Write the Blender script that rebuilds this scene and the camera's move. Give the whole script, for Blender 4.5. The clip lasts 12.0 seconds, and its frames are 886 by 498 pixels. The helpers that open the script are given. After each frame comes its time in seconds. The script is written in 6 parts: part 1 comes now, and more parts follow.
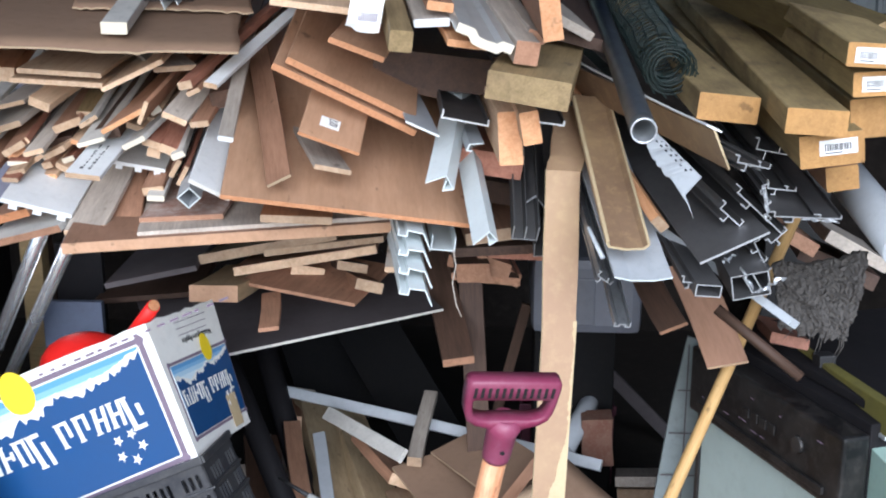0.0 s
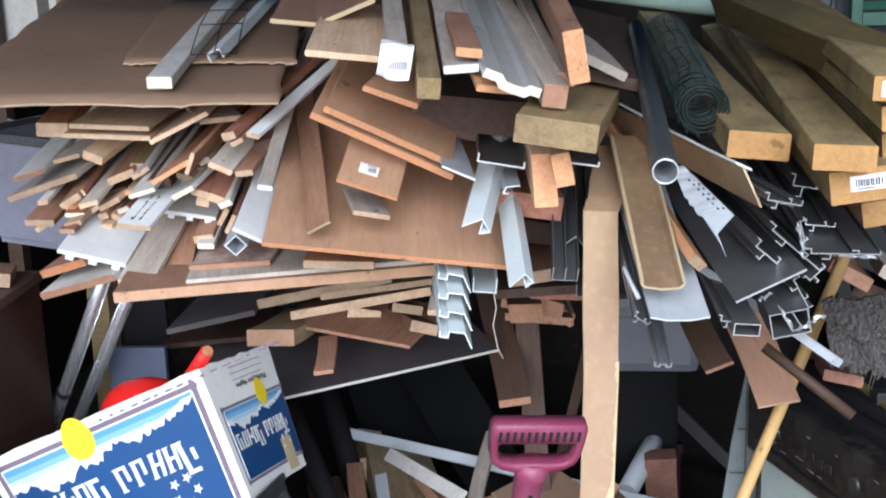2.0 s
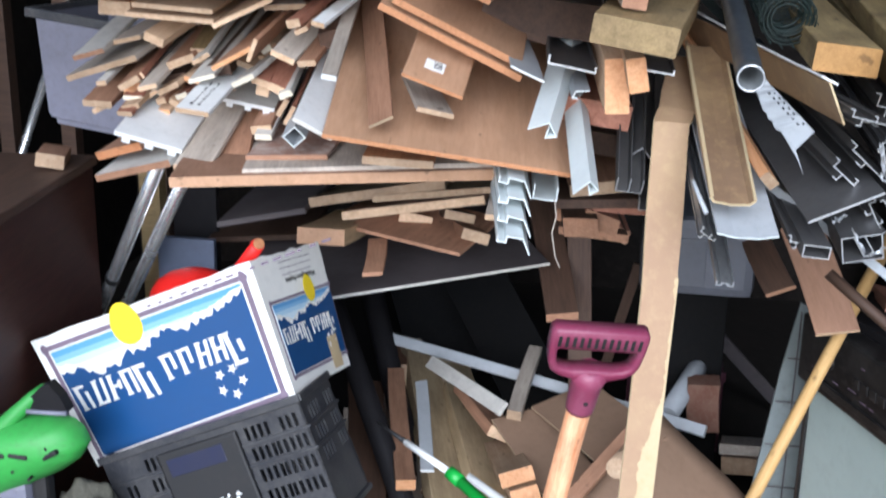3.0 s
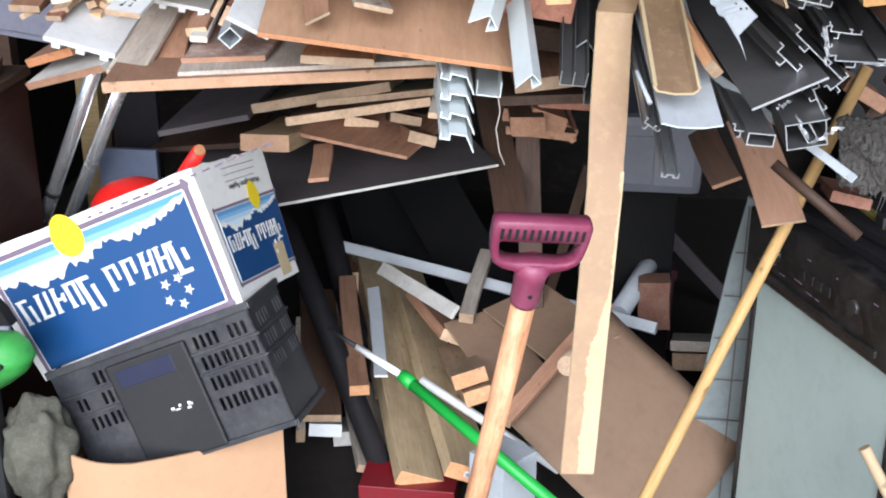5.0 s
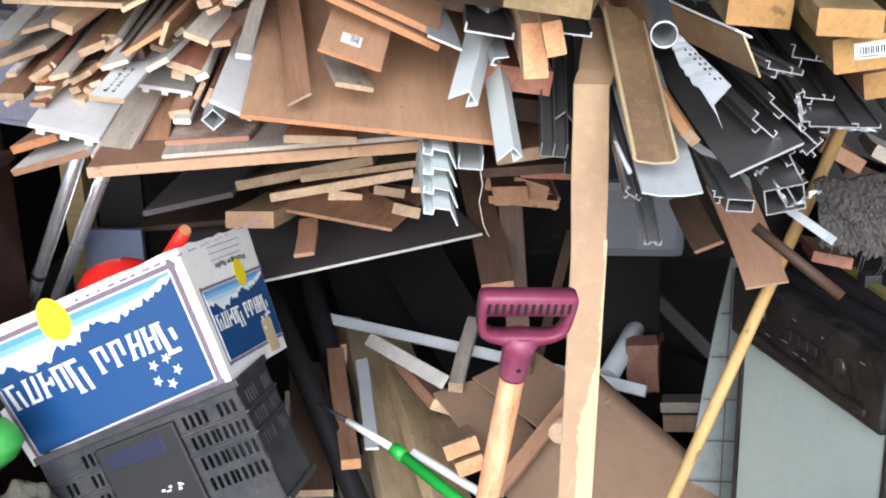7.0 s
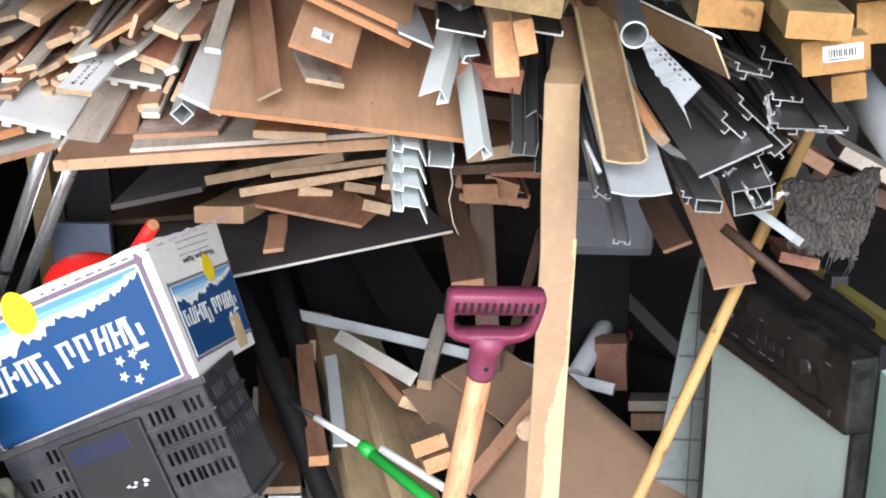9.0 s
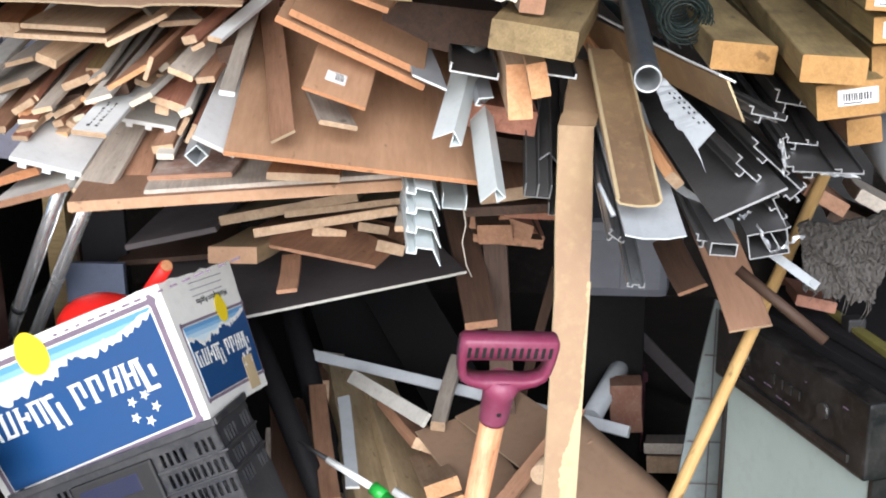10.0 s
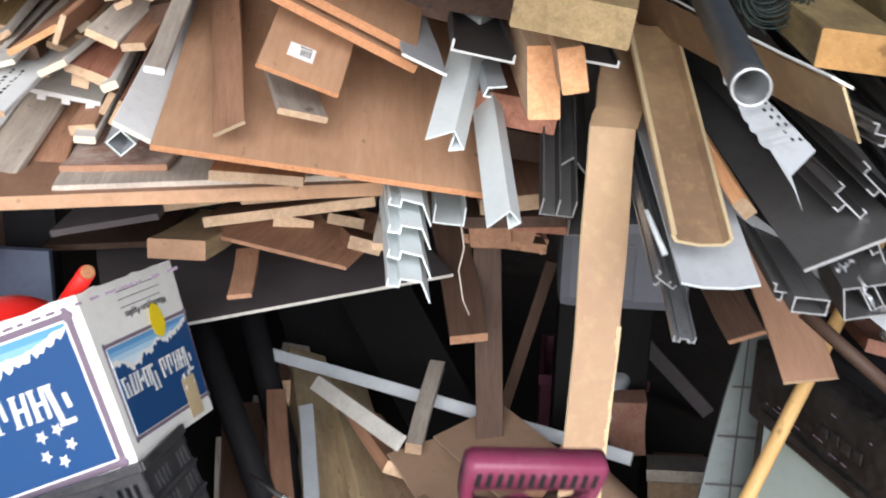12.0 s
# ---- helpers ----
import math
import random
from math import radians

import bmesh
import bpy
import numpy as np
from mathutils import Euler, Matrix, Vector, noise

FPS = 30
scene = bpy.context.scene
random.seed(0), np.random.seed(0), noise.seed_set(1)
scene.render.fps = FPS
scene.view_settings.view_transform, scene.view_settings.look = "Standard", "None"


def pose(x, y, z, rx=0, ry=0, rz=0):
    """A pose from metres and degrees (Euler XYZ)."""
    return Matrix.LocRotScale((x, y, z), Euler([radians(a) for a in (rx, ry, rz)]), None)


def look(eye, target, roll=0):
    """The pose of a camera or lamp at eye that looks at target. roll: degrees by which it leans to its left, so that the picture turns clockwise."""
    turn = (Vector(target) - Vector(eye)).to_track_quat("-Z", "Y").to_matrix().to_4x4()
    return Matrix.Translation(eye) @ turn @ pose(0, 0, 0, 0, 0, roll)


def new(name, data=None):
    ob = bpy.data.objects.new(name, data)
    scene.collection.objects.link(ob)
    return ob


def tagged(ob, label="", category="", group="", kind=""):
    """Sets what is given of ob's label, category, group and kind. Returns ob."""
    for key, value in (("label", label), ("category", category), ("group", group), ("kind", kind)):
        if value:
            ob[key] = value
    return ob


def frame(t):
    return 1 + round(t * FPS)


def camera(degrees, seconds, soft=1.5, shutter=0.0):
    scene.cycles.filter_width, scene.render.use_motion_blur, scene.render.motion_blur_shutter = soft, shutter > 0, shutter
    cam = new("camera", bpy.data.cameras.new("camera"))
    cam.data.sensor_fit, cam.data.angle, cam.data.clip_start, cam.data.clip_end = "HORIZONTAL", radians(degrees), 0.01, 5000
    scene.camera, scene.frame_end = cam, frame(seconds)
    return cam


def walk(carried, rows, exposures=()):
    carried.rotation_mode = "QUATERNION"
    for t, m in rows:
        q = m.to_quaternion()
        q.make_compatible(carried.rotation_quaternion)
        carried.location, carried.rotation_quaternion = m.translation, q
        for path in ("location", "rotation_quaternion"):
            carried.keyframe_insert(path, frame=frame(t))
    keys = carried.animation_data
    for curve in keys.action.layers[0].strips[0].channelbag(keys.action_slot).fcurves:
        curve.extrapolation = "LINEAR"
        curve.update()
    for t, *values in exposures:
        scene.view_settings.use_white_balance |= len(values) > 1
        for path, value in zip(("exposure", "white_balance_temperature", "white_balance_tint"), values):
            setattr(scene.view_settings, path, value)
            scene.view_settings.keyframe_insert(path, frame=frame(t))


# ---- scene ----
cam = camera(41.8, 12.0, 2.0, 0.3)
PATH = [
    (0, (0.1261, 0.0890, 1.7092), (0.0064, 2.1359, 1.1729), 0.1),
    (0.5, (0.2088, 0.0551, 1.7230), (-0.0117, 2.1105, 1.2534), -1.5),
    (1, (0.1908, 0.0435, 1.7389), (-0.1177, 2.1062, 1.3562), -3.1),
    (1.5, (0.1887, 0.0572, 1.7294), (-0.1018, 2.1211, 1.3403), -2.8),
    (2, (0.2025, 0.0859, 1.7198), (-0.0700, 2.1359, 1.2524), -2.0),
    (2.5, (0.1823, 0.1071, 1.6986), (-0.1643, 2.1317, 1.1771), -0.5),
    (3, (0.1675, 0.1124, 1.6827), (-0.1749, 2.1136, 1.0732), 1.0),
    (3.2, (0.1516, 0.1102, 1.6774), (-0.1654, 2.0967, 1.0054), 1.5),
    (4.8, (0.1749, 0.1325, 1.6477), (-0.0774, 2.0988, 0.8973), 0.5),
    (5, (0.1844, 0.1336, 1.6541), (-0.0700, 2.0956, 0.8941), 0.2),
    (5.5, (0.1876, 0.1346, 1.6647), (-0.0212, 2.1232, 0.9598), -0.5),
    (6, (0.1866, 0.1198, 1.6668), (-0.0191, 2.1179, 0.9895), -0.6),
    (6.5, (0.1844, 0.1230, 1.6711), (-0.0360, 2.1242, 1.0075), -0.6),
    (7, (0.1844, 0.1272, 1.6732), (-0.0477, 2.1317, 1.0223), -1.4),
    (7.2, (0.1813, 0.1230, 1.6785), (-0.0594, 2.1317, 1.0457), -1.2),
    (8.8, (0.1876, 0.1378, 1.6679), (-0.0011, 2.1433, 1.0064), -0.0),
    (9, (0.1876, 0.1314, 1.6742), (0.0074, 2.1391, 1.0160), -0.4),
    (9.5, (0.1844, 0.1367, 1.6732), (-0.0085, 2.1497, 1.0351), -0.5),
    (10, (0.1897, 0.1420, 1.6795), (-0.0191, 2.1666, 1.0870), -0.5),
    (10.5, (0.2056, 0.1569, 1.6753), (-0.0329, 2.1857, 1.1071), -0.9),
    (11, (0.2459, 0.1929, 1.6689), (-0.0477, 2.2112, 1.0912), -1.7),
    (11.5, (0.2173, 0.3127, 1.6520), (-0.0424, 2.3161, 1.0096), 0.1),
    (12, (0.1187, 0.5841, 1.6562), (-0.0360, 2.5864, 0.9778), 1.8),
]
EXPOSURE = [(0.0, 0.82, 5450, 10), (3.0, 0.83, 5450, 10), (5.0, 1.00, 5650, 10), (9.0, 1.02, 5900, 10), (12.0, 0.89, 6000, 11)]
walk(cam, [(t, look(eye, target, roll)) for t, eye, target, roll in PATH], EXPOSURE)

# ---- light ----
world = bpy.data.worlds.new("World")
scene.world = world
world.use_nodes = True
wn, wl = world.node_tree.nodes, world.node_tree.links
sky = wn.new("ShaderNodeTexSky")
sky.sky_type, sky.sun_disc = "NISHITA", False
sky.sun_elevation, sky.sun_rotation = radians(24), radians(186)
wl.new(sky.outputs[0], wn["Background"].inputs[0])
wn["Background"].inputs[1].default_value = 0.075
sun = new("sun", bpy.data.lights.new("sun", "SUN"))
sun.data.energy, sun.data.angle, sun.data.color = 3.3, radians(50), (1.0, 0.97, 0.94)
sun.matrix_world = look((0.7, -6.0, 3.5), (0, 1.0, 0.4))


# ---- materials ----
def rgb(h):
    """Linear colour from an sRGB hex string."""
    v = [int(h[i:i + 2], 16) / 255 for i in (0, 2, 4)]
    return tuple(c / 12.92 if c <= 0.04045 else ((c + 0.055) / 1.055) ** 2.4 for c in v) + (1.0,)


def node_mat(name, rough=0.6, metal=0.0, spec=0.5):
    m = bpy.data.materials.new(name)
    m.use_nodes = True
    n, l = m.node_tree.nodes, m.node_tree.links
    b = n["Principled BSDF"]
    b.inputs["Roughness"].default_value = rough
    b.inputs["Metallic"].default_value = metal
    b.inputs["Specular IOR Level"].default_value = spec
    return m, n, l, b


def ramp(n, l, fac, stops):
    r = n.new("ShaderNodeValToRGB")
    e = r.color_ramp.elements
    while len(e) < len(stops):
        e.new(0.5)
    for el, (p, c) in zip(e, stops):
        el.position, el.color = p, c
    l.new(fac, r.inputs[0])
    return r.outputs[0]


def mixc(n, l, fac, a, b, mode="MIX"):
    x = n.new("ShaderNodeMix")
    x.data_type, x.blend_type = "RGBA", mode
    for sock, v in ((x.inputs[0], fac), (x.inputs[6], a), (x.inputs[7], b)):
        if hasattr(v, "is_linked"):
            l.new(v, sock)
        else:
            sock.default_value = v
    return x.outputs[2]


def coords(n, l, scale):
    """Object coordinates, shifted by each object's random number, so that no two pieces look alike."""
    tc, oi = n.new("ShaderNodeTexCoord"), n.new("ShaderNodeObjectInfo")
    mu = n.new("ShaderNodeMath")
    mu.operation, mu.inputs[1].default_value = "MULTIPLY", 37.0
    l.new(oi.outputs["Random"], mu.inputs[0])
    ad = n.new("ShaderNodeVectorMath")
    l.new(tc.outputs["Object"], ad.inputs[0])
    l.new(mu.outputs[0], ad.inputs[1])
    mp = n.new("ShaderNodeMapping")
    mp.inputs["Scale"].default_value = scale
    l.new(ad.outputs[0], mp.inputs[0])
    return mp.outputs[0], oi.outputs["Random"]


def noise_tex(n, l, vec, scale, detail=4.0, rough=0.6, dist=0.0):
    t = n.new("ShaderNodeTexNoise")
    t.inputs["Scale"].default_value, t.inputs["Detail"].default_value = scale, detail
    t.inputs["Roughness"].default_value, t.inputs["Distortion"].default_value = rough, dist
    l.new(vec, t.inputs["Vector"])
    return t.outputs[0]


def bump(n, l, b, height, strength, distance=0.002):
    bp = n.new("ShaderNodeBump")
    bp.inputs["Strength"].default_value, bp.inputs["Distance"].default_value = strength, distance
    l.new(height, bp.inputs["Height"])
    l.new(bp.outputs[0], b.inputs["Normal"])


def wood(name, dark, light, rough=0.62, grain=1.0, spread=0.35, dirt=0.35):
    """Timber: long grain along each piece's own x, blotches, dirt, and a tone of its own for every piece."""
    m, n, l, b = node_mat(name, rough, spec=0.3)
    vec, rnd = coords(n, l, (1.6, 22 * grain, 22 * grain))
    g1 = noise_tex(n, l, vec, 3.0, 6.0, 0.65, 0.6)
    g2 = noise_tex(n, l, vec, 14.0, 3.0, 0.7)
    vec2, _ = coords(n, l, (3, 6, 6))
    blotch = noise_tex(n, l, vec2, 2.0, 5.0, 0.65)
    c = ramp(n, l, g1, [(0.3, rgb(dark)), (0.7, rgb(light))])
    c = mixc(n, l, 0.35, c, ramp(n, l, g2, [(0.35, rgb(dark)), (0.6, rgb(light))]))
    c = mixc(n, l, ramp(n, l, blotch, [(0.45, (0, 0, 0, 1)), (0.75, (dirt, dirt, dirt, 1))]), c, rgb("4a3a2c"))
    vec3, _ = coords(n, l, (2.5, 60, 60))
    scuff = noise_tex(n, l, vec3, 2.2, 3.0, 0.6)
    c = mixc(n, l, ramp(n, l, scuff, [(0.62, (0, 0, 0, 1)), (0.74, (0.4, 0.4, 0.4, 1))]), c, rgb(light))
    vec4, _ = coords(n, l, (5, 9, 9))
    spot = noise_tex(n, l, vec4, 5.0, 2.0, 0.5)
    c = mixc(n, l, ramp(n, l, spot, [(0.68, (0, 0, 0, 1)), (0.76, (0.5, 0.5, 0.5, 1))]), c, rgb("3a2a1e"))
    hs = n.new("ShaderNodeHueSaturation")
    mr = n.new("ShaderNodeMapRange")
    mr.inputs["To Min"].default_value, mr.inputs["To Max"].default_value = 1 - spread, 1 + spread * 0.7
    l.new(rnd, mr.inputs[0])
    l.new(mr.outputs[0], hs.inputs["Value"])
    l.new(c, hs.inputs["Color"])
    l.new(hs.outputs[0], b.inputs["Base Color"])
    bump(n, l, b, g2, 0.25, 0.0015)
    return m


def plain(name, color, rough=0.5, metal=0.0, mottled=0.25, scale=8.0, dirt="3a3430", bumpy=0.1, spread=0.1, spec=0.5):
    """Paint, plastic or metal: one colour with grime and scuffs at two scales."""
    m, n, l, b = node_mat(name, rough, metal, spec)
    vec, rnd = coords(n, l, (1, 1, 1))
    a = noise_tex(n, l, vec, scale, 6.0, 0.7)
    f = noise_tex(n, l, vec, scale * 9, 4.0, 0.7)
    k = mottled
    c = mixc(n, l, ramp(n, l, a, [(0.42, (0, 0, 0, 1)), (0.8, (k, k, k, 1))]), rgb(color), rgb(dirt))
    c = mixc(n, l, ramp(n, l, f, [(0.5, (0, 0, 0, 1)), (0.75, (k * 0.7, k * 0.7, k * 0.7, 1))]), c, rgb(dirt))
    hs = n.new("ShaderNodeHueSaturation")
    mr = n.new("ShaderNodeMapRange")
    mr.inputs["To Min"].default_value, mr.inputs["To Max"].default_value = 1 - spread, 1 + spread
    l.new(rnd, mr.inputs[0])
    l.new(mr.outputs[0], hs.inputs["Value"])
    l.new(c, hs.inputs["Color"])
    l.new(hs.outputs[0], b.inputs["Base Color"])
    rr = n.new("ShaderNodeMapRange")
    rr.inputs["To Min"].default_value, rr.inputs["To Max"].default_value = max(rough - 0.12, 0.05), min(rough + 0.2, 1)
    l.new(a, rr.inputs[0])
    l.new(rr.outputs[0], b.inputs["Roughness"])
    bump(n, l, b, f, bumpy, 0.001)
    return m


M = {
    "pine": wood("pine", "b69474", "dabe9f"),
    "fresh": wood("fresh_sawn", "c48858", "e6b286", spread=0.15, dirt=0.1),
    "ply": wood("plywood_face", "aa8465", "be987a", grain=0.5, spread=0.2, dirt=0.2),
    "plyedge": wood("plywood_edge", "a8704c", "d09a70", grain=3.0, spread=0.1, dirt=0.1),
    "brown": wood("brown_wood", "926b53", "b98e72", spread=0.3),
    "red": wood("reddish_wood", "875744", "b27d67", spread=0.3),
    # lowered to take in the shade of deep gaps; dark timber shares it
    "dark": wood("dark_and_shaded_wood", "3e3028", "60493c", spread=0.3),
    "grey": wood("weathered_wood", "a3978b", "cdc2b4", spread=0.25),
    "treated": wood("treated_lumber", "7c6a48", "a89068", spread=0.12, dirt=0.5),
    "joistwood": wood("weathered_joist", "8a7852", "b49e70", spread=0.12, dirt=0.8),
    # weathered tone darkened to include the shade under the roof
    "beamwood": wood("shaded_weathered_beam", "54492f", "766844", spread=0.1, dirt=0.7),
    "orange": wood("orange_wood", "aa6c46", "ce946a", spread=0.1, dirt=0.5),
    "mahogany": wood("mahogany_stain", "2e1612", "44241c", spread=0.1, dirt=0.3),
    "endgrain": wood("treated_end_grain", "9c7444", "c0945a", grain=2.0, spread=0.15, dirt=0.25),
    "hardboard": wood("hardboard", "85654f", "9f7b65", grain=0.3, spread=0.2, dirt=0.15),
    "white": plain("white_paint", "e2e3e2", 0.45, mottled=0.16),
    "offwhite": plain("off_white_paint", "ccc8c0", 0.55, mottled=0.35),
    "vinyl": plain("white_vinyl", "dfe6e6", 0.35, mottled=0.12),
    "greyvinyl": plain("grey_vinyl", "b0b4b8", 0.4, mottled=0.2),
    "foam": plain("cut_foam_end", "dcd2bc", 0.8, mottled=0.1),
    "alu": plain("mill_aluminium", "a8abae", 0.35, 0.8, mottled=0.35),
    "bronze": plain("dark_anodised_aluminium", "5c5b5b", 0.42, 0.35, mottled=0.3, dirt="2a2624"),
    "cutmetal": plain("sawn_metal_edge", "d8dadc", 0.3, 0.6, mottled=0.15),
    "galv": plain("galvanised_steel", "7c7f80", 0.38, 0.85, mottled=0.4, dirt="4a4440"),
    "chrome": plain("chrome", "f4f4f4", 0.2, 0.85, mottled=0.05),
    "card": plain("brown_cardboard", "8a715d", 0.85, mottled=0.3, scale=4, dirt="5c4836", bumpy=0.2, spec=0.2),
    "cardlight": plain("light_cardboard", "c69c78", 0.85, mottled=0.15, scale=4, dirt="7c5c40", bumpy=0.2),
    "cardedge": plain("torn_cardboard_edge", "ac967a", 0.9, mottled=0.3, dirt="6c543c"),
    "tan": plain("tan_faced_strip", "a5866a", 0.6, mottled=0.3, scale=5, dirt="d8c090", bumpy=0.15),
    "cream": plain("peeled_cream_edge", "c2b08c", 0.75, mottled=0.5, dirt="b8966a"),
    "black": plain("black_plastic", "2e2f34", 0.42, mottled=0.4, dirt="6a6762", scale=14),
    # dark grey lowered further to put in the shade inside the heap
    "darkgrey": plain("dark_grey_with_shade", "1d1c1e", 0.6, mottled=0.3, dirt="302c2c", spec=0.12),
    "slate": plain("slate_grey_board", "565051", 0.6, mottled=0.3, dirt="302c2c", spec=0.3),
    "blackpan": plain("black_enamel", "121213", 0.36, mottled=0.6, dirt="4c4845"),
    # black that puts the shade of the deep gap into its boards
    "soot": plain("gap_shade_black", "101011", 0.7, mottled=0.3, dirt="262321", spec=0.12),
    "enamel": plain("white_enamel", "b6c4be", 0.35, mottled=0.15, scale=3),
    # darker copy of the bin plastic, holding the shade under the profiles
    "binshade": plain("shaded_grey_plastic", "565860", 0.5, mottled=0.3),
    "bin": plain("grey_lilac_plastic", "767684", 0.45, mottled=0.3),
    "red_p": plain("red_plastic", "d8231c", 0.35, mottled=0.1),
    "darkred": plain("dark_red_plastic", "7a1420", 0.4, mottled=0.3),
    "maroon": plain("maroon_plastic", "7c2a48", 0.42, mottled=0.3, dirt="a07888"),
    "green_p": plain("green_plastic", "2fa03c", 0.4, mottled=0.15),
    "lime": plain("lime_plastic", "3f9440", 0.5, mottled=0.35),
    "teal": plain("pale_green_paint", "c0dccf", 0.4, mottled=0.2),
    "tarp": plain("green_tarpaulin", "1b5538", 0.5, mottled=0.3, scale=5),
    "wire": plain("green_coated_wire", "122420", 0.5, mottled=0.3),
    "shed": plain("grey_corrugated_sheet", "666d71", 0.55, 0.2, mottled=0.4, scale=3),
    "shedgreen": plain("green_sheet", "3f6a58", 0.5, 0.1, mottled=0.3),
    # near-black boarding: the shade inside the shed is put into the colour
    "shadewall": plain("shaded_dirty_boarding", "191614", 0.85, mottled=0.5, scale=3, spec=0.12),
    # floor colour darkened to carry the shade under the heap
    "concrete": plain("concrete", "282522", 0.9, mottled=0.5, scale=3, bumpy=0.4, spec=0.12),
    "ground": plain("trodden_earth", "7a6e5e", 0.95, mottled=0.5, scale=2, bumpy=0.5),
    "brownpaint": plain("brown_coated_metal", "7c644e", 0.5, mottled=0.6, scale=5, dirt="b89c70"),
    "whitewash": plain("flaking_whitewash", "9a7464", 0.8, mottled=0.9, scale=9, dirt="d8cfc4", bumpy=0.3),
    "oldpine": wood("old_pine", "ac9674", "ceb894", spread=0.15),
    "bark": wood("peeled_reddish_wood", "84502f", "b47448", spread=0.05, dirt=0.7, grain=0.4),
    "navy": plain("dark_blue_film", "22263e", 0.35, mottled=0.2),
    "silver": plain("silvery_coating", "c4c2be", 0.28, 0.25, mottled=0.15),
    "brickred": plain("dusty_brick", "6e4a3c", 0.9, mottled=0.5, scale=14, dirt="93806e", bumpy=0.4),
    "mossy": plain("mossy_dirt", "4e4c44", 1.0, mottled=0.6, scale=18, dirt="7a786a", bumpy=1.0, spec=0.1),
    "mint": plain("pale_mint_paint", "b8d4c6", 0.4, mottled=0.15),
    "olive": plain("olive_yellow_paint", "6c6630", 0.6, mottled=0.4),
    # pale board greyed down, the shade it stands in being painted
    "tileboard": plain("shaded_tile_board", "788080", 0.5, mottled=0.4, scale=4),
    "paper": plain("white_label_paper", "eeeeec", 0.6, mottled=0.08),
    "ink": plain("black_ink", "26262a", 0.6, mottled=0.1),
    "boxwhite": plain("white_carton", "e2e0da", 0.55, mottled=0.12, scale=4),
    "boxblue": plain("printed_blue", "1b4678", 0.4, mottled=0.08),
    "boxsky1": plain("printed_blue_sky", "5f96c6", 0.4, mottled=0.06),
    "boxsky2": plain("printed_light_sky", "86b2d6", 0.4, mottled=0.06),
    "boxsky3": plain("printed_pale_sky", "b4d0e4", 0.4, mottled=0.06),
    "boxsky4": plain("printed_white_sky", "d2e2ec", 0.4, mottled=0.06),
    "boxlilac": plain("printed_grey_frame", "766676", 0.5, mottled=0.15),
    "yellow": plain("printed_yellow", "f2d418", 0.5, mottled=0.05),
    "felt": plain("grey_felt", "5a5754", 1.0, mottled=0.5, scale=30, bumpy=1.0, spec=0.1),
    "rubber": plain("black_rubber", "1c1c1e", 0.6, mottled=0.3),
    "maroonbin": plain("maroon_crate", "4a1a2e", 0.6, mottled=0.3),
    "bluegrey": plain("blue_grey_panel", "5c6478", 0.6, mottled=0.3),
    "handle": wood("orange_handle_wood", "b87244", "e6b48c", spread=0.05, dirt=0.8),
    "broom": wood("broom_handle_wood", "b08850", "d0ac74", spread=0.05, dirt=0.3),
}


# ---- mesh helpers ----
def link_mesh(name, bm, mat, smooth=False):
    me = bpy.data.meshes.new(name)
    bm.normal_update()
    bm.to_mesh(me)
    bm.free()
    for m in (mat if isinstance(mat, (list, tuple)) else [mat]):
        me.materials.append(M[m])
    if smooth:
        for p in me.polygons:
            p.use_smooth = True
    return new(name, me)


def part(name, bm, mat, parent, label="", smooth=False):
    ob = link_mesh(name, bm, mat, smooth)
    ob.parent = parent
    return tagged(ob, label)


def box(bm, x0, x1, y0, y1, z0, z1, bevel=0.0, mi=0):
    vs = [bm.verts.new((x, y, z)) for x in (x0, x1) for y in (y0, y1) for z in (z0, z1)]
    fs = [bm.faces.new([vs[i] for i in q]) for q in ((0, 1, 3, 2), (4, 6, 7, 5), (0, 4, 5, 1), (2, 3, 7, 6), (0, 2, 6, 4), (1, 5, 7, 3))]
    for f in fs:
        f.material_index = mi
    if bevel:
        bmesh.ops.bevel(bm, geom=[e for e in {e for f in fs for e in f.edges}], offset=bevel, segments=2, affect="EDGES", profile=0.6)
    return bm


def rect(w, t, c=0.0015):
    """A board's cross-section with eased edges."""
    a, b = w / 2, t / 2
    c = min(c, a * 0.4, b * 0.4)
    return [(-a + c, -b), (a - c, -b), (a, -b + c), (a, b - c), (a - c, b), (-a + c, b), (-a, b - c), (-a, -b + c)]


def ribbon(path, th):
    """A closed outline of thickness th round an open line: channels, angles and other sheet sections."""
    n = len(path)
    up, dn = [], []
    for i, (x, y) in enumerate(path):
        ax, ay = path[max(i - 1, 0)]
        bx, by = path[min(i + 1, n - 1)]
        d1 = Vector((x - ax, y - ay)) if i else Vector((bx - x, by - y))
        d2 = Vector((bx - x, by - y)) if i < n - 1 else d1
        d1.normalize(), d2.normalize()
        m = Vector((-d1.y - d2.y, d1.x + d2.x))
        m = m / max(m.dot(Vector((-d1.y, d1.x))), 0.35) * th / 2
        up.append((x + m.x, y + m.y)), dn.append((x - m.x, y - m.y))
    return dn + up[::-1]


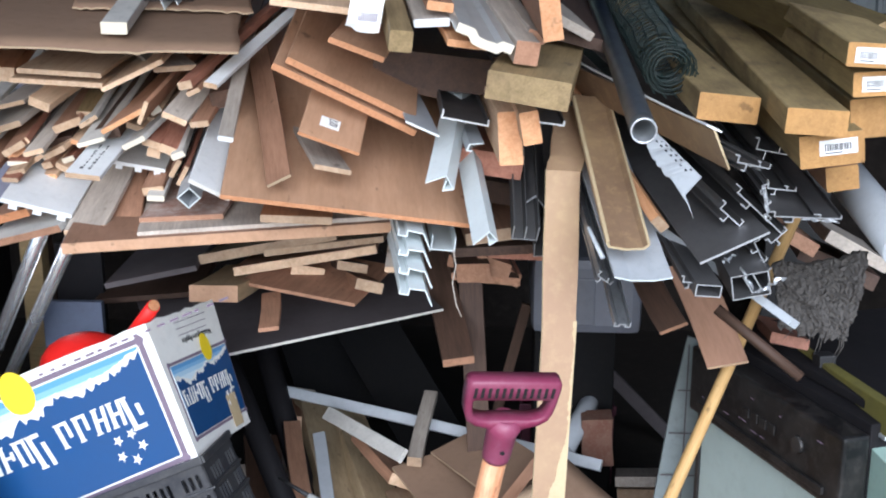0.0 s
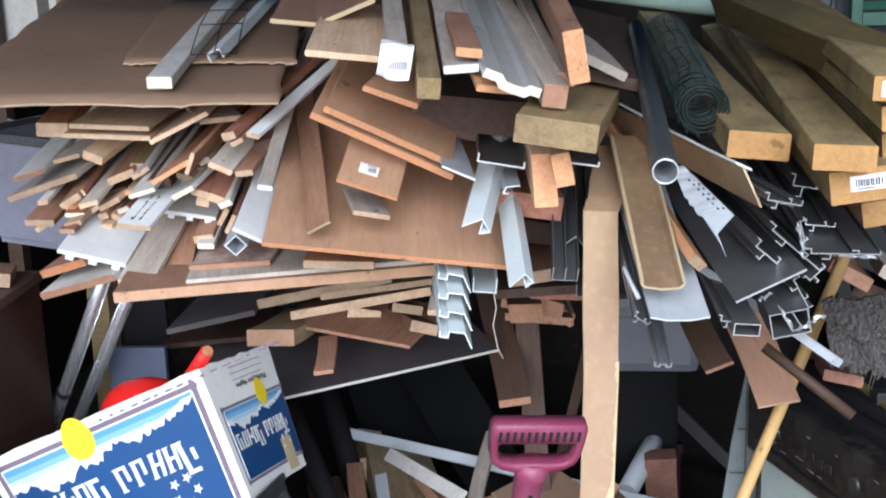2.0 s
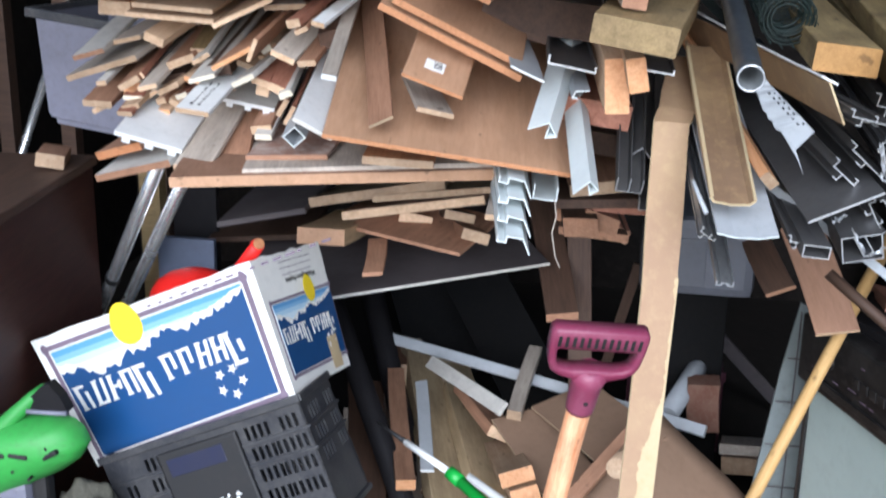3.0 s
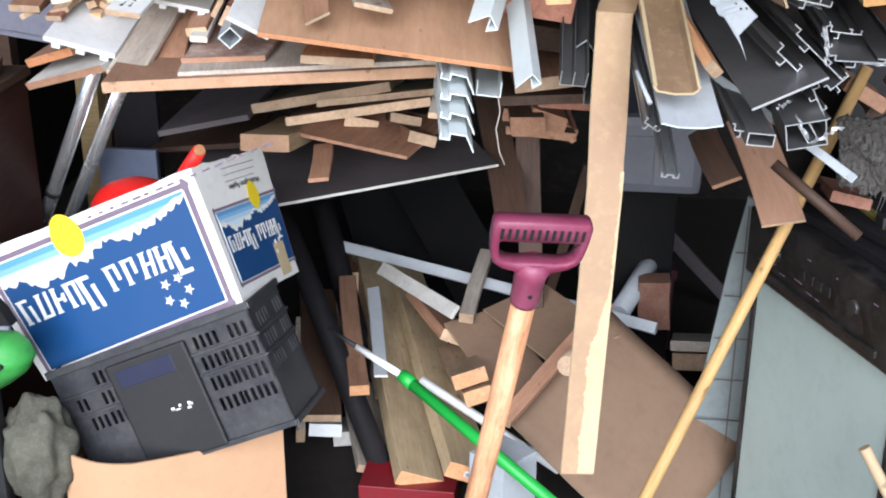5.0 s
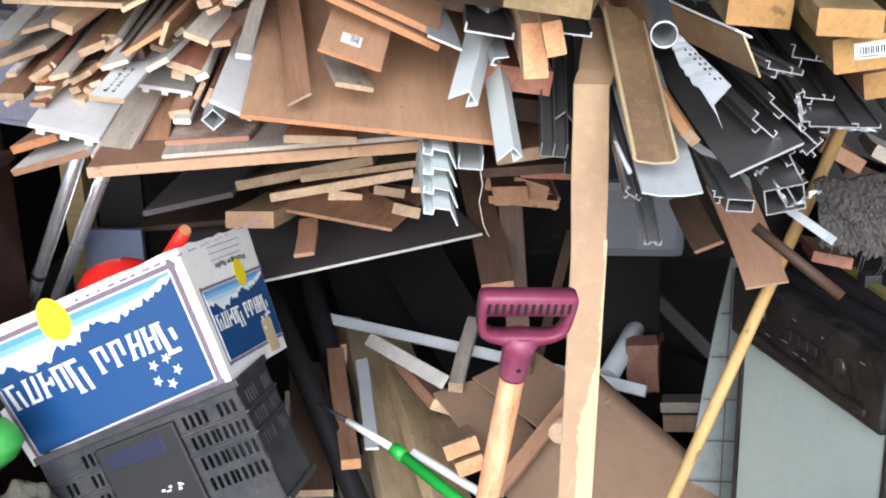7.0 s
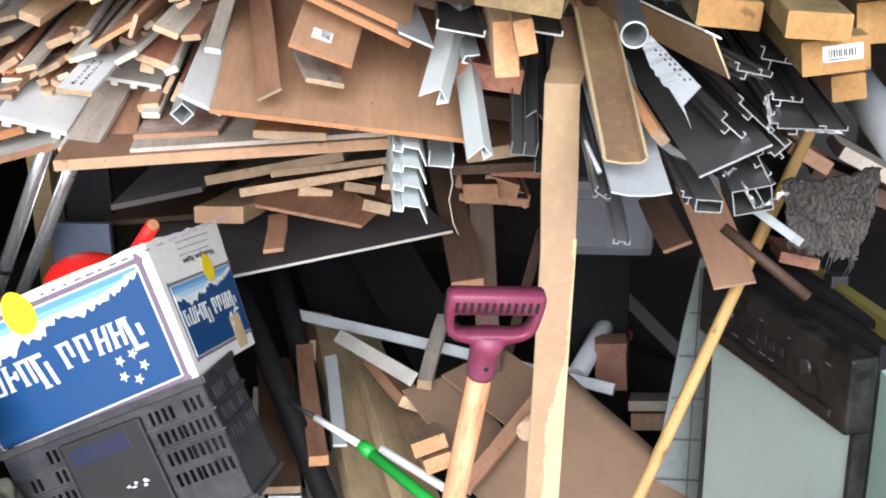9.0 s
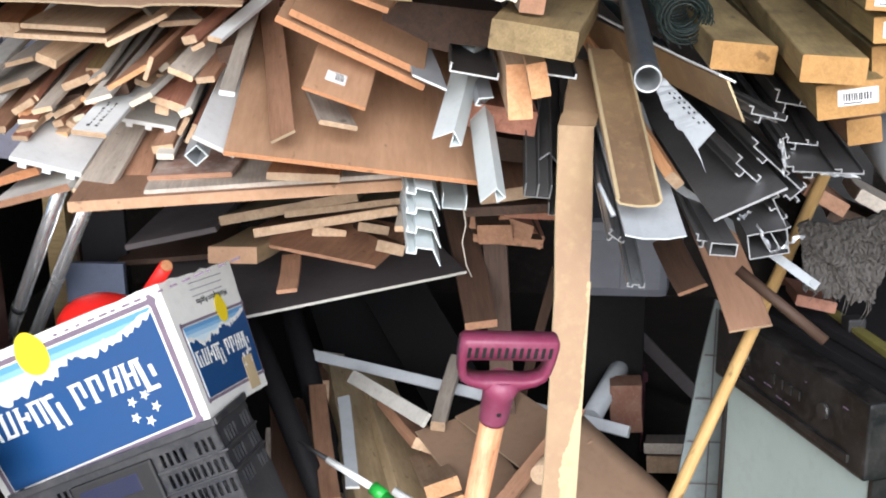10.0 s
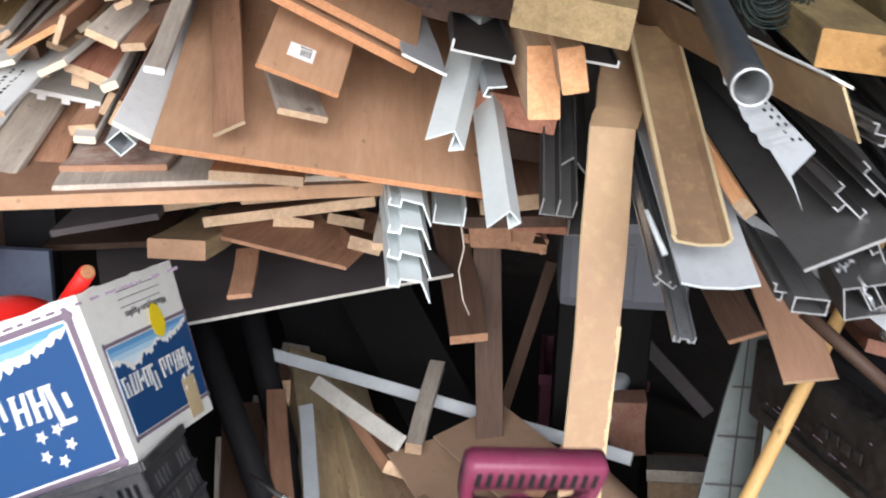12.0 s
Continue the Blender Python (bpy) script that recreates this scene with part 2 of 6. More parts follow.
def extrude(outline, length, segs=5, bow=0.0, seed=0, skew=0.0, wob=0.0, cut=0.0):
    """The outline (y, z) drawn along x from 0 to length. bow: sag in the middle; skew and cut turn the near end's cut; material 1 is on the end grain."""
    r = random.Random(seed)
    bm = bmesh.new()
    sy, sz = r.uniform(-1, 1) * bow, r.uniform(-1, 1) * bow
    rings = []
    for i in range(segs + 1):
        f = i / segs
        k = 4 * f * (1 - f)
        oy, oz = sy * k + r.uniform(-wob, wob), sz * k + r.uniform(-wob, wob)
        ring = []
        for y, z in outline:
            x = f * length + (1 - f) ** 4 * (skew * y + cut * z)
            ring.append(bm.verts.new((x, y + oy, z + oz)))
        rings.append(ring)
    m = len(outline)
    for a, b in zip(rings, rings[1:]):
        for j in range(m):
            bm.faces.new((a[j], a[(j + 1) % m], b[(j + 1) % m], b[j]))
    for ring in (rings[0][::-1], rings[-1]):
        f = bm.faces.new(ring)
        f.material_index = 1
    return bm


def tube(r, wall, length, n=20, end=1, flare=0.0):
    """A hollow round pipe along x."""
    bm = bmesh.new()
    st = [(0, r + flare), (0.03, r + flare), (0.035, r), (length, r), (length, r - wall), (0, r - wall + flare)]
    rings = [[bm.verts.new((x, q * math.cos(2 * math.pi * i / n), q * math.sin(2 * math.pi * i / n))) for i in range(n)] for x, q in st]
    for k in range(6):
        a, b = rings[k], rings[(k + 1) % 6]
        for i in range(n):
            f = bm.faces.new((a[i], b[i], b[(i + 1) % n], a[(i + 1) % n]))
            f.smooth = True
            f.material_index = end if k == 5 else 0
    return bm


def rod(pts, radii, n=12):
    """A round bar through the points, with a radius at each."""
    bm = bmesh.new()
    pts = [Vector(p) for p in pts]
    if not isinstance(radii, (list, tuple)):
        radii = [radii] * len(pts)
    rings = []
    for i, p in enumerate(pts):
        d = (pts[min(i + 1, len(pts) - 1)] - pts[max(i - 1, 0)]).normalized()
        a = d.orthogonal().normalized() if i == 0 else (a - a.dot(d) * d).normalized()
        b = d.cross(a)
        rings.append([bm.verts.new(p + radii[i] * (a * math.cos(2 * math.pi * k / n) + b * math.sin(2 * math.pi * k / n))) for k in range(n)])
    for a_, b_ in zip(rings, rings[1:]):
        for k in range(n):
            bm.faces.new((a_[k], a_[(k + 1) % n], b_[(k + 1) % n], b_[k])).smooth = True
    bm.faces.new(rings[0][::-1]), bm.faces.new(rings[-1])
    return bm


def along(front, back, roll=0.0):
    """The frame of a long piece: x from its near end to its far end, y level across it, then rolled about x by degrees."""
    f, x = Vector(front), (Vector(back) - Vector(front)).normalized()
    y = Vector((0, 0, 1)).cross(x)
    y = y.normalized() if y.length > 1e-4 else Vector((1, 0, 0))
    z = x.cross(y)
    m = Matrix((x, y, z)).transposed().to_4x4()
    return Matrix.Translation(f) @ m @ Matrix.Rotation(radians(roll), 4, "X")


SEED = [0]


def board(name, front, back, roll, w, t, mat, label, category="board", end="pine", bow=0.004, skew=0.0, group="scrap timber in the pile", outline=None, cut=0.0):
    """A long piece with one cross-section, from its near end to its far end."""
    SEED[0] += 1
    length = (Vector(back) - Vector(front)).length
    bm = extrude(outline or rect(w, t), length, 6, bow, SEED[0], skew, wob=0.0004, cut=cut)
    ob = link_mesh(name, bm, [mat, end])
    ob.matrix_world = along(front, back, roll)
    return tagged(ob, label, category, group)


def section(name, front, back, roll, outline, mat, label, category="metal profile", end="cutmetal", group="metal and vinyl profiles", skew=0.0, bow=0.002, cut=0.0):
    return board(name, front, back, roll, 0, 0, mat, label, category, end, bow, skew, group, outline, cut)


def sticker(parent, x, y, z, w, h, bars=9, tilt=0.0, face="top"):
    """A white paper label with bars of print, lying on a piece's upper face or its sawn end."""
    bm = bmesh.new()
    box(bm, -w / 2, w / 2, -h / 2, h / 2, 0, 0.0006)
    lab = part("label", bm, "paper", parent, "white paper price label")
    rot = Matrix.Rotation(radians(tilt), 4, "Z")
    if face == "end":
        rot = Matrix(((0, 0, -1, 0), (-1, 0, 0, 0), (0, 1, 0, 0), (0, 0, 0, 1))) @ rot
    lab.matrix_local = Matrix.Translation((x, y, z)) @ rot
    r = random.Random(int(w * 1e5))
    bm = bmesh.new()
    p = -w * 0.36
    for _ in range(bars):
        q = r.uniform(0.02, 0.05) * w
        box(bm, p, p + q, -h * 0.22, h * 0.24, 0.0006, 0.0009)
        p += q + r.uniform(0.015, 0.04) * w
    box(bm, -w * 0.36, w * 0.1, -h * 0.4, -h * 0.32, 0.0006, 0.0009)
    ink = part("print", bm, "ink", lab)
    return lab

def grooved(w, t, d):
    """A flat plank section with ribs below."""
    a = w / 2
    pts = [(-a, t / 2), (-a, -t / 2)]
    for c in (-0.32, 0.02, 0.36):
        pts += [(c * w - 0.1 * w, -t / 2), (c * w - 0.1 * w, -t / 2 - d * 0.7), (c * w + 0.02 * w, -t / 2 - d * 0.7), (c * w + 0.02 * w, -t / 2)]
    return pts + [(a, -t / 2), (a, t / 2)]


def ribbed(w, h):
    """A window profile's section: a thin web with upstands, lips and a hooked leg below."""
    a, t = w / 2, 0.0018
    return [(-a, 0), (-a * 0.1, 0), (a * 0.3 - t, 0), (a * 0.3 - t, -h * 0.5 - t), (a * 0.5, -h * 0.5 - t), (a * 0.5, -h * 0.5), (a * 0.3, -h * 0.5), (a * 0.3, 0), (a * 0.8, 0), (a * 0.8, h * 0.7 - t),
            (a, h * 0.7 - t), (a, h * 0.7), (a * 0.8 - t, h * 0.7), (a * 0.8 - t, t), (-a * 0.45 + t, t), (-a * 0.45 + t, h * 0.55 - t), (-a * 0.25, h * 0.55 - t), (-a * 0.25, h * 0.55), (-a * 0.45, h * 0.55),
            (-a * 0.45, t), (-a + t, t), (-a + t, h * 0.5), (-a, h * 0.5)]


def trackshape(w, h):
    """A double track: a web with three upright flanges."""
    a, b, t = w / 2, h / 2, 0.0022
    return [(-a, -b), (a, -b), (a, b), (a - t, b), (a - t, -b + t), (t / 2, -b + t), (t / 2, b), (-t / 2, b), (-t / 2, -b + t), (-a + t, -b + t), (-a + t, b), (-a, b)]


def flat_cardboard(name, front, back, roll, w, t, mat, label, category):
    """A flattened carton: wavy sheet with fold lines and a torn near edge."""
    SEED[0] += 1
    r = random.Random(SEED[0])
    length = (Vector(back) - Vector(front)).length
    nu, nv = 36, 16
    bm = bmesh.new()
    off = r.uniform(0, 50)
    g = []
    for j in range(nv + 1):
        row = []
        for i in range(nu + 1):
            x, y = length * j / nv, -w / 2 + w * i / nu
            z = 0.005 * noise.noise(Vector((x * 3 + off, y * 4, 0))) + 0.0012 * noise.noise(Vector((x * 11, y * 13, off)))
            z -= 0.003 * max(0, 1 - abs(y + w * 0.18) / 0.015)
            if j == 0:
                x += 0.007 * noise.noise(Vector((y * 7, off, 0))) + r.uniform(-0.0015, 0.0015)
                z -= 0.002 + (0.004 * r.random() if r.random() < 0.2 else 0)
            if i in (0, nu):
                y += 0.008 * noise.noise(Vector((x * 9, off, 4)))
            row.append(bm.verts.new((x, y, z)))
        g.append(row)
    for j in range(nv):
        for i in range(nu):
            bm.faces.new((g[j][i], g[j][i + 1], g[j + 1][i + 1], g[j + 1][i])).smooth = True
    bm.normal_update()
    bmesh.ops.solidify(bm, geom=bm.faces[:], thickness=t)
    bm.normal_update()
    for fc in bm.faces:
        if abs(fc.normal.z) < 0.5:
            fc.material_index, fc.smooth = 1, False
    ob = link_mesh(name, bm, [mat, "cardedge"])
    ob.matrix_world = along(front, back, roll)
    tagged(ob, label, category)
    return ob


def rough_pole(a, b, r):
    """A peeled reddish branch with knots and a splintered end."""
    a, b = Vector(a), Vector(b)
    n = 36
    pts = [a.lerp(b, i / n) + Vector((0, 0.004 * noise.noise(Vector((i * 0.4, 0, 0))), 0.006 * noise.noise(Vector((i * 0.3, 5, 0))))) for i in range(n + 1)]
    rad = [r * (1 + 0.09 * noise.noise(Vector((i * 0.9, 2, 1))) + (0.08 if i in (1, 9, 16, 24, 30) else 0)) for i in range(n + 1)]
    ob = link_mesh("reddish_pole", rod(pts, rad, 10), "bark")
    return tagged(ob, "rough reddish pole lying across the cardboard", "pole")


def pipe(front, back, r):
    bm = tube(r, 0.0022, (Vector(back) - Vector(front)).length + 0.6, 28)
    ob = link_mesh("metal_pipe", bm, ["galv", "cutmetal"])
    ob.matrix_world = along(front, back)
    for p in ob.data.polygons:
        p.use_smooth = True
    tagged(ob, "open-ended galvanised steel fence pipe", "pipe")
    return ob


def wire_roll(front, back, r):
    """Coated fence wire rolled up: rings that spiral inwards, tied by crossing wires."""
    length = (Vector(back) - Vector(front)).length
    root = new("wire_roll")
    root.matrix_world = along(front, back)
    tagged(root, "roll of dark green coated wire fencing", "wire roll")
    rnd = random.Random(8)
    for k in range(30):
        x = 0.012 + length * 0.7 * (k / 29) ** 1.2
        ph, n = rnd.uniform(0, 6.3), 64
        pts = []
        for i in range(n + 1):
            f = i / n
            q = r * (1.02 - 0.5 * f + 0.012 * math.sin(9 * f + ph)) if k < 6 else r * (1.0 - 0.10 * f + 0.012 * math.sin(7 * f + ph))
            a = ph + f * 2 * math.pi * (3.2 if k < 6 else 1.5)
            pts.append((x + 0.008 * f + 0.0015 * math.sin(a * 2), q * math.cos(a), q * math.sin(a)))
        part("wire_ring", rod(pts, 0.0013, 5), "wire", root)
    for k in range(14):
        a = k / 14 * 6.28
        pts = [(length * 0.7 * i / 8, r * math.cos(a + 0.08 * math.sin(i * 2.1 + k)), r * math.sin(a + 0.08 * math.sin(i * 2.1 + k))) for i in range(9)]
        part("long_wire", rod(pts, 0.0011, 5), "wire", root)
    return root


def perforated_strip(front, back, roll, w):
    """A torn white nailing flange with two rows of dark slots."""
    length = (Vector(back) - Vector(front)).length
    r = random.Random(3)
    bm = bmesh.new()
    n = 14
    top, bot = [], []
    for i in range(n + 1):
        x = length * i / n
        tear = 0.006 * r.random() + 0.0016 * max(0, i - 4)
        top.append(bm.verts.new((x - (0.01 if i == 0 else 0), w / 2, 0.002 * r.uniform(-1, 1))))
        bot.append(bm.verts.new((x + 0.012 - (0.03 if i == 0 else 0), -w / 2 + tear, -0.004 * r.random())))
    for i in range(n):
        bm.faces.new((top[i], top[i + 1], bot[i + 1], bot[i]))
    tail = [bm.verts.new(p) for p in ((-0.030, -w * 0.62, -0.004), (-0.052, -w * 0.80, -0.010))]
    bm.faces.new((bot[0], bot[1], tail[0]))
    bm.faces.new((bot[0], tail[0], tail[1]))
    for v in bm.verts:
        v.co.y *= -1
    bmesh.ops.reverse_faces(bm, faces=bm.faces[:])
    bm.normal_update()
    bmesh.ops.solidify(bm, geom=bm.faces[:], thickness=0.0015)
    ob = link_mesh("perforated_strip", bm, "greyvinyl")
    ob.matrix_world = along(front, back, roll)
    tagged(ob, "torn white perforated vinyl strip", "strip")
    for row, y in ((0, w * 0.36), (1, w * 0.20)):
        for k in range(7):
            bm = bmesh.new()
            x = 0.008 + k * 0.012 + row * 0.005
            box(bm, x, x + 0.0045, -y - 0.0026, -y, 0.0017, 0.0024)
            part("slot", bm, "ink", ob)
    return ob


def metal_scrap(at_, tilt, length, w, seed):
    """A small crumpled curl of bright torn metal."""
    r = random.Random(40 + seed)
    bm = bmesh.new()
    n = 9
    a, b = [], []
    for i in range(n + 1):
        x = length * (i / n - 0.5)
        y, z = 0.006 * r.uniform(-1, 1), 0.25 * w * r.uniform(-1, 1)
        h = w * (0.16 + 0.2 * r.random()) * (0.3 if i in (0, n) else 1)
        a.append(bm.verts.new((x, y, z + h)))
        b.append(bm.verts.new((x + 0.003 * r.uniform(-1, 1), y + 0.008 * r.uniform(-1, 1), z - h)))
    for i in range(n):
        bm.faces.new((a[i], a[i + 1], b[i + 1], b[i]))
    bm.normal_update()
    bmesh.ops.solidify(bm, geom=bm.faces[:], thickness=0.0006)
    ob = link_mesh("metal_scrap", bm, "cutmetal")
    ob.matrix_world = pose(at_[0], at_[1], at_[2], 0, -tilt)
    return tagged(ob, "small crumpled curl of bright torn metal", "metal scrap", "metal and vinyl profiles")


def hanging_strip(pts, w, t):
    """The long tan strip that runs out of the pile, kinks over its edge and hangs down."""
    bm = bmesh.new()
    pts = [Vector(p) for p in pts]
    dense = []
    for a, b in zip(pts, pts[1:]):
        dense += [a.lerp(b, i / 6) for i in range(6)]
    dense.append(pts[-1])
    r = random.Random(2)
    rings = []
    for i, p in enumerate(dense):
        d = (dense[min(i + 1, len(dense) - 1)] - dense[max(i - 1, 0)]).normalized()
        side = Vector((0.97, 0.18, 0)).normalized()
        side = (side - side.dot(d) * d).normalized()
        nrm = side.cross(d)
        e = r.uniform(-0.0012, 0.0012)
        a = w / 2 + e
        prof = ((-a, -t / 2), (a, -t / 2), (a + 0.001, 0), (a, t / 2), (-a, t / 2), (-a - 0.001, 0))
        rings.append([bm.verts.new(p + side * u + nrm * v) for u, v in prof])
    for i, (A, B) in enumerate(zip(rings, rings[1:])):
        for j in range(6):
            f = bm.faces.new((A[j], A[(j + 1) % 6], B[(j + 1) % 6], B[j]))
            f.material_index = 1 if j in (1, 2, 4, 5) else 0
    bm.faces.new(rings[0][::-1]), bm.faces.new(rings[-1])
    bmesh.ops.recalc_face_normals(bm, faces=bm.faces[:])
    ob = link_mesh("hanging_strip", bm, ["tan", "cream"])
    tagged(ob, "long tan strip with cream edges hanging from the pile", "strip")
    # facing peeled off along one edge, ragged
    bm = bmesh.new()
    a, b = pts[-2], pts[-1]
    d = (b - a).normalized()
    side = Vector((0.97, 0.18, 0)).normalized()
    side = (side - side.dot(d) * d).normalized()
    nrm = d.cross(side)
    nrm = nrm if nrm.y < 0 else -nrm
    prev = None
    for i in range(281):
        p = a.lerp(b, -0.05 + 1.045 * i / 280)
        g = i / 280
        wd = min(w * 0.8, 0.003 + w * (0.10 * g + 0.42 * max(0.0, min(1.0, (g - 0.35) * 4.0))) + 0.006 * noise.noise(Vector((i * 0.05, 1.3, 0))) + 0.004 * noise.noise(Vector((i * 0.21, 4.0, 0))) + 0.0025 * noise.noise(Vector((i * 0.8, 7.0, 0))))
        wd = max(0.0022, wd)
        row = [bm.verts.new(p + side * (w / 2 + 0.0012) + nrm * (t / 2 + 0.0006)), bm.verts.new(p + side * (w / 2 + 0.0012 - wd) + nrm * (t / 2 + 0.0006))]
        if prev:
            bm.faces.new((prev[0], row[0], row[1], prev[1]))
        prev = row
    bm.normal_update()
    bmesh.ops.solidify(bm, geom=bm.faces[:], thickness=0.0005)
    part("peeled_edge", bm, "cream", ob, "ragged cream peeled edge")
    return ob


def handled_tool(grip, foot, width):
    """A garden tool's upper end: a ribbed plastic D-grip on a wooden shaft."""
    root = new("garden_spade")
    g, f = Vector(grip), Vector(foot)
    x = (f - g).normalized()
    side = Vector((1, 0.27, -0.075))
    side = (side - side.dot(x) * x).normalized()
    z = x.cross(side)
    root.matrix_world = Matrix.Translation(g) @ Matrix((x, side, z)).transposed().to_4x4()
    tagged(root, "spade with maroon plastic D-grip and worn wooden shaft", "spade")
    a = width / 2
    # the D: outer outline and hand opening, half of each, mirrored and joined
    outer = [(-0.005, 0.0), (-0.005, 0.90), (-0.001, 0.985), (0.006, 1.0), (0.026, 0.99), (0.048, 0.95), (0.059, 0.88), (0.067, 0.70), (0.072, 0.42), (0.078, 0.26), (0.080, 0.0)]
    inner = [(0.024, 0.0), (0.024, 0.74), (0.025, 0.79), (0.028, 0.82), (0.036, 0.81), (0.047, 0.78), (0.053, 0.73), (0.0565, 0.62), (0.0585, 0.42), (0.0575, 0.2), (0.0575, 0.0)]
    loops = []
    for half in (outer, inner):
        loops.append([(x, y * a) for x, y in half] + [(x, -y * a) for x, y in half[-2:0:-1]])
    bm = bmesh.new()
    m = len(loops[0])
    rings = []
    for lp, z, k in ((loops[0], -0.009, 0), (loops[0], 0.009, 0), (loops[0], 0.012, 1), (loops[1], 0.012, -1), (loops[1], 0.009, 0), (loops[1], -0.009, 0)):
        cx, cy = 0.038, 0.0
        rings.append([bm.verts.new((cx + (x - cx) * (1 - 0.045 * k), cy + (y - cy) * (1 - 0.045 * k), z)) for x, y in lp])
    for A, B in zip(rings, rings[1:] + rings[:1]):
        for j in range(m):
            bm.faces.new((A[j], A[(j + 1) % m], B[(j + 1) % m], B[j])).smooth = True
    bmesh.ops.recalc_face_normals(bm, faces=bm.faces[:])
    part("grip", bm, "maroon", root, "maroon plastic D-grip with a ribbed hand bar")
    # black bars on the face paint the shadow inside the grip's slots
    for k in range(12):
        bm = bmesh.new()
        y = -a + width * (k + 1.2) / 13.4
        box(bm, 0.004, 0.020, y - 0.0022, y + 0.0022, 0.0105, 0.0126, 0.0006)
        part("groove", bm, "rubber", root)
    part("socket", rod([(0.060, 0, 0), (0.072, 0, 0), (0.085, 0, 0), (0.125, 0, 0), (0.13, 0, 0)], [0.016, 0.024, 0.020, 0.0185, 0.018], 16), "maroon", root)
    rv = rod([(0.105, 0, 0.017), (0.105, 0, 0.0205)], 0.003, 10)
    part("rivet", rv, "rubber", root)
    length = (f - g).length
    part("shaft", rod([(0.12, 0, 0), (length * 0.5, 0.001, 0), (length, 0, 0)], [0.0155, 0.017, 0.017], 16), "handle", root, "worn orange wooden shaft")
    return root


def stick(name, a, b, r, mat, label, category, r2=None, n=12):
    a, b = Vector(a), Vector(b)
    bm = rod([(0, 0, 0), ((b - a).length * 0.5, 0, 0), ((b - a).length, 0, 0)], [r, (r + (r2 or r)) / 2, r2 or r], n)
    ob = link_mesh(name, bm, mat)
    ob.matrix_world = along(a, b)
    return tagged(ob, label, category)


def printed_panel(parent, w, h, m, big):
    """A face of the carton: lilac-grey frame, blue field with snowy mountains, yellow fruit and white shapes for the brand mark. Drawn upside down."""
    def flat(name, pts, mat, lift, label=""):
        bm = bmesh.new()
        bm.faces.new([bm.verts.new((x, y, 0)) for x, y in pts])
        r = bmesh.ops.extrude_face_region(bm, geom=bm.faces[:])
        bmesh.ops.translate(bm, verts=[v for v in r["geom"] if isinstance(v, bmesh.types.BMVert)], vec=(0, 0, 0.0004))
        bmesh.ops.recalc_face_normals(bm, faces=bm.faces[:])
        xs, ys_ = [p[0] for p in pts], [p[1] for p in pts]
        for axis, lo, hi in ((0, min(xs), max(xs)), (1, min(ys_), max(ys_))):
            c = math.ceil(lo / 0.02) * 0.02
            while c < hi and hi - lo > 0.06:
                co, no = ((c, 0, 0), (1, 0, 0)) if axis == 0 else ((0, c, 0), (0, 1, 0))
                bmesh.ops.bisect_plane(bm, geom=bm.verts[:] + bm.edges[:] + bm.faces[:], plane_co=co, plane_no=no)
                c += 0.02
        ob = part(name, bm, mat, parent, label)
        ob.matrix_local = m @ Matrix.Translation((0, 0, lift))
        return ob
    x0, x1, y0, y1 = (-w * 0.445, w * 0.445, -h * 0.455, h * 0.385) if big else (-w * 0.43, w * 0.47, -h * 0.38, h * 0.15)
    b = 0.011 if big else 0.006
    flat("printed_frame", [(x0 - b, y0 - b), (x1 + b, y0 - b), (x1 + b, y1 + b), (x0 - b, y1 + b)], "boxlilac", 0.0008, "grey printed frame")
    flat("printed_border", [(x0, y0), (x1, y0), (x1, y1), (x0, y1)], "boxwhite", 0.0014)
    i = b * 0.35
    for kx in (x0 - b / 2, x1 + b / 2):
        for ky in (y0 - b / 2, y1 + b / 2):
            q = b * 0.95
            flat("printed_knot", [(kx + q * (1 + 0.2 * math.sin(5 * k)) * math.cos(k * math.pi / 6), ky + q * (1 + 0.2 * math.cos(4 * k)) * math.sin(k * math.pi / 6)) for k in range(12)], "boxlilac", 0.0024)
    bands = ("boxsky1", "boxsky2", "boxsky3", "boxsky4")
    ys = [y1 - i, y0 + (y1 - y0) * 0.93, y0 + (y1 - y0) * 0.88, y0 + (y1 - y0) * 0.82, y0 + i]
    for k, mat in enumerate(bands):
        flat("printed_sky", [(x0 + i, ys[k + 1]), (x1 - i, ys[k + 1]), (x1 - i, ys[k]), (x0 + i, ys[k])], mat, 0.002, "pale blue printed sky")
    r = random.Random(4)
    n = 64
    hh = y1 - y0
    prof = [0.86, 0.84, 0.80, 0.75, 0.73, 0.76, 0.82, 0.80, 0.83, 0.88, 0.86, 0.84, 0.88, 0.87, 0.91, 0.94, 0.97]
    def ridge(k):
        q = k / 4
        j = min(int(q), 15)
        return prof[j] + (prof[j + 1] - prof[j]) * (q - j)
    low = [(x0 + i + (x1 - x0 - 2 * i) * k / n, y0 + hh * (ridge(k) - 0.055 + 0.038 * r.uniform(-1, 1))) for k in range(n + 1)]
    top = [(x0 + i + (x1 - x0 - 2 * i) * k / n, y0 + hh * min(ridge(k) + 0.010 * r.uniform(-1, 1), 0.97)) for k in range(n + 1)]
    flat("printed_snow", low + top[::-1], "boxwhite", 0.0026, "white printed mountains")
    flat("printed_field", [(x0 + i, y0 + i), (x1 - i, y0 + i)] + low[::-1], "boxblue", 0.0032, "deep blue printed field")
    cx, cy, rr = x0 + (x1 - x0) * (0.42 if big else 0.64), y0 + hh * (1.0 if big else 1.06), hh * (0.19 if big else 0.2)
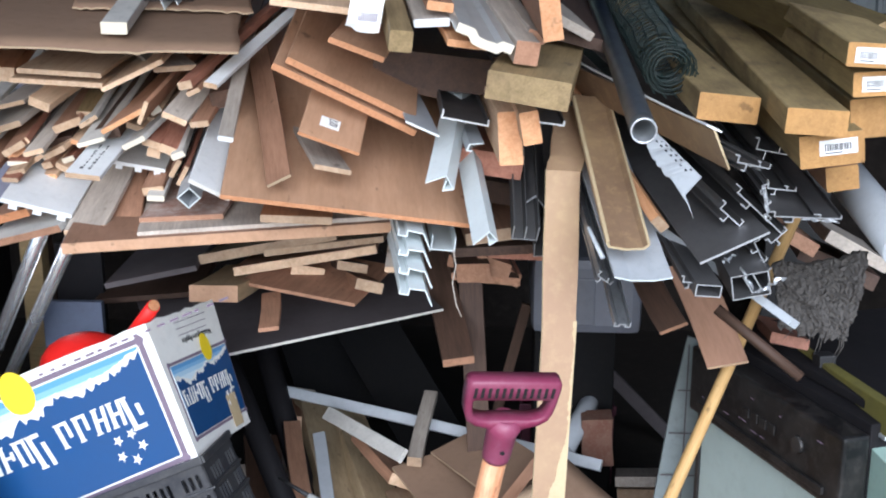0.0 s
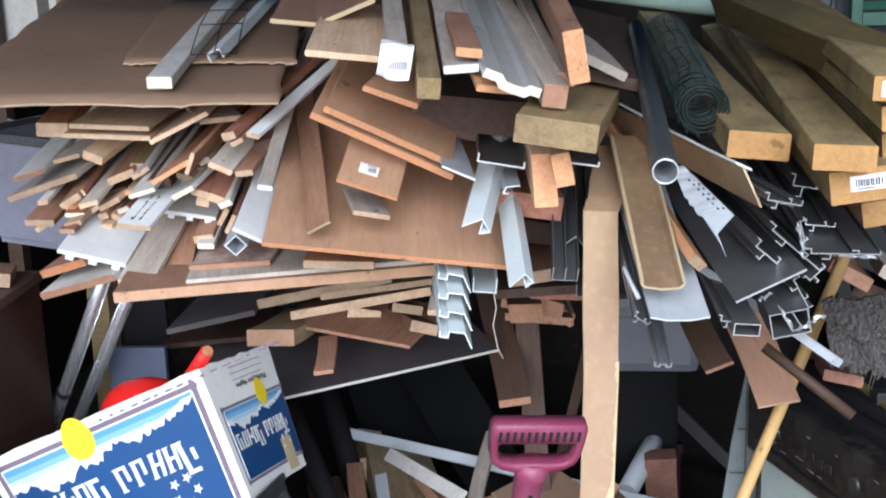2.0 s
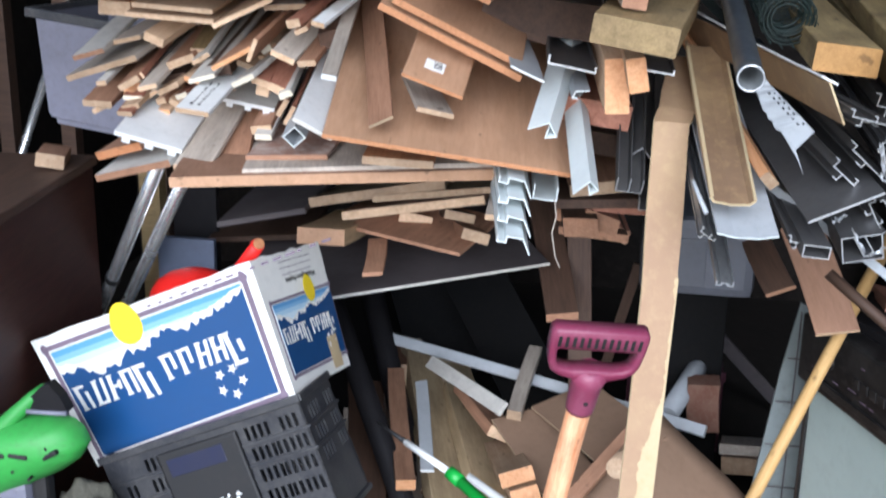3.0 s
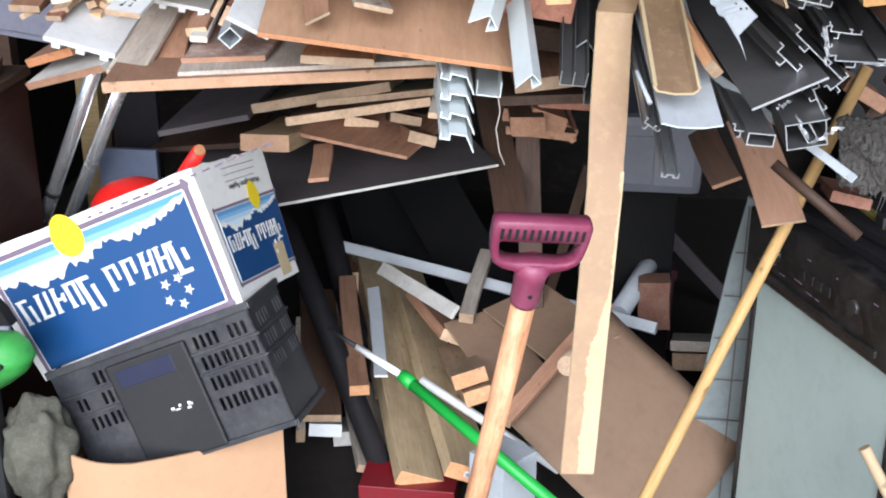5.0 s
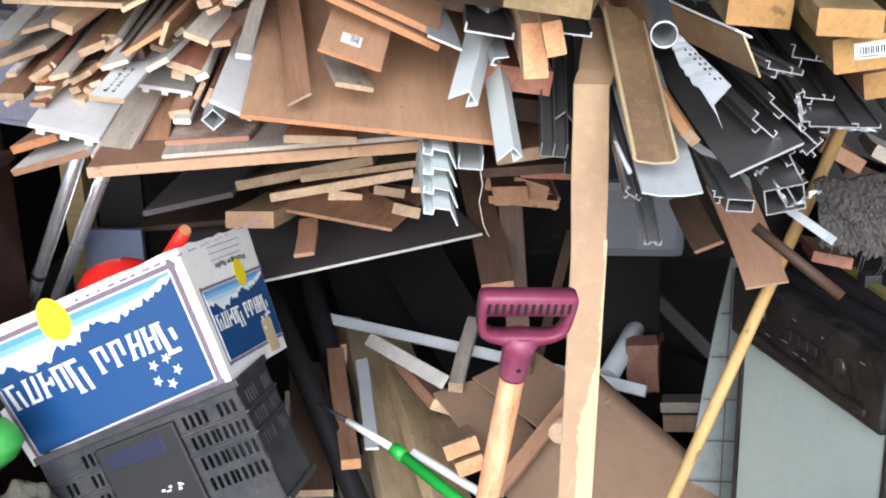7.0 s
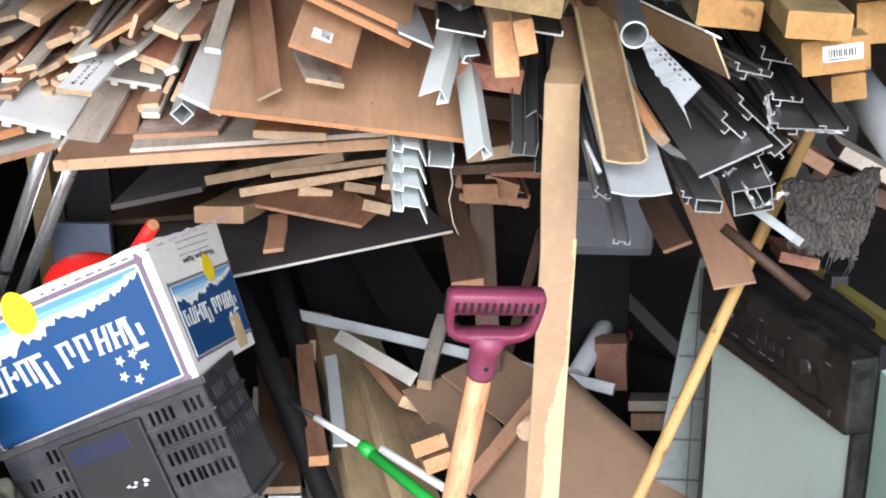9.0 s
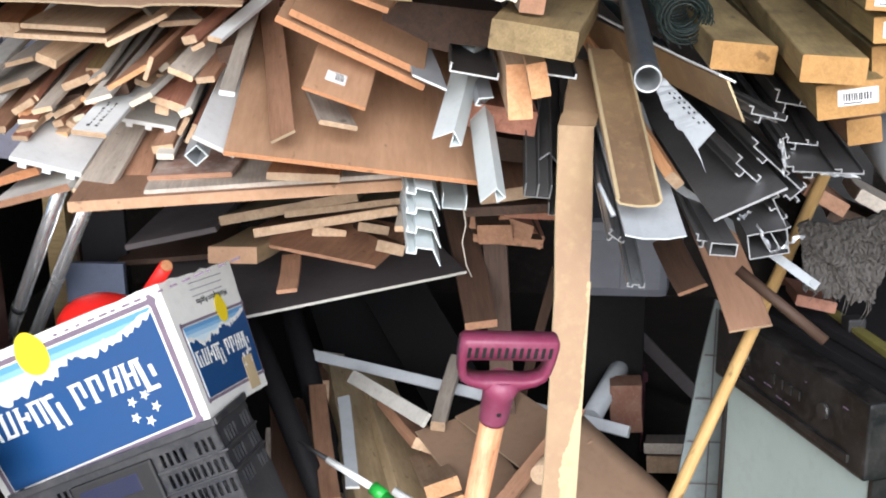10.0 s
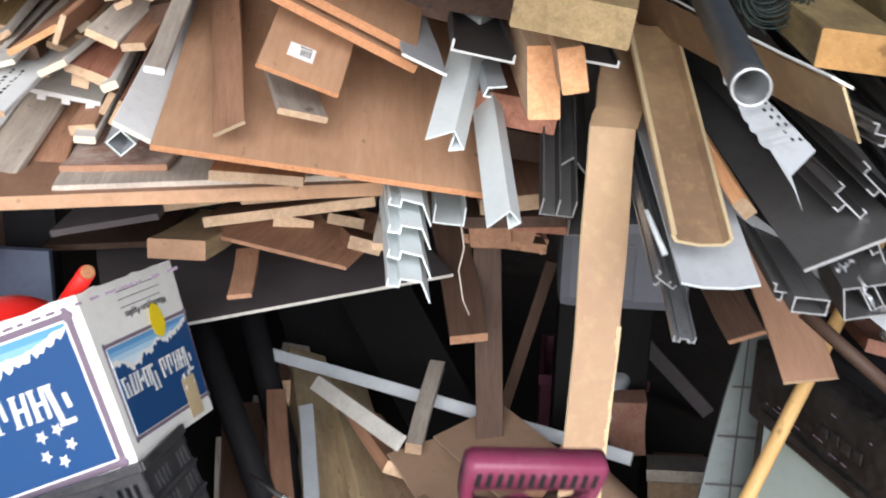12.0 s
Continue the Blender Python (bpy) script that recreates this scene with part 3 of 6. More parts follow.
    flat("printed_fruit", [(cx + rr * 0.76 * math.cos(k / 20 * 6.283) * (1 - 0.12 * math.sin(k / 20 * 6.283)), cy + rr * 1.0 * math.sin(k / 20 * 6.283)) for k in range(20)], "yellow", 0.0038, "yellow printed fruit")
    # the brand mark as plain white strokes, without letters
    s = hh * 0.22
    x = x0 + (x1 - x0) * 0.035
    pitch = (x1 - x0) * 0.93 / 10.9
    for k in range(10):
        tall, wd = (1.36, pitch * 1.08) if k in (4, 9) else (1.0, pitch * 0.92)
        yb = y0 + hh * 0.42 - (tall - 1) * s
        lean = r.uniform(-0.2, 0.2)
        for a0, a1, c0, c1 in ((0.0, 0.26, 0.0, 1.0), (0.58, 0.80, r.choice((0.0, 0.35)), r.choice((0.7, 1.0))), (0.2, 0.7, *r.choice(((0.0, 0.12), (0.88, 1.0), (0.45, 0.57)))), (-0.06, 0.34, 0.0, 0.06), (-0.06, 0.34, 0.94, 1.0)):
            flat("mark_stroke", [(x + wd * (a0 + lean * c0), yb + s * c0 * tall), (x + wd * (a1 + lean * c0), yb + s * c0 * tall), (x + wd * (a1 + lean * c1), yb + s * c1 * tall), (x + wd * (a0 + lean * c1), yb + s * c1 * tall)], "boxwhite", 0.004)
        x += wd + (pitch * 0.55 if k == 4 else pitch * 0.06)
    for k5 in range(5):
        an = k5 * 2 * math.pi / 5 + 0.5
        sx, sy, q = x0 + (x1 - x0) * 0.79 + 0.115 * hh * math.sin(an), y0 + hh * 0.235 + 0.115 * hh * math.cos(an), hh * 0.05
        flat("printed_star", [(sx + q * (1 if k % 2 else 0.42) * math.sin(k * math.pi / 5), sy + q * (1 if k % 2 else 0.42) * math.cos(k * math.pi / 5)) for k in range(10)], "boxwhite", 0.004)


def rack(root, corners, L, D, H):
    """Racks the square carton out of true: every part follows the eight corners."""
    for ob in root.children:
        m = ob.matrix_basis.copy()
        for v in ob.data.vertices:
            p = m @ v.co
            u, d, h = -p.x / L, p.y / D, -p.z / H
            q = Vector((0, 0, 0))
            for (a, b, c), co in corners.items():
                q += co * ((u if a else 1 - u) * (d if b else 1 - d) * (h if c else 1 - h))
            v.co = q
        ob.matrix_basis = Matrix.Identity(4)
        ob.data.update()


def fruit_carton(corner, along_, vert_front, vert_back, deep, L, D, H):
    """A carton resting on its lid: corner is its upper front corner; edges to the far end, down, and back."""
    root = new("fruit_carton")
    root.location = corner
    tagged(root, "white and blue printed apple carton lying upside down, tilted", "carton")
    bm = bmesh.new()
    box(bm, -L, 0, 0, D, -H, 0)
    bmesh.ops.delete(bm, geom=[f for f in bm.faces if all(v.co.z > -0.01 for v in f.verts)], context="FACES_ONLY")
    bmesh.ops.subdivide_edges(bm, edges=bm.edges[:], cuts=11, use_grid_fill=True)
    r = random.Random(9)
    for v in bm.verts:
        v.co += Vector((r.uniform(-1, 1), r.uniform(-1, 1), r.uniform(-1, 1))) * 0.0004
        if v.co.z > -0.003:
            v.co.z += 0.005 * noise.noise(v.co * 30) - 0.001
    bmesh.ops.recalc_face_normals(bm, faces=bm.faces[:])
    bm.normal_update()
    bmesh.ops.solidify(bm, geom=bm.faces[:], thickness=0.004)
    body = part("carton_body", bm, "boxwhite", root, "white corrugated carton")
    front = Matrix.Translation((-L / 2, -0.0005, -H / 2)) @ Matrix.Rotation(radians(90), 4, "X")
    side = Matrix.Translation((0.0005, D / 2, -H / 2)) @ Matrix.Rotation(radians(90), 4, "Z") @ Matrix.Rotation(radians(90), 4, "X")
    printed_panel(root, L, H, front, True)
    printed_panel(root, D, H, side, False)
    for s in (0.018,):
        t = bpy.data.curves.new("carton_text", "FONT")
        t.body, t.size, t.align_x, t.extrude = "Washington Apples", s, "CENTER", 0.0003
        src = new("carton_text", t)
        me = bpy.data.meshes.new_from_object(src)
        bpy.data.objects.remove(src)
        ob = new("carton_text", me)
        ob.parent = root
        me.materials.clear()
        me.materials.append(M["ink"])
        ob.matrix_local = side @ Matrix.Translation((0.03, H * 0.30, 0.001)) @ Matrix.Rotation(math.pi, 4, "Z")
    def bar(x0, x1, y0, y1, z0, z1):
        bm = bmesh.new()
        box(bm, x0, x1, y0, y1, z0, z1)
        part("text_bar", bm, "boxlilac", root)
    for k in range(16):
        x = -L * 0.46 + k * L * 0.05
        bar(x, x + L * r.uniform(0.015, 0.042), -0.0012, -0.0004, -0.019, -0.014)
    for k in range(2):
        bar(0.0004, 0.0012, D * 0.12 + k * 0.03, D * 0.12 + k * 0.03 + 0.02, -H * 0.40, -H * 0.375)
    for k in range(3):
        bar(0.0004, 0.0012, D * 0.35, D * r.uniform(0.75, 0.9), -0.022 - 0.014 * k, -0.0205 - 0.014 * k)
    bm = bmesh.new()
    box(bm, 0.0042, 0.0048, D * 0.70, D * 0.86, -H * 0.97, -H * 0.72)
    part("tape", bm, "cream", root, "yellowed strip of sticky tape")
    corners = {}
    for a in (0, 1):
        for b in (0, 1):
            for c in (0, 1):
                corners[(a, b, c)] = a * Vector(along_) + b * Vector(deep) + c * (Vector(vert_back) if b else Vector(vert_front)) + a * c * Vector((0.0624, -0.0046, 0.0066))
    rack(root, corners, L, D, H)
    return root


def slotted_wall(span, h, groups):
    """An upright moulded wall with rows of narrow slots cut through it, and ribs; x from -span to 0, z from -h to 0."""
    xs = {-span, 0.0}
    holes = []
    rows = [(-0.030 - 0.046 * k, -0.058 - 0.046 * k) for k in range(int((h - 0.02) / 0.046))]
    for x0, n, rs in groups:
        for k in range(n):
            a = x0 + k * 0.0155
            xs |= {a, a + 0.0085}
            holes += [(a, a + 0.0085, rows[q][1], rows[q][0]) for q in rs if q < len(rows)]
    zs = {-h, 0.0} | {v for r_ in rows for v in r_}
    xs, zs = sorted(xs), sorted(zs)
    bm = bmesh.new()
    g = [[bm.verts.new((x, 0, z)) for x in xs] for z in zs]
    for j in range(len(zs) - 1):
        for i in range(len(xs) - 1):
            cx, cz = (xs[i] + xs[i + 1]) / 2, (zs[j] + zs[j + 1]) / 2
            if not any(a < cx < b and c < cz < d for a, b, c, d in holes):
                bm.faces.new((g[j][i], g[j][i + 1], g[j + 1][i + 1], g[j + 1][i]))
    bm.normal_update()
    bmesh.ops.solidify(bm, geom=bm.faces[:], thickness=0.005)
    return bm


def plastic_crate(origin, rot, L, D, H):
    """A black stacking crate with slotted sides and a hand hole, open inside."""
    root = new("plastic_crate")
    root.matrix_world = Matrix.Translation(origin) @ Euler([radians(a) for a in rot]).to_matrix().to_4x4()
    tagged(root, "black slotted plastic crate under the apple carton", "crate")
    t = 0.006
    for nm, a in (("crate_floor", (-L, 0, 0, D, -H, -H + t)), ("crate_wall", (-L, 0, D - t, D, -H + t, 0)), ("crate_wall", (-L, -L + t, t, D - t, -H + t, 0))):
        bm = bmesh.new()
        box(bm, *a)
        part(nm, bm, "black", root)
    part("crate_wall", slotted_wall(L, H, [(-L * 0.12, 3, (0,)), (-L * 0.29, 4, (0, 1, 2, 3)), (-L * 0.17, 5, (1, 2, 3)), (-L * 0.93, 2, (1,)), (-L * 0.80, 4, (0, 1, 2)), (-L * 0.90, 3, (2,))]), "black", root)
    m = Matrix.Rotation(radians(90), 4, "Z") @ Matrix.Translation((D, 0, 0))
    part("crate_wall", slotted_wall(D, H, [(-D * 0.3, 4, (0, 1, 2)), (-D * 0.85, 4, (0, 1, 2))]), "black", root).matrix_local = m
    for mm, span in ((Matrix.Identity(4), L), (m, D)):
        for z0, z1, dp in ((-0.012, 0.004, 0.008), (-0.068, -0.062, 0.006), (-0.114, -0.108, 0.006), (-H, -H + 0.012, 0.008)):
            bm = bmesh.new()
            box(bm, -span - 0.004, 0.004, -dp, 0.0005, z0, z1, 0.002)
            part("rib", bm, "black", root).matrix_local = mm
    bm = bmesh.new()
    box(bm, -L * 0.72, -L * 0.32, -0.012, -0.002, -H * 0.98, -H * 0.10, 0.006)
    plate = part("hand_panel", bm, "rubber", root, "plain black hand panel")
    bm = bmesh.new()
    box(bm, -L * 0.68, -L * 0.40, -0.0135, -0.0115, -H * 0.30, -H * 0.16, 0.001)
    part("hand_hole", bm, "navy", plate)
    r = random.Random(6)
    for k in range(6):
        bm = bmesh.new()
        x, z = -L * 0.46 + r.uniform(-0.02, 0.03), -H * 0.60 + r.uniform(-0.014, 0.014)
        box(bm, x, x + r.uniform(0.003, 0.012), -0.0128, -0.0118, z, z + r.uniform(0.002, 0.006))
        part("label_scrap", bm, "paper", plate, "torn white label remains")
    return root


def open_carton(x, y, h):
    """An open cardboard box, bulged out of square by the crate that stands in its mouth."""
    root = new("cardboard_box")
    root.location = (x, y, 0)
    tagged(root, "light brown cardboard box holding the black crate", "cardboard box")
    def step(p, length, angle):
        return (p[0] + length * math.cos(radians(angle)), p[1] + length * math.sin(radians(angle)))
    near = (0.0, 0.0)
    right, left = step(near, 0.325, 38), step(near, 0.165, 171)
    loop = [left, near, right, step(right, 0.26, 112), step(left, 0.36, 98)]
    for a, b in zip(loop, loop[1:] + loop[:1]):
        n = 8
        bm = bmesh.new()
        d = Vector((b[0] - a[0], b[1] - a[1], 0))
        out_ = Vector((d.y, -d.x, 0)).normalized()
        cols = []
        for i in range(n + 1):
            p = Vector((a[0], a[1], 0)) + d * (i / n) + out_ * 0.010 * math.sin(math.pi * i / n)
            cols.append([bm.verts.new((p.x, p.y, z)) for z in (0.0, h * 0.5, h - 0.006 * math.sin(math.pi * i / n))])
        for p, q in zip(cols, cols[1:]):
            for k in range(2):
                bm.faces.new((p[k], q[k], q[k + 1], p[k + 1]))
        bm.normal_update()
        bmesh.ops.solidify(bm, geom=bm.faces[:], thickness=0.005)
        bmesh.ops.recalc_face_normals(bm, faces=bm.faces[:])
        part("box_side", bm, "cardlight", root)
    return root


def fuel_can(at_, spout):
    """A red plastic can behind the carton; its rounded shoulder and spout show."""
    root = new("fuel_can")
    root.location = at_
    tagged(root, "red plastic fuel can with a stubby spout", "fuel can")
    bm = bmesh.new()
    n, m = 24, 10
    rings = []
    for j in range(m + 1):
        f = j / m
        if f < 0.5:
            rr, z = 0.105, -0.22 + 0.22 * f / 0.5
        else:
            a = (f - 0.5) / 0.5 * math.pi / 2
            rr, z = 0.105 * math.cos(a) + 0.002, 0.075 * math.sin(a)
        rings.append([bm.verts.new((rr * math.cos(6.2832 * k / n), 0.75 * rr * math.sin(6.2832 * k / n), z)) for k in range(n)])
    for a, b in zip(rings, rings[1:]):
        for k in range(n):
            bm.faces.new((a[k], a[(k + 1) % n], b[(k + 1) % n], b[k])).smooth = True
    bm.faces.new(rings[0][::-1]), bm.faces.new(rings[-1])
    part("can_body", bm, "red_p", root)
    s = Vector(spout) - Vector(at_)
    part("spout", rod([Vector((0.07, 0, 0.02)), s * 0.6 + Vector((0.02, 0, 0.0)), s], [0.022, 0.016, 0.014], 14), "red_p", root)
    e = s.normalized()
    part("spout_tip", rod([s, s + e * 0.006], [0.0125, 0.0115], 14), "orange", root, "dusty open spout end")
    return root


def garden_machine(at_):
    """A wide lime green hood bulging forward, with slots, seam, arm and grey window."""
    root = new("garden_machine")
    root.location, root.scale = at_, (1.05, 1.05, 1.05)
    tagged(root, "lime green plastic hood of a garden machine", "garden machine")
    rim = [(-0.26, -0.195), (-0.045, -0.104), (0.017, -0.073), (0.079, -0.038), (0.116, -0.010), (0.130, 0.017), (0.118, 0.045), (0.097, 0.062), (0.053, 0.066), (-0.018, 0.056), (-0.26, 0.005)]
    cx, cz, m = -0.02, -0.012, 9
    bm = bmesh.new()
    def swell(s):
        return -0.055 * (1 - s ** 2.6) ** 0.7
    rings = []
    for j in range(m):
        s = 1 - j / m * 0.97
        ring = []
        for k in range(len(rim) * 3):
            a, b = Vector(rim[k // 3]), Vector(rim[(k // 3 + 1) % len(rim)])
            p = a.lerp(b, (k % 3) / 3)
            ring.append(bm.verts.new((cx + (p.x - cx) * s, swell(s), cz + (p.y - cz) * s + 0.012 * (1 - s))))
        rings.append(ring)
    n = len(rings[0])
    back = [bm.verts.new((v.co.x * 0.97, 0.03, v.co.z * 0.97)) for v in rings[0]]
    for a, b in zip([back] + rings, rings):
        for k in range(n):
            bm.faces.new((a[k], a[(k + 1) % n], b[(k + 1) % n], b[k])).smooth = True
    bm.faces.new(rings[-1])
    bmesh.ops.recalc_face_normals(bm, faces=bm.faces[:])
    part("hood", bm, "lime", root)
    part("arm", rod([(-0.11, -0.03, -0.03), (-0.06, -0.015, 0.012), (-0.03, -0.005, 0.048), (0.021, 0.01, 0.100), (0.045, 0.02, 0.122)], [0.022, 0.020, 0.018, 0.013, 0.009], 12), "lime", root)
    bm = bmesh.new()
    rows = [[bm.verts.new((x, y, z)) for y in (0.0, 0.028)] for x, z in ((0.016, 0.080), (0.098, 0.083), (0.084, 0.112), (0.062, 0.138), (0.044, 0.128), (0.020, 0.104))]
    for k in range(6):
        bm.faces.new((rows[k][0], rows[(k + 1) % 6][0], rows[(k + 1) % 6][1], rows[k][1]))
    bm.faces.new([q[0] for q in rows]), bm.faces.new([q[1] for q in rows][::-1])
    bmesh.ops.recalc_face_normals(bm, faces=bm.faces[:])
    part("window", bm, "darkgrey", root, "smoky grey window over the hood")
    part("window_rim", rod([(0.016, -0.004, 0.079), (0.055, -0.004, 0.080), (0.098, -0.004, 0.082)], 0.0045, 8), "bin", root, "milky grey rim")
    for x0, x1, z, turn, s in ((-0.028, -0.008, 0.006, -4, 0.30), (-0.002, 0.037, 0.008, 4, 0.40), (0.060, 0.094, 0.011, -30, 0.66)):
        bm = bmesh.new()
        box(bm, -(x1 - x0) / 2, (x1 - x0) / 2, -0.004, 0.02, -0.0055, 0.0055, 0.005)
        part("slot", bm, "rubber", root).matrix_local = pose((x0 + x1) / 2, swell(s) - 0.001, z, 0, turn)
    part("seam", rod([(-0.10, -0.046, 0.018), (-0.044, -0.045, 0.026), (0.027, -0.041, 0.037), (0.054, -0.034, 0.042), (0.072, -0.043, 0.021)], 0.0024, 6), "rubber", root)
    for x, z in ((0.004, -0.026), (0.036, -0.038)):
        part("screw", rod([(x, -0.054, z), (x, -0.040, z)], 0.003, 8), "rubber", root)
    foot = -at_[2] / 1.05
    bm = bmesh.new()
    box(bm, -0.15, 0.012, -0.025, 0.028, foot, -0.06, 0.02)
    part("casing", bm, "bin", root, "dusty pale grey casing under the hood")
    bm = bmesh.new()
    box(bm, 0.014, 0.046, -0.01, 0.028, foot, -0.03, 0.01)
    part("base", bm, "rubber", root, "dark body under the hood")
    bm = bmesh.new()
    box(bm, -0.15, 0.11, -0.125, -0.07, foot, -0.272, 0.02)
    part("skirt", bm, "lime", root, "lime green lower skirt")
    return root


def felt_blanket(pts, label):
    """Grey felt hung over the appliances: a lumpy shaggy sheet with a ragged hem and loose threads."""
    a, b, c, d = (Vector(p) for p in pts)
    bm = bmesh.new()
    n = 44
    r = random.Random(11)
    g = []
    for j in range(n + 1):
        row = []
        for i in range(n + 1):
            u, v = i / n, j / n
            p = a.lerp(b, u).lerp(d.lerp(c, u), v)
            k = noise.noise(Vector((u * 4, v * 4, 3.1)))
            shag = 0.006 * noise.noise(Vector((u * 30, v * 30, 1.7))) + 0.002 * r.uniform(-1, 1)
            hem = 0.02 * noise.noise(Vector((u * 9, 0.3, 5.0))) + 0.008 * r.random() if j == n else 0
            row.append(bm.verts.new(p + Vector((0.002 * r.uniform(-1, 1), -0.03 * math.sin(v * 2.6) + 0.02 * k + shag, 0.015 * k - hem + 0.002 * r.uniform(-1, 1)))))
        g.append(row)
    back = [[bm.verts.new(v.co + Vector((0, 0.01, 0))) for v in row] for row in g]
    for j in range(n):
        for i in range(n):
            bm.faces.new((g[j][i], g[j][i + 1], g[j + 1][i + 1], g[j + 1][i]))
            bm.faces.new((back[j][i], back[j + 1][i], back[j + 1][i + 1], back[j][i + 1]))
    for i in range(n):
        bm.faces.new((g[n][i], g[n][i + 1], back[n][i + 1], back[n][i]))
        bm.faces.new((g[0][i + 1], g[0][i], back[0][i], back[0][i + 1]))
        bm.faces.new((g[i][0], g[i + 1][0], back[i + 1][0], back[i][0]))
        bm.faces.new((g[i + 1][n], g[i][n], back[i][n], back[i + 1][n]))
    root = tagged(link_mesh("felt_blanket", bm, "felt"), label, "blanket")
    for k in range(14):
        u = r.uniform(0.05, 0.98)
        p = d.lerp(c, u) + Vector((0, -0.012, 0.004))
        n_ = r.uniform(0.012, 0.05)
        part("thread", rod([p, p + Vector((r.uniform(-0.006, 0.006), 0, -n_ * 0.5)), p + Vector((r.uniform(-0.012, 0.012), 0, -n_))], [0.001, 0.0008, 0.0005], 5), "felt", root)
    return root


def sack(at_, s):
    bm = bmesh.new()
    bmesh.ops.create_icosphere(bm, subdivisions=4, radius=1.0)
    for v in bm.verts:
        k = noise.fractal(v.co * 2.2, 0.8, 2.0, 4)
        v.co *= 1 + 0.22 * k
        v.co = Vector((v.co.x * s[0], v.co.y * s[1], v.co.z * s[2]))
    ob = link_mesh("dusty_sack", bm, "mossy", True)
    ob.location = at_
    return tagged(ob, "lumpy grey dusty sack beside the carton", "sack")


def tub(at_, turn, w, d, h, lean):
    """A plastic storage tub with tapered sides and a dark lid rim."""
    root = new("storage_tub")
    root.matrix_world = pose(*at_, 0, lean, turn)
    tagged(root, "scuffed grey-lilac plastic storage tub with dark rim", "tub")
    bm = bmesh.new()
    lo, hi = 0.86, 1.0
    v = [bm.verts.new((sx * w / 2 * k, sy * d / 2 * k, z)) for z, k in ((0, lo), (h, hi)) for sx, sy in ((-1, -1), (1, -1), (1, 1), (-1, 1))]
    bm.faces.new(v[3::-1])
    for i in range(4):
        bm.faces.new((v[i], v[(i + 1) % 4], v[4 + (i + 1) % 4], v[4 + i]))
    bmesh.ops.bevel(bm, geom=[e for e in bm.edges], offset=0.02, segments=3, affect="EDGES")
    bm.normal_update()
    bmesh.ops.solidify(bm, geom=bm.faces[:], thickness=0.003)
    part("tub_body", bm, "bin", root)
    for a in ((-w / 2 - 0.008, w / 2 + 0.008, -d / 2 - 0.008, -d / 2 + 0.004), (-w / 2 - 0.008, w / 2 + 0.008, d / 2 - 0.004, d / 2 + 0.008), (-w / 2 - 0.008, -w / 2 + 0.004, -d / 2, d / 2), (w / 2 - 0.004, w / 2 + 0.008, -d / 2, d / 2)):
        bm = bmesh.new()
        box(bm, *a, h - 0.016, h + 0.006, 0.003)
        part("rim", bm, "black", root, "dark rim")
    return root


def wire_panel(a, b, c, nu, nv):
    """A bent scrap of welded wire lying on the cardboard."""
    a, b, c = Vector(a), Vector(b), Vector(c)
    root = new("wire_mesh")
    tagged(root, "scrap of thin dark welded wire mesh", "wire mesh")
    for i in range(nu + 1):
        o = (b - a) * (i / nu)
        part("wire", rod([a + o, a + o + (c - a) * 0.5 + Vector((0, 0, 0.012)), c + o], 0.0012, 5), "rubber", root)
    for j in range(nv + 1):
        o = (c - a) * (j / nv)
        k = Vector((0, 0, 0.012 * math.sin(math.pi * j / nv)))
        part("wire", rod([a + o + k, b + o + k], 0.0012, 5), "rubber", root)
    return root


def twine(a, b):
    a, b = Vector(a), Vector(b)
    bm = rod([a, a.lerp(b, 0.3) + Vector((0.004, 0, 0)), a.lerp(b, 0.6) - Vector((0.003, 0, 0)), b + Vector((0.003, 0, 0)), b + Vector((0.012, 0, -0.02))], 0.0011, 6)
    return tagged(link_mesh("twine", bm, "grey"), "loose end of pale hanging twine", "twine")


def telescopic_pole(spike, tip, neck, foot):
    root = new("telescopic_pole")
    tagged(root, "white telescopic pole with a bright green sleeve", "pole")
    spike, tip, neck, foot = (Vector(p) for p in (spike, tip, neck, foot))
    part("spike", rod([spike, tip], [0.003, 0.0065], 10), "rubber", root, "thin dark tip")
    part("inner_pole", rod([tip, neck], 0.0085, 14), "white", root, "white inner pole")
    d = (foot - neck).normalized()
    part("collar", rod([neck - d * 0.006, neck + d * 0.03], 0.0155, 16), "green_p", root)
    part("sleeve", rod([neck + d * 0.03, foot], 0.0135, 16), "green_p", root, "bright green sleeve")
    return root


def chrome_pole(a, b, r, clip=None):
    a, b = Vector(a), Vector(b)
    root = new("chrome_pole")
    tagged(root, "shiny chrome clothes-rail pole leaning against the pile", "pole", "chrome poles")
    part("tube", rod([a, a.lerp(b, 0.5), b], r, 18), "chrome", root)
    if clip is not None:
        p, d = a.lerp(b, clip), (b - a).normalized()
        part("clip", rod([p, p + d * 0.016], r + 0.003, 16), "rubber", root, "black plastic clip")
        p = a.lerp(b, clip + 0.3)
        part("clip", rod([p, p + d * 0.012], r + 0.003, 16), "rubber", root, "black plastic clip")
    return root


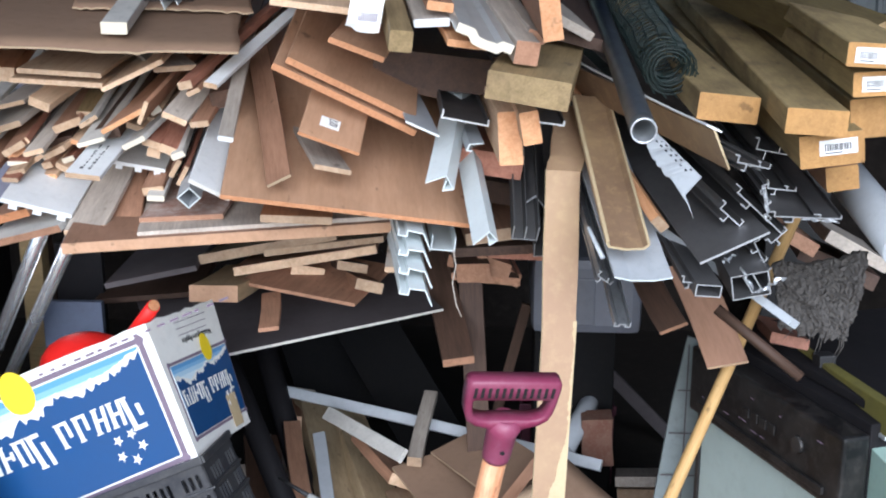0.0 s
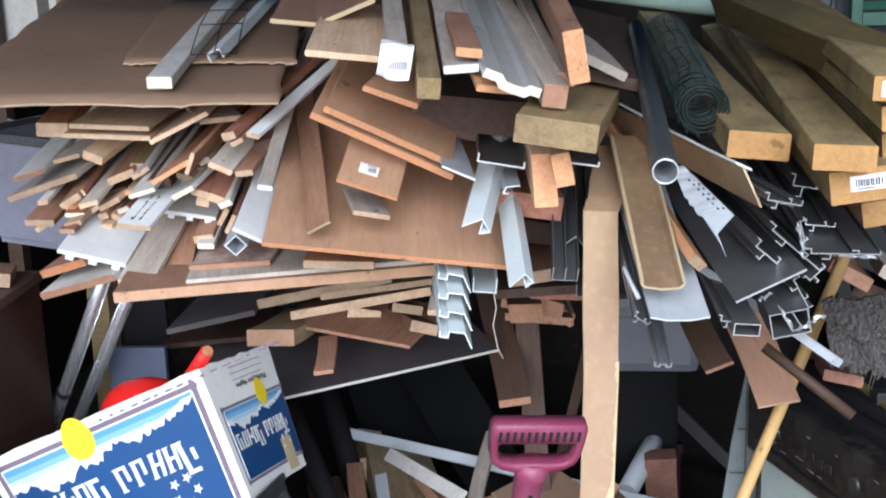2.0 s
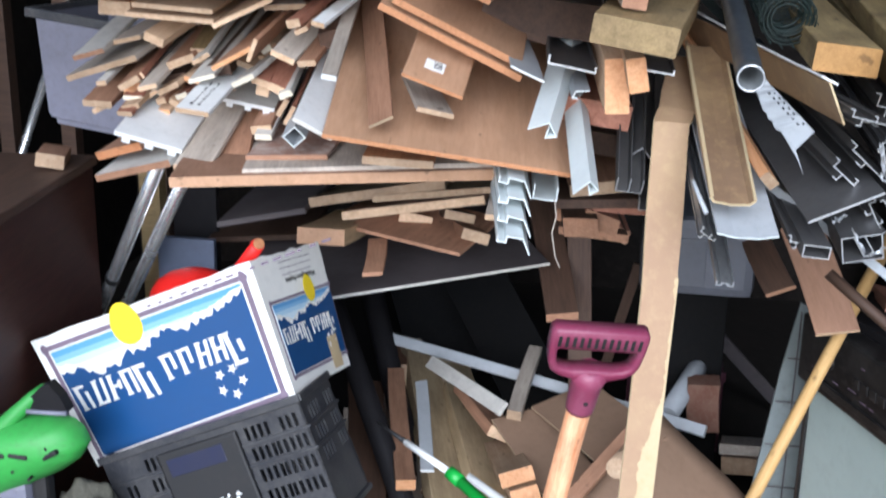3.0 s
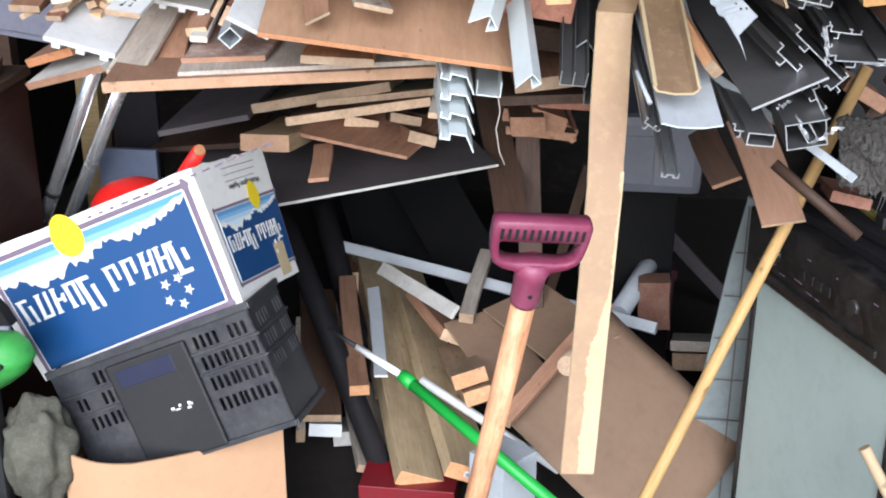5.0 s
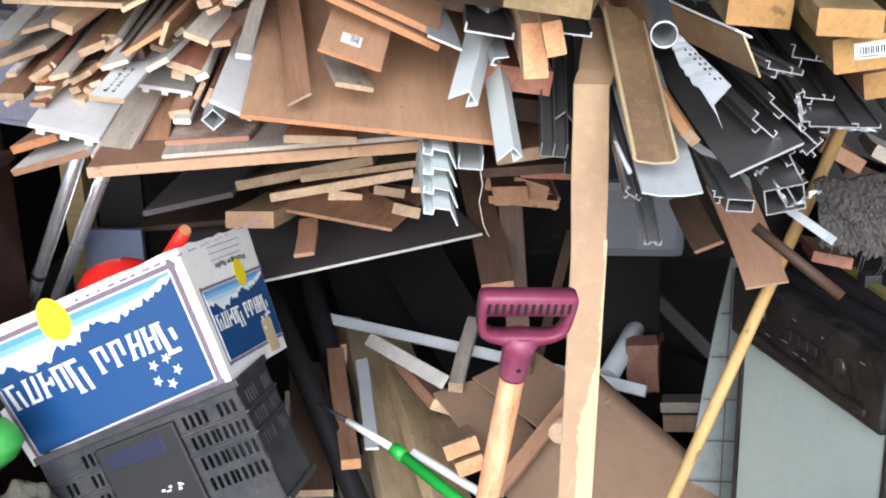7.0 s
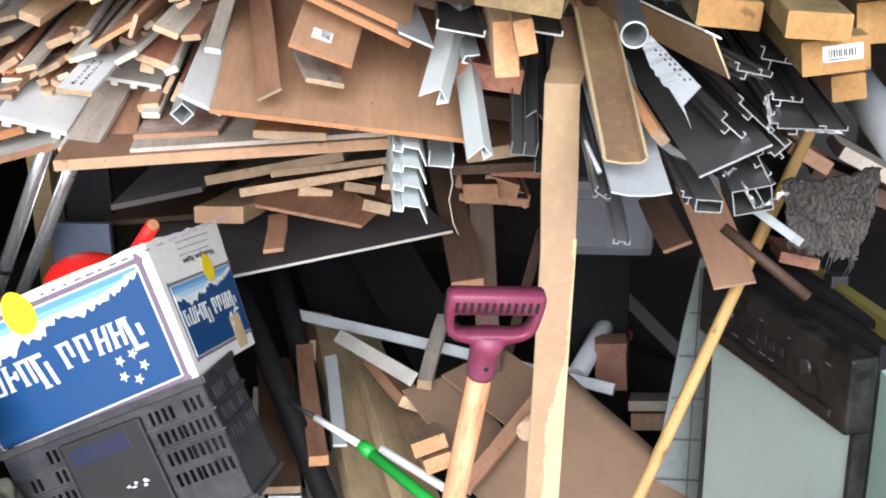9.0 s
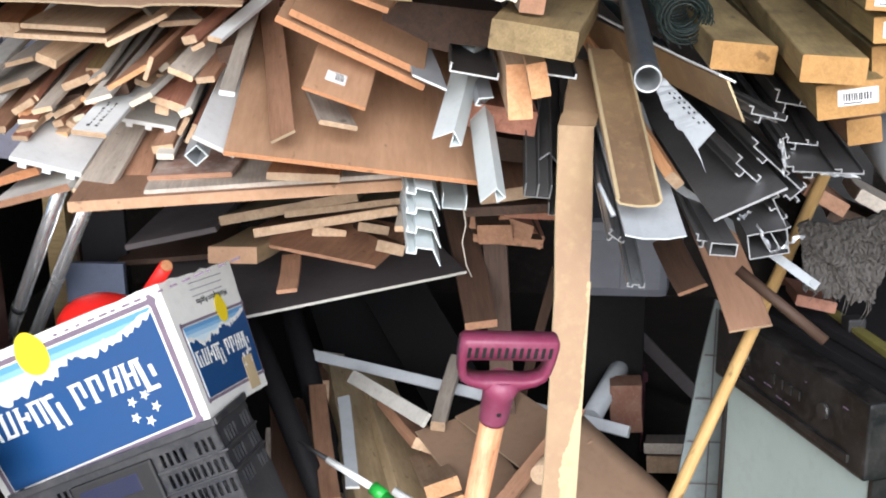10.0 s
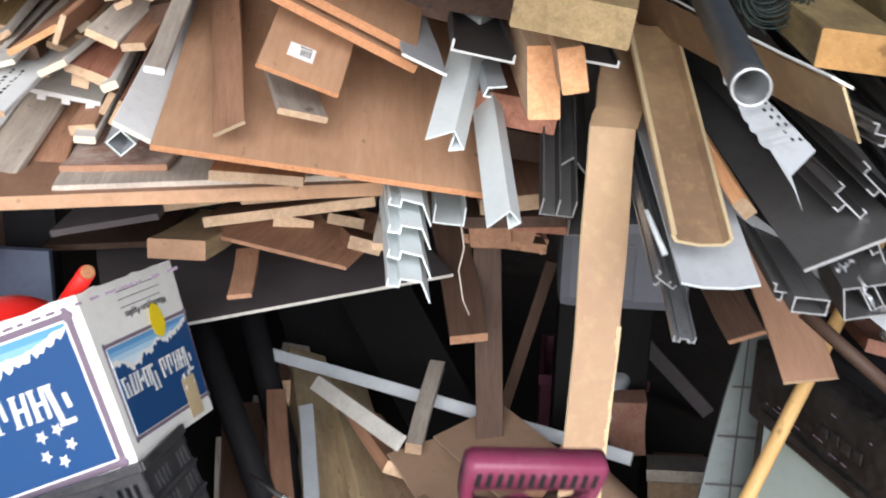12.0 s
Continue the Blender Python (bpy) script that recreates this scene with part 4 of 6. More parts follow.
def dishwasher(corner, along_, H):
    """Its face runs from the corner along the given level direction; the body stands behind it, to the right."""
    c, d = Vector(corner), Vector(along_).normalized()
    root = new("dishwasher")
    n = Vector((-d.y, d.x, 0))
    if n.x < 0:
        n = -n
    # local x along the face, local y into the body
    root.matrix_world = Matrix.Translation(c) @ Matrix((d, n, Vector((0, 0, 1)))).transposed().to_4x4()
    tagged(root, "old white dishwasher with a black control panel", "dishwasher")
    W_ = 0.525
    bm = bmesh.new()
    box(bm, 0, W_, 0.02, 0.58, 0.0, H - 0.002, 0.004)
    part("cabinet", bm, "darkgrey", root, "dark grey cabinet sides")
    bm = bmesh.new()
    box(bm, 0.012, W_ - 0.012, -0.012, 0.018, 0.10, H - 0.175, 0.004)
    part("door_panel", bm, "enamel", root, "white enamel door panel")
    for x in (0.0, W_ - 0.011):
        bm = bmesh.new()
        box(bm, x, x + 0.011, -0.016, 0.018, 0.10, H - 0.17)
        part("door_trim", bm, "blackpan", root, "black door edging")
    bm = bmesh.new()
    box(bm, -0.004, W_ + 0.004, -0.040, 0.018, H - 0.168, H - 0.02, 0.007)
    cp = part("control_panel", bm, "blackpan", root, "black control panel")
    bm = bmesh.new()
    box(bm, 0.04, W_ - 0.04, -0.046, -0.039, H - 0.150, H - 0.135, 0.002)
    part("grip_slot", bm, "blackpan", cp)
    for x in (0.12, 0.40):
        part("dial", rod([(x, -0.039, H - 0.085), (x, -0.047, H - 0.085)], [0.017, 0.015], 20), "blackpan", cp)
    for k in range(4):
        bm = bmesh.new()
        box(bm, 0.21 + k * 0.03, 0.232 + k * 0.03, -0.0425, -0.039, H - 0.10, H - 0.08, 0.001)
        part("button", bm, "blackpan", cp)
    # small grey bars, drawn like print, paint the panel's light glints
    r = random.Random(12)
    for k in range(14):
        bm = bmesh.new()
        x, z = r.uniform(0.05, W_ - 0.06), H - r.choice((0.055, 0.112, 0.122))
        box(bm, x, x + r.uniform(0.006, 0.022), -0.0408, -0.0396, z, z + 0.0025)
        part("panel_print", bm, "boxlilac", cp, "grey bars for print and painted glints")
    bm = bmesh.new()
    box(bm, 0.0, W_, 0.05, 0.58, H, H + 0.02, 0.004)
    part("top_plate", bm, "darkgrey", root, "dusty dark top plate")
    bm = bmesh.new()
    box(bm, 0.01, W_ - 0.01, 0.03, 0.05, 0.0, 0.098)
    part("kick_plate", bm, "blackpan", root)
    return root


def slab(name, x0, x1, y0, y1, z0, z1, mat, label, kind="structure", category=""):
    bm = bmesh.new()
    box(bm, x0, x1, y0, y1, z0, z1)
    return tagged(link_mesh(name, bm, mat), label, category, kind=kind)


def corrugated(name, x0, x1, y, z0, z1, mat, label, pitch=0.11, depth=0.012):
    """Profiled sheet: flat pans with narrow raised ribs."""
    path, x = [], x0
    while x < x1:
        path += [(x, 0.0), (x + pitch * 0.72, 0.0), (x + pitch * 0.79, -depth), (x + pitch * 0.93, -depth)]
        x += pitch
    bm = bmesh.new()
    cols = [(bm.verts.new((px, y + py, z0)), bm.verts.new((px, y + py, z1))) for px, py in path]
    for p, q in zip(cols, cols[1:]):
        bm.faces.new((p[0], q[0], q[1], p[1]))
    bm.normal_update()
    bmesh.ops.solidify(bm, geom=bm.faces[:], thickness=0.002)
    return tagged(link_mesh(name, bm, mat), label, "wall", kind="structure")


def hollow(w, h, t):
    """A box section drawn as one outline with a hair-thin seam."""
    a, b, e = w / 2, h / 2, 0.0002
    return [(-a, -b), (a, -b), (a, b), (e, b), (e, b - t), (a - t, b - t), (a - t, -b + t), (-a + t, -b + t), (-a + t, b - t), (-e, b - t), (-e, b), (-a, b)]


def mortar(ob):
    """A dried splash of pale mortar on a brick's face."""
    bm = bmesh.new()
    n = 18
    c = bm.verts.new((0.060, 0, 0.0415))
    ring = [bm.verts.new((0.060 + 0.013 * (1 + 0.5 * math.sin(k * 2.4)) * math.cos(6.2832 * k / n), 0.028 * (1 + 0.3 * math.sin(k * 1.7)) * math.sin(6.2832 * k / n), 0.0386)) for k in range(n)]
    for k in range(n):
        bm.faces.new((c, ring[k], ring[(k + 1) % n]))
    part("mortar_patch", bm, "offwhite", ob, "pale mortar patch")
    return ob


def slots(ob, n):
    """Dark nailing slots along a siding channel."""
    ys = [v.co.y for v in ob.data.vertices]
    zs = [v.co.z for v in ob.data.vertices if v.co.y > max(ys) - 0.012]
    for k in range(n):
        bm = bmesh.new()
        x = 0.012 + k * 0.022
        box(bm, x, x + 0.012, max(ys) - 0.0085, max(ys) - 0.0045, max(zs) - 0.001, max(zs) + 0.0008)
        part("slot", bm, "ink", ob)
    return ob


def scribble(ob, w, t):
    """Smudged handwriting as short dark marks on the slat."""
    r = random.Random(12)
    for row in range(2):
        for k in range(9):
            bm = bmesh.new()
            x, y = 0.02 + k * 0.012 + r.uniform(0, 0.004), -w * 0.1 + row * w * 0.22
            box(bm, x, x + r.uniform(0.003, 0.008), y, y + r.uniform(0.002, 0.006), t / 2 + 0.0002, t / 2 + 0.0009)
            part("pen_mark", bm, "ink", ob)


def paper_tag(ob):
    """A torn retail tag folded over the end of a batten."""
    fold = ((0.03, 0.0165), (0.0, 0.0175), (-0.007, 0.010), (-0.010, -0.006), (-0.009, -0.020), (-0.006, -0.033))
    def at_(k, v):
        x, z = fold[k]
        return (x + 0.003 * math.sin(k * 1.3 + v * 60), v + 0.0012 * k, z + 0.002 * math.sin(v * 90 + k) + 0.004 * (v > 0.015) * (k == 5))
    cols = [-0.025 + 0.05 * j / 6 for j in range(7)]
    bm = bmesh.new()
    g = [[bm.verts.new(at_(k, v)) for v in cols] for k in range(6)]
    for k in range(5):
        for j in range(6):
            bm.faces.new((g[k][j], g[k][j + 1], g[k + 1][j + 1], g[k + 1][j]))
    bm.normal_update()
    bmesh.ops.solidify(bm, geom=bm.faces[:], thickness=0.0006)
    tag = part("paper_tag", bm, "paper", ob, "torn white paper tag")
    bm = bmesh.new()
    for k in range(9):
        y = -0.014 + k * 0.0032
        box(bm, -0.0125, -0.0115, y, y + 0.0016, -0.016, -0.003)
    part("print", bm, "boxlilac", tag)
    return ob


def upright_sheet(a, b, t, mat, label):
    """A sheet standing on the floor; a and b are its top corners."""
    a, b = Vector(a), Vector(b)
    d = b - a
    d.z = 0
    bm = bmesh.new()
    box(bm, 0, d.length, 0, t, 0, a.z, 0.002)
    ob = link_mesh("upright_sheet", bm, mat)
    ob.matrix_world = pose(a.x, a.y, 0, 0, 0, math.degrees(math.atan2(d.y, d.x)))
    return tagged(ob, label, "sheet")


def leaning_sheet(a, b, c, t, mat, label):
    """A board leaning with its foot on the floor: a and b are the top corners, c lies below a on its edge."""
    a, b, c = Vector(a), Vector(b), Vector(c)
    u, s = (b - a), (c - a).normalized()
    foot = a + s * ((a.z - 0.01) / max(-s.z, 0.05))
    s2 = (foot - a)
    u = u - u.dot(s) * s
    n = u.normalized().cross(s)
    bm = bmesh.new()
    box(bm, 0, s2.length, 0, u.length, 0, t, 0.002)
    ob = link_mesh("leaning_board", bm, mat)
    ob.matrix_world = Matrix.Translation(a) @ Matrix((s, u.normalized(), s.cross(u.normalized()))).transposed().to_4x4()
    return tagged(ob, label, "board")


def tiled_panel(y, outline):
    """A broken sheet of pale tiled wallboard standing behind the dishwasher, its colour greyed for shade; outline is
    (x, z).
    """
    bm = bmesh.new()
    a = [bm.verts.new((x, y, z)) for x, z in outline]
    bm.faces.new(a)
    bm.normal_update()
    bmesh.ops.solidify(bm, geom=bm.faces[:], thickness=0.012)
    bmesh.ops.recalc_face_normals(bm, faces=bm.faces[:])
    ob = link_mesh("wallboard", bm, "tileboard")
    tagged(ob, "broken pale sheet of tile-patterned wallboard beside the dishwasher, greyed for shade", "wallboard")
    for z, x0 in ((0.685, 0.535), (0.575, 0.518), (0.465, 0.504), (0.355, 0.490), (0.245, 0.478)):
        bm = bmesh.new()
        box(bm, x0, 0.735, y - 0.014, y - 0.0125, z - 0.0015, z + 0.0015)
        part("joint", bm, "slate", ob, "dark tile joint")
    for x, z1 in ((0.555, 0.80), (0.665, 0.74)):
        bm = bmesh.new()
        box(bm, x - 0.0015, x + 0.0015, y - 0.0147, y - 0.0132, 0.01, z1)
        part("joint", bm, "slate", ob, "dark tile joint")
    return ob


def card_sheet(a, b, c, t):
    """A flat sheet of cardboard through three of its corners, slightly warped, its cut edges paler."""
    a, b, c = Vector(a), Vector(b), Vector(c)
    u, v = a - b, c - b
    n = u.cross(v).normalized()
    bm = bmesh.new()
    k = 10
    g = [[bm.verts.new(u * (i / k) + v * (j / k) + n * 0.006 * noise.noise(Vector((i * 0.35, j * 0.3, 2.0)))) for j in range(k + 1)] for i in range(k + 1)]
    for i in range(k):
        for j in range(k):
            bm.faces.new((g[i][j], g[i + 1][j], g[i + 1][j + 1], g[i][j + 1])).smooth = True
    bm.normal_update()
    bmesh.ops.solidify(bm, geom=bm.faces[:], thickness=t)
    bm.normal_update()
    for fc in bm.faces:
        if abs(fc.normal.dot(n)) < 0.5:
            fc.material_index, fc.smooth = 1, False
    ob = link_mesh("cardboard_sheet", bm, ["card", "cardedge"])
    ob.location = b
    return tagged(ob, "large sheet of brown cardboard standing on its corner", "cardboard")


def grey_bin(at_):
    """A grey moulded bin on a box, seen under the profiles."""
    x, y, z = at_
    root = new("storage_bin")
    root.location = (x, y, z)
    tagged(root, "grey moulded plastic bin with rounded corners", "bin")
    bm = bmesh.new()
    box(bm, -0.14, 0.14, 0, 0.72, 0, 0.20, 0.025)
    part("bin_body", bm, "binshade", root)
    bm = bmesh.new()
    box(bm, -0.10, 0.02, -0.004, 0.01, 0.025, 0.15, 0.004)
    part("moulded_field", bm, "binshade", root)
    bm = bmesh.new()
    box(bm, -0.12, 0.12, 0.46, 0.74, -z, -0.001, 0.004)
    # blackened so the box sinks into the painted gap shade
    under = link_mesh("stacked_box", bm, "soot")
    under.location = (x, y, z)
    tagged(under, "box under the grey bin, shade put into its black", "box")
    return root


def maroon_crate(at_, w):
    x, y, z = at_
    root = new("maroon_crate")
    root.location = (x, y, 0)
    tagged(root, "dark maroon plastic crate in the shade", "crate")
    h, d, t = z, 0.3, 0.008
    for a in ((-w / 2, w / 2, 0, t), (-w / 2, w / 2, d - t, d), (-w / 2, -w / 2 + t, t, d - t), (w / 2 - t, w / 2, t, d - t)):
        bm = bmesh.new()
        box(bm, *a, 0, h, 0.003)
        part("crate_side", bm, "maroonbin", root)
    bm = bmesh.new()
    box(bm, -w / 2 - 0.006, w / 2 + 0.006, -0.008, 0, h - 0.03, h + 0.004, 0.003)
    part("rim", bm, "maroonbin", root)
    return root


def spirit_level(a, b):
    """A long olive-yellow level lying on the dishwasher."""
    a, b = Vector(a), Vector(b)
    root = new("spirit_level")
    root.matrix_world = along(a, b)
    n = (b - a).length
    tagged(root, "olive yellow spirit level with a black clamp", "spirit level")
    bm = bmesh.new()
    box(bm, 0, n, -0.012, 0.012, -0.03, 0.03, 0.003)
    part("level_body", bm, "olive", root)
    bm = bmesh.new()
    box(bm, 0, n, -0.015, 0.015, -0.034, -0.026, 0.002)
    part("lower_edge", bm, "cutmetal", root)
    bm = bmesh.new()
    box(bm, n * 0.34, n * 0.42, -0.018, 0.018, -0.02, 0.045, 0.004)
    part("clamp", bm, "rubber", root, "black clamp")
    return root


def shelf_box(at_, w, h, label):
    bm = bmesh.new()
    box(bm, 0, w, 0, 0.3, 0, h, 0.006)
    ob = link_mesh("white_carton", bm, "offwhite")
    ob.location = at_
    return tagged(ob, label, "box")


def long_shelf(x0, x1, y, z):
    root = new("shelf_unit")
    tagged(root, "dark wooden shelf with posts along the wall", "shelf")
    bm = bmesh.new()
    box(bm, x0, x1, y - 0.02, y + 0.36, z - 0.03, z + 0.015, 0.002)
    part("shelf_plank", bm, "dark", root)
    for x in (x0 + 0.1, x0 + (x1 - x0) * 0.47, x1 - 0.05):
        bm = bmesh.new()
        box(bm, x, x + 0.05, y - 0.075, y - 0.022, 0, 2.41, 0.002)
        part("shelf_post", bm, "dark", root)
    return root


def brown_cabinet(near, far):
    """A low brown cabinet beside the poles: its top edge runs from near to far."""
    a, b = Vector(near), Vector(far)
    z = (a.z + b.z) / 2
    d = b - a
    d.z = 0
    e = d.normalized()
    a2 = a - e * 0.11
    root = new("brown_cabinet")
    root.matrix_world = pose(a2.x, a2.y, 0, 0, 0, math.degrees(math.atan2(e.y, e.x)))
    n = d.length + 0.11
    tagged(root, "old dark brown wooden cabinet with dusty top", "cabinet")
    bm = bmesh.new()
    box(bm, 0.01, n - 0.01, 0.01, 0.55, 0, z - 0.025, 0.003)
    part("cabinet_body", bm, "mahogany", root, "reddish dark brown side")
    bm = bmesh.new()
    box(bm, 0, n, 0, 0.57, z - 0.024, z, 0.004)
    part("cabinet_top", bm, "dark", root, "dusty worn top")
    return root


def louvre(x0, x1, y, z0):
    """A green louvred shutter hung on the back wall."""
    root = new("louvred_shutter")
    tagged(root, "green painted louvred shutter on the back wall", "shutter")
    z1 = 2.40
    for a in ((x0, x0 + 0.04, z0, z1), (x1 - 0.04, x1, z0, z1), (x0 + 0.04, x1 - 0.04, z0, z0 + 0.05)):
        bm = bmesh.new()
        box(bm, a[0], a[1], y, y + 0.035, a[2], a[3], 0.003)
        part("frame_rail", bm, "shedgreen", root)
    bm = bmesh.new()
    box(bm, x0, x1, y + 0.04, y + 0.05, 0, z1)
    part("backing", bm, "rubber", root)
    z = z0 + 0.06
    while z < z1 - 0.05:
        bm = bmesh.new()
        box(bm, 0, x1 - x0 - 0.084, -0.024, 0.024, -0.003, 0.003)
        sl = part("slat", bm, "shedgreen", root)
        sl.matrix_local = pose(x0 + 0.042, y + 0.018, z + 0.015, 40)
        z += 0.045
    return root


# ---- the shed ----
slab("ground", -60, 60, -60, 60, -0.3, -0.02, "ground", "trodden earth yard in front of the shed")
slab("floor", -2.2, 2.2, 0.9, 5.2, -0.02, 0.0, "concrete", "dusty concrete shed floor, shade put into its colour")
slab("wall_west", -2.26, -2.2, 2.0, 5.2, 0.0, 2.42, "shadewall", "boarded shed wall, interior shade put into its colour")
slab("wall_east", 2.2, 2.26, 2.0, 5.2, 0.0, 2.42, "shadewall", "boarded shed wall, interior shade put into its colour")
slab("wall_north", -2.26, 2.26, 5.2, 5.26, 0.0, 2.42, "shadewall", "boarded back wall of the shed, shade put into its colour")
# unseen roof, sized to shade the upper pile; its gap lights the pipe
slab("ceiling", -2.3, 2.3, 0.65, 2.75, 2.42, 2.48, "shadewall", "unseen shed roof added to shade the upper pile")
slab("ceiling_back", -2.3, 2.3, 3.35, 5.3, 2.42, 2.48, "shadewall", "unseen shed roof behind a gap added to light the pipe")
corrugated("wall_sheet", 0.72, 1.85, 4.9, 1.45, 2.42, "shed", "grey corrugated metal sheet wall")


# ---- the pile ----
board("shelf_board", (-0.376, 2.099, 1.197), (-0.447, 2.407, 1.207), -1.7, 0.591, 0.0196, "hardboard", "long brown-faced board carrying loose scrap timber", end="ply", bow=0.0)
board("shelf_board", (-0.313, 2.131, 1.213), (-0.362, 2.348, 1.219), -1.9, 0.470, 0.0094, "grey", "greyish long board under the plywood sheet", end="grey", bow=0.0)
board("wood_board", (-0.481, 2.152, 1.219), (-0.541, 2.949, 1.259), -2.7, 0.156, 0.0095, "whitewash", "reddish board with flaking whitewash", end="brown")
board("wood_board", (-0.246, 2.046, 1.245), (-0.348, 2.838, 1.283), 3.2, 0.125, 0.0139, "orange", "orange-brown board end under the plywood")
board("white_plank", (-0.385, 2.000, 1.305), (-0.525, 3.387, 1.640), 29.0, 0.076, 0.0077, "white", "wide plank painted plain white", end="offwhite")
board("wood_strip", (-0.328, 1.901, 1.410), (-0.450, 2.807, 1.629), 9.8, 0.025, 0.0091, "grey", "beige strip with a white painted tip", end="white")
board("wood_board", (-0.254, 1.950, 1.333), (-0.406, 2.494, 1.535), -26.8, 0.044, 0.0050, "brown", "thin brown board with a slanted end", end="cardedge")
board("plywood_sheet", (-0.143, 1.982, 1.275), (-0.247, 2.742, 1.504), 8.7, 0.432, 0.0084, "ply", "large brown plywood sheet with an orange edge", "plywood", end="plyedge", bow=0.002)
sticker(board("plywood_offcut", (-0.174, 1.972, 1.392), (-0.170, 2.433, 1.584), 22.2, 0.107, 0.0065, "ply", "small plywood offcut with a paper price label", "plywood", end="plyedge"), 0.055, 0.006, 0.0038, 0.034, 0.03, 7, 90)
board("moulding", (-0.169, 1.982, 1.347), (-0.410, 2.742, 1.411), 13.1, 0.064, 0.0084, "grey", "ribbed weathered moulding offcut")
board("flooring_board", (-0.151, 2.014, 1.459), (-0.230, 3.188, 1.694), 26.8, 0.264, 0.0115, "ply", "tongue-and-groove board lying under another one", end="plyedge")
board("flooring_board", (-0.139, 2.009, 1.476), (-0.216, 3.183, 1.711), 26.7, 0.236, 0.0114, "ply", "tongue-and-groove board stacked on another", end="plyedge")
board("metal_flashing", (-0.018, 1.972, 1.418), (-0.082, 2.261, 1.462), 22.1, 0.058, 0.0036, "greyvinyl", "strip of pale metal flashing with frayed end", "flashing", end="white", skew=0.25)
board("wood_board", (-0.055, 2.173, 1.468), (-0.168, 2.962, 1.531), 13.1, 0.108, 0.0295, "dark", "dark reddish board behind the flashing", end="dark")
section("grooved_plank", (-0.768, 2.184, 1.227), (-0.863, 3.444, 1.530), 15.5, grooved(0.134, 0.009, 0.014), "white", "white grooved plastic plank with ribbed underside", "plank", end="white")
section("grooved_plank", (-0.603, 2.290, 1.290), (-0.719, 3.451, 1.569), 11.2, grooved(0.109, 0.008, 0.012), "offwhite", "off-white grooved plank under small mouldings", "plank", end="white")
board("painted_slat", (-0.641, 2.099, 1.306), (-0.591, 3.259, 1.607), 6.0, 0.065, 0.0102, "white", "white slat with scribbled dark writing", "slat")
scribble(bpy.data.objects["painted_slat"], 0.0647, 0.0102)
section("square_tube", (-0.455, 2.120, 1.265), (-0.625, 3.275, 1.544), 48.6, hollow(0.030, 0.032, 0.0025), "greyvinyl", "hollow square grey plastic tube", "tube", end="vinyl")
board("wood_strip", (-0.900, 2.226, 1.385), (-0.922, 2.967, 1.576), -16.3, 0.069, 0.0097, "offwhite", "worn white painted slat at the edge", "wood strip", end="brown")
board("wood_board", (-0.896, 2.268, 1.352), (-0.821, 2.756, 1.480), -17.8, 0.183, 0.0120, "grey", "weathered grey board with a rough pale end")
board("lath", (-0.899, 2.247, 1.285), (-0.940, 2.987, 1.475), 1.9, 0.060, 0.0133, "brown", "brown strip with a pale sawn end", "wood strip")
board("wood_strip", (-0.773, 2.205, 1.329), (-0.803, 3.109, 1.563), -14.1, 0.041, 0.0099, "grey", "thin grey strip with a splintered end", "wood strip")
board("batten", (-0.829, 2.247, 1.329), (-0.863, 2.987, 1.521), -30.0, 0.051, 0.0130, "brown", "slim brown strip in the fan", "wood strip")
board("lath", (-0.819, 2.258, 1.336), (-0.868, 2.997, 1.529), -30.2, 0.038, 0.0130, "red", "slim reddish strip beside another", "wood strip")
board("wood_strip", (-0.745, 2.184, 1.424), (-0.667, 2.588, 1.530), 21.5, 0.042, 0.0182, "pine", "pale pine block with a sawn end", "wood strip")
board("batten", (-0.841, 2.268, 1.410), (-0.768, 2.757, 1.538), -13.4, 0.074, 0.0087, "grey", "narrow weathered grey slat", "wood strip")
board("lath", (-0.695, 2.290, 1.382), (-0.755, 2.780, 1.509), 3.9, 0.040, 0.0308, "treated", "shaded timber end inside the fan", "wood strip")
board("wood_strip", (-0.649, 2.173, 1.356), (-0.685, 2.995, 1.568), -16.0, 0.055, 0.0086, "offwhite", "white painted slat with a chipped end", "wood strip", end="foam")
board("wood_board", (-0.570, 2.120, 1.403), (-0.495, 2.857, 1.594), -27.8, 0.095, 0.0090, "brown", "brown board with a long slanted pale cut", end="fresh")
board("lath", (-0.527, 2.109, 1.420), (-0.482, 2.848, 1.613), -63.7, 0.048, 0.0080, "brown", "brown board standing on its edge", "wood strip")
board("wood_strip", (-0.474, 2.120, 1.409), (-0.449, 2.861, 1.599), 24.2, 0.046, 0.0113, "grey", "greyish moulding with a profiled face", "wood strip")
board("batten", (-0.426, 2.109, 1.401), (-0.435, 2.932, 1.614), -6.4, 0.034, 0.0115, "brown", "plain brown wooden batten", "wood strip")
board("lath", (-0.436, 2.067, 1.475), (-0.323, 2.716, 1.646), -12.0, 0.027, 0.0146, "red", "narrow reddish hardwood strip", "wood strip")
board("wood_strip", (-0.425, 2.078, 1.462), (-0.427, 2.489, 1.568), -26.0, 0.026, 0.0088, "brown", "short brown strip under the hardwood", "wood strip")
board("batten", (-0.389, 2.056, 1.476), (-0.248, 2.784, 1.668), 11.5, 0.025, 0.0094, "white", "narrow white painted batten", "wood strip")
board("lath", (-0.564, 2.162, 1.357), (-0.468, 2.814, 1.525), -25.6, 0.053, 0.0103, "offwhite", "curved off-white moulding offcut", "wood strip", end="foam")
board("wood_strip", (-0.539, 2.184, 1.352), (-0.559, 2.842, 1.523), 19.4, 0.033, 0.0141, "red", "reddish moulding with a rounded face", "wood strip")
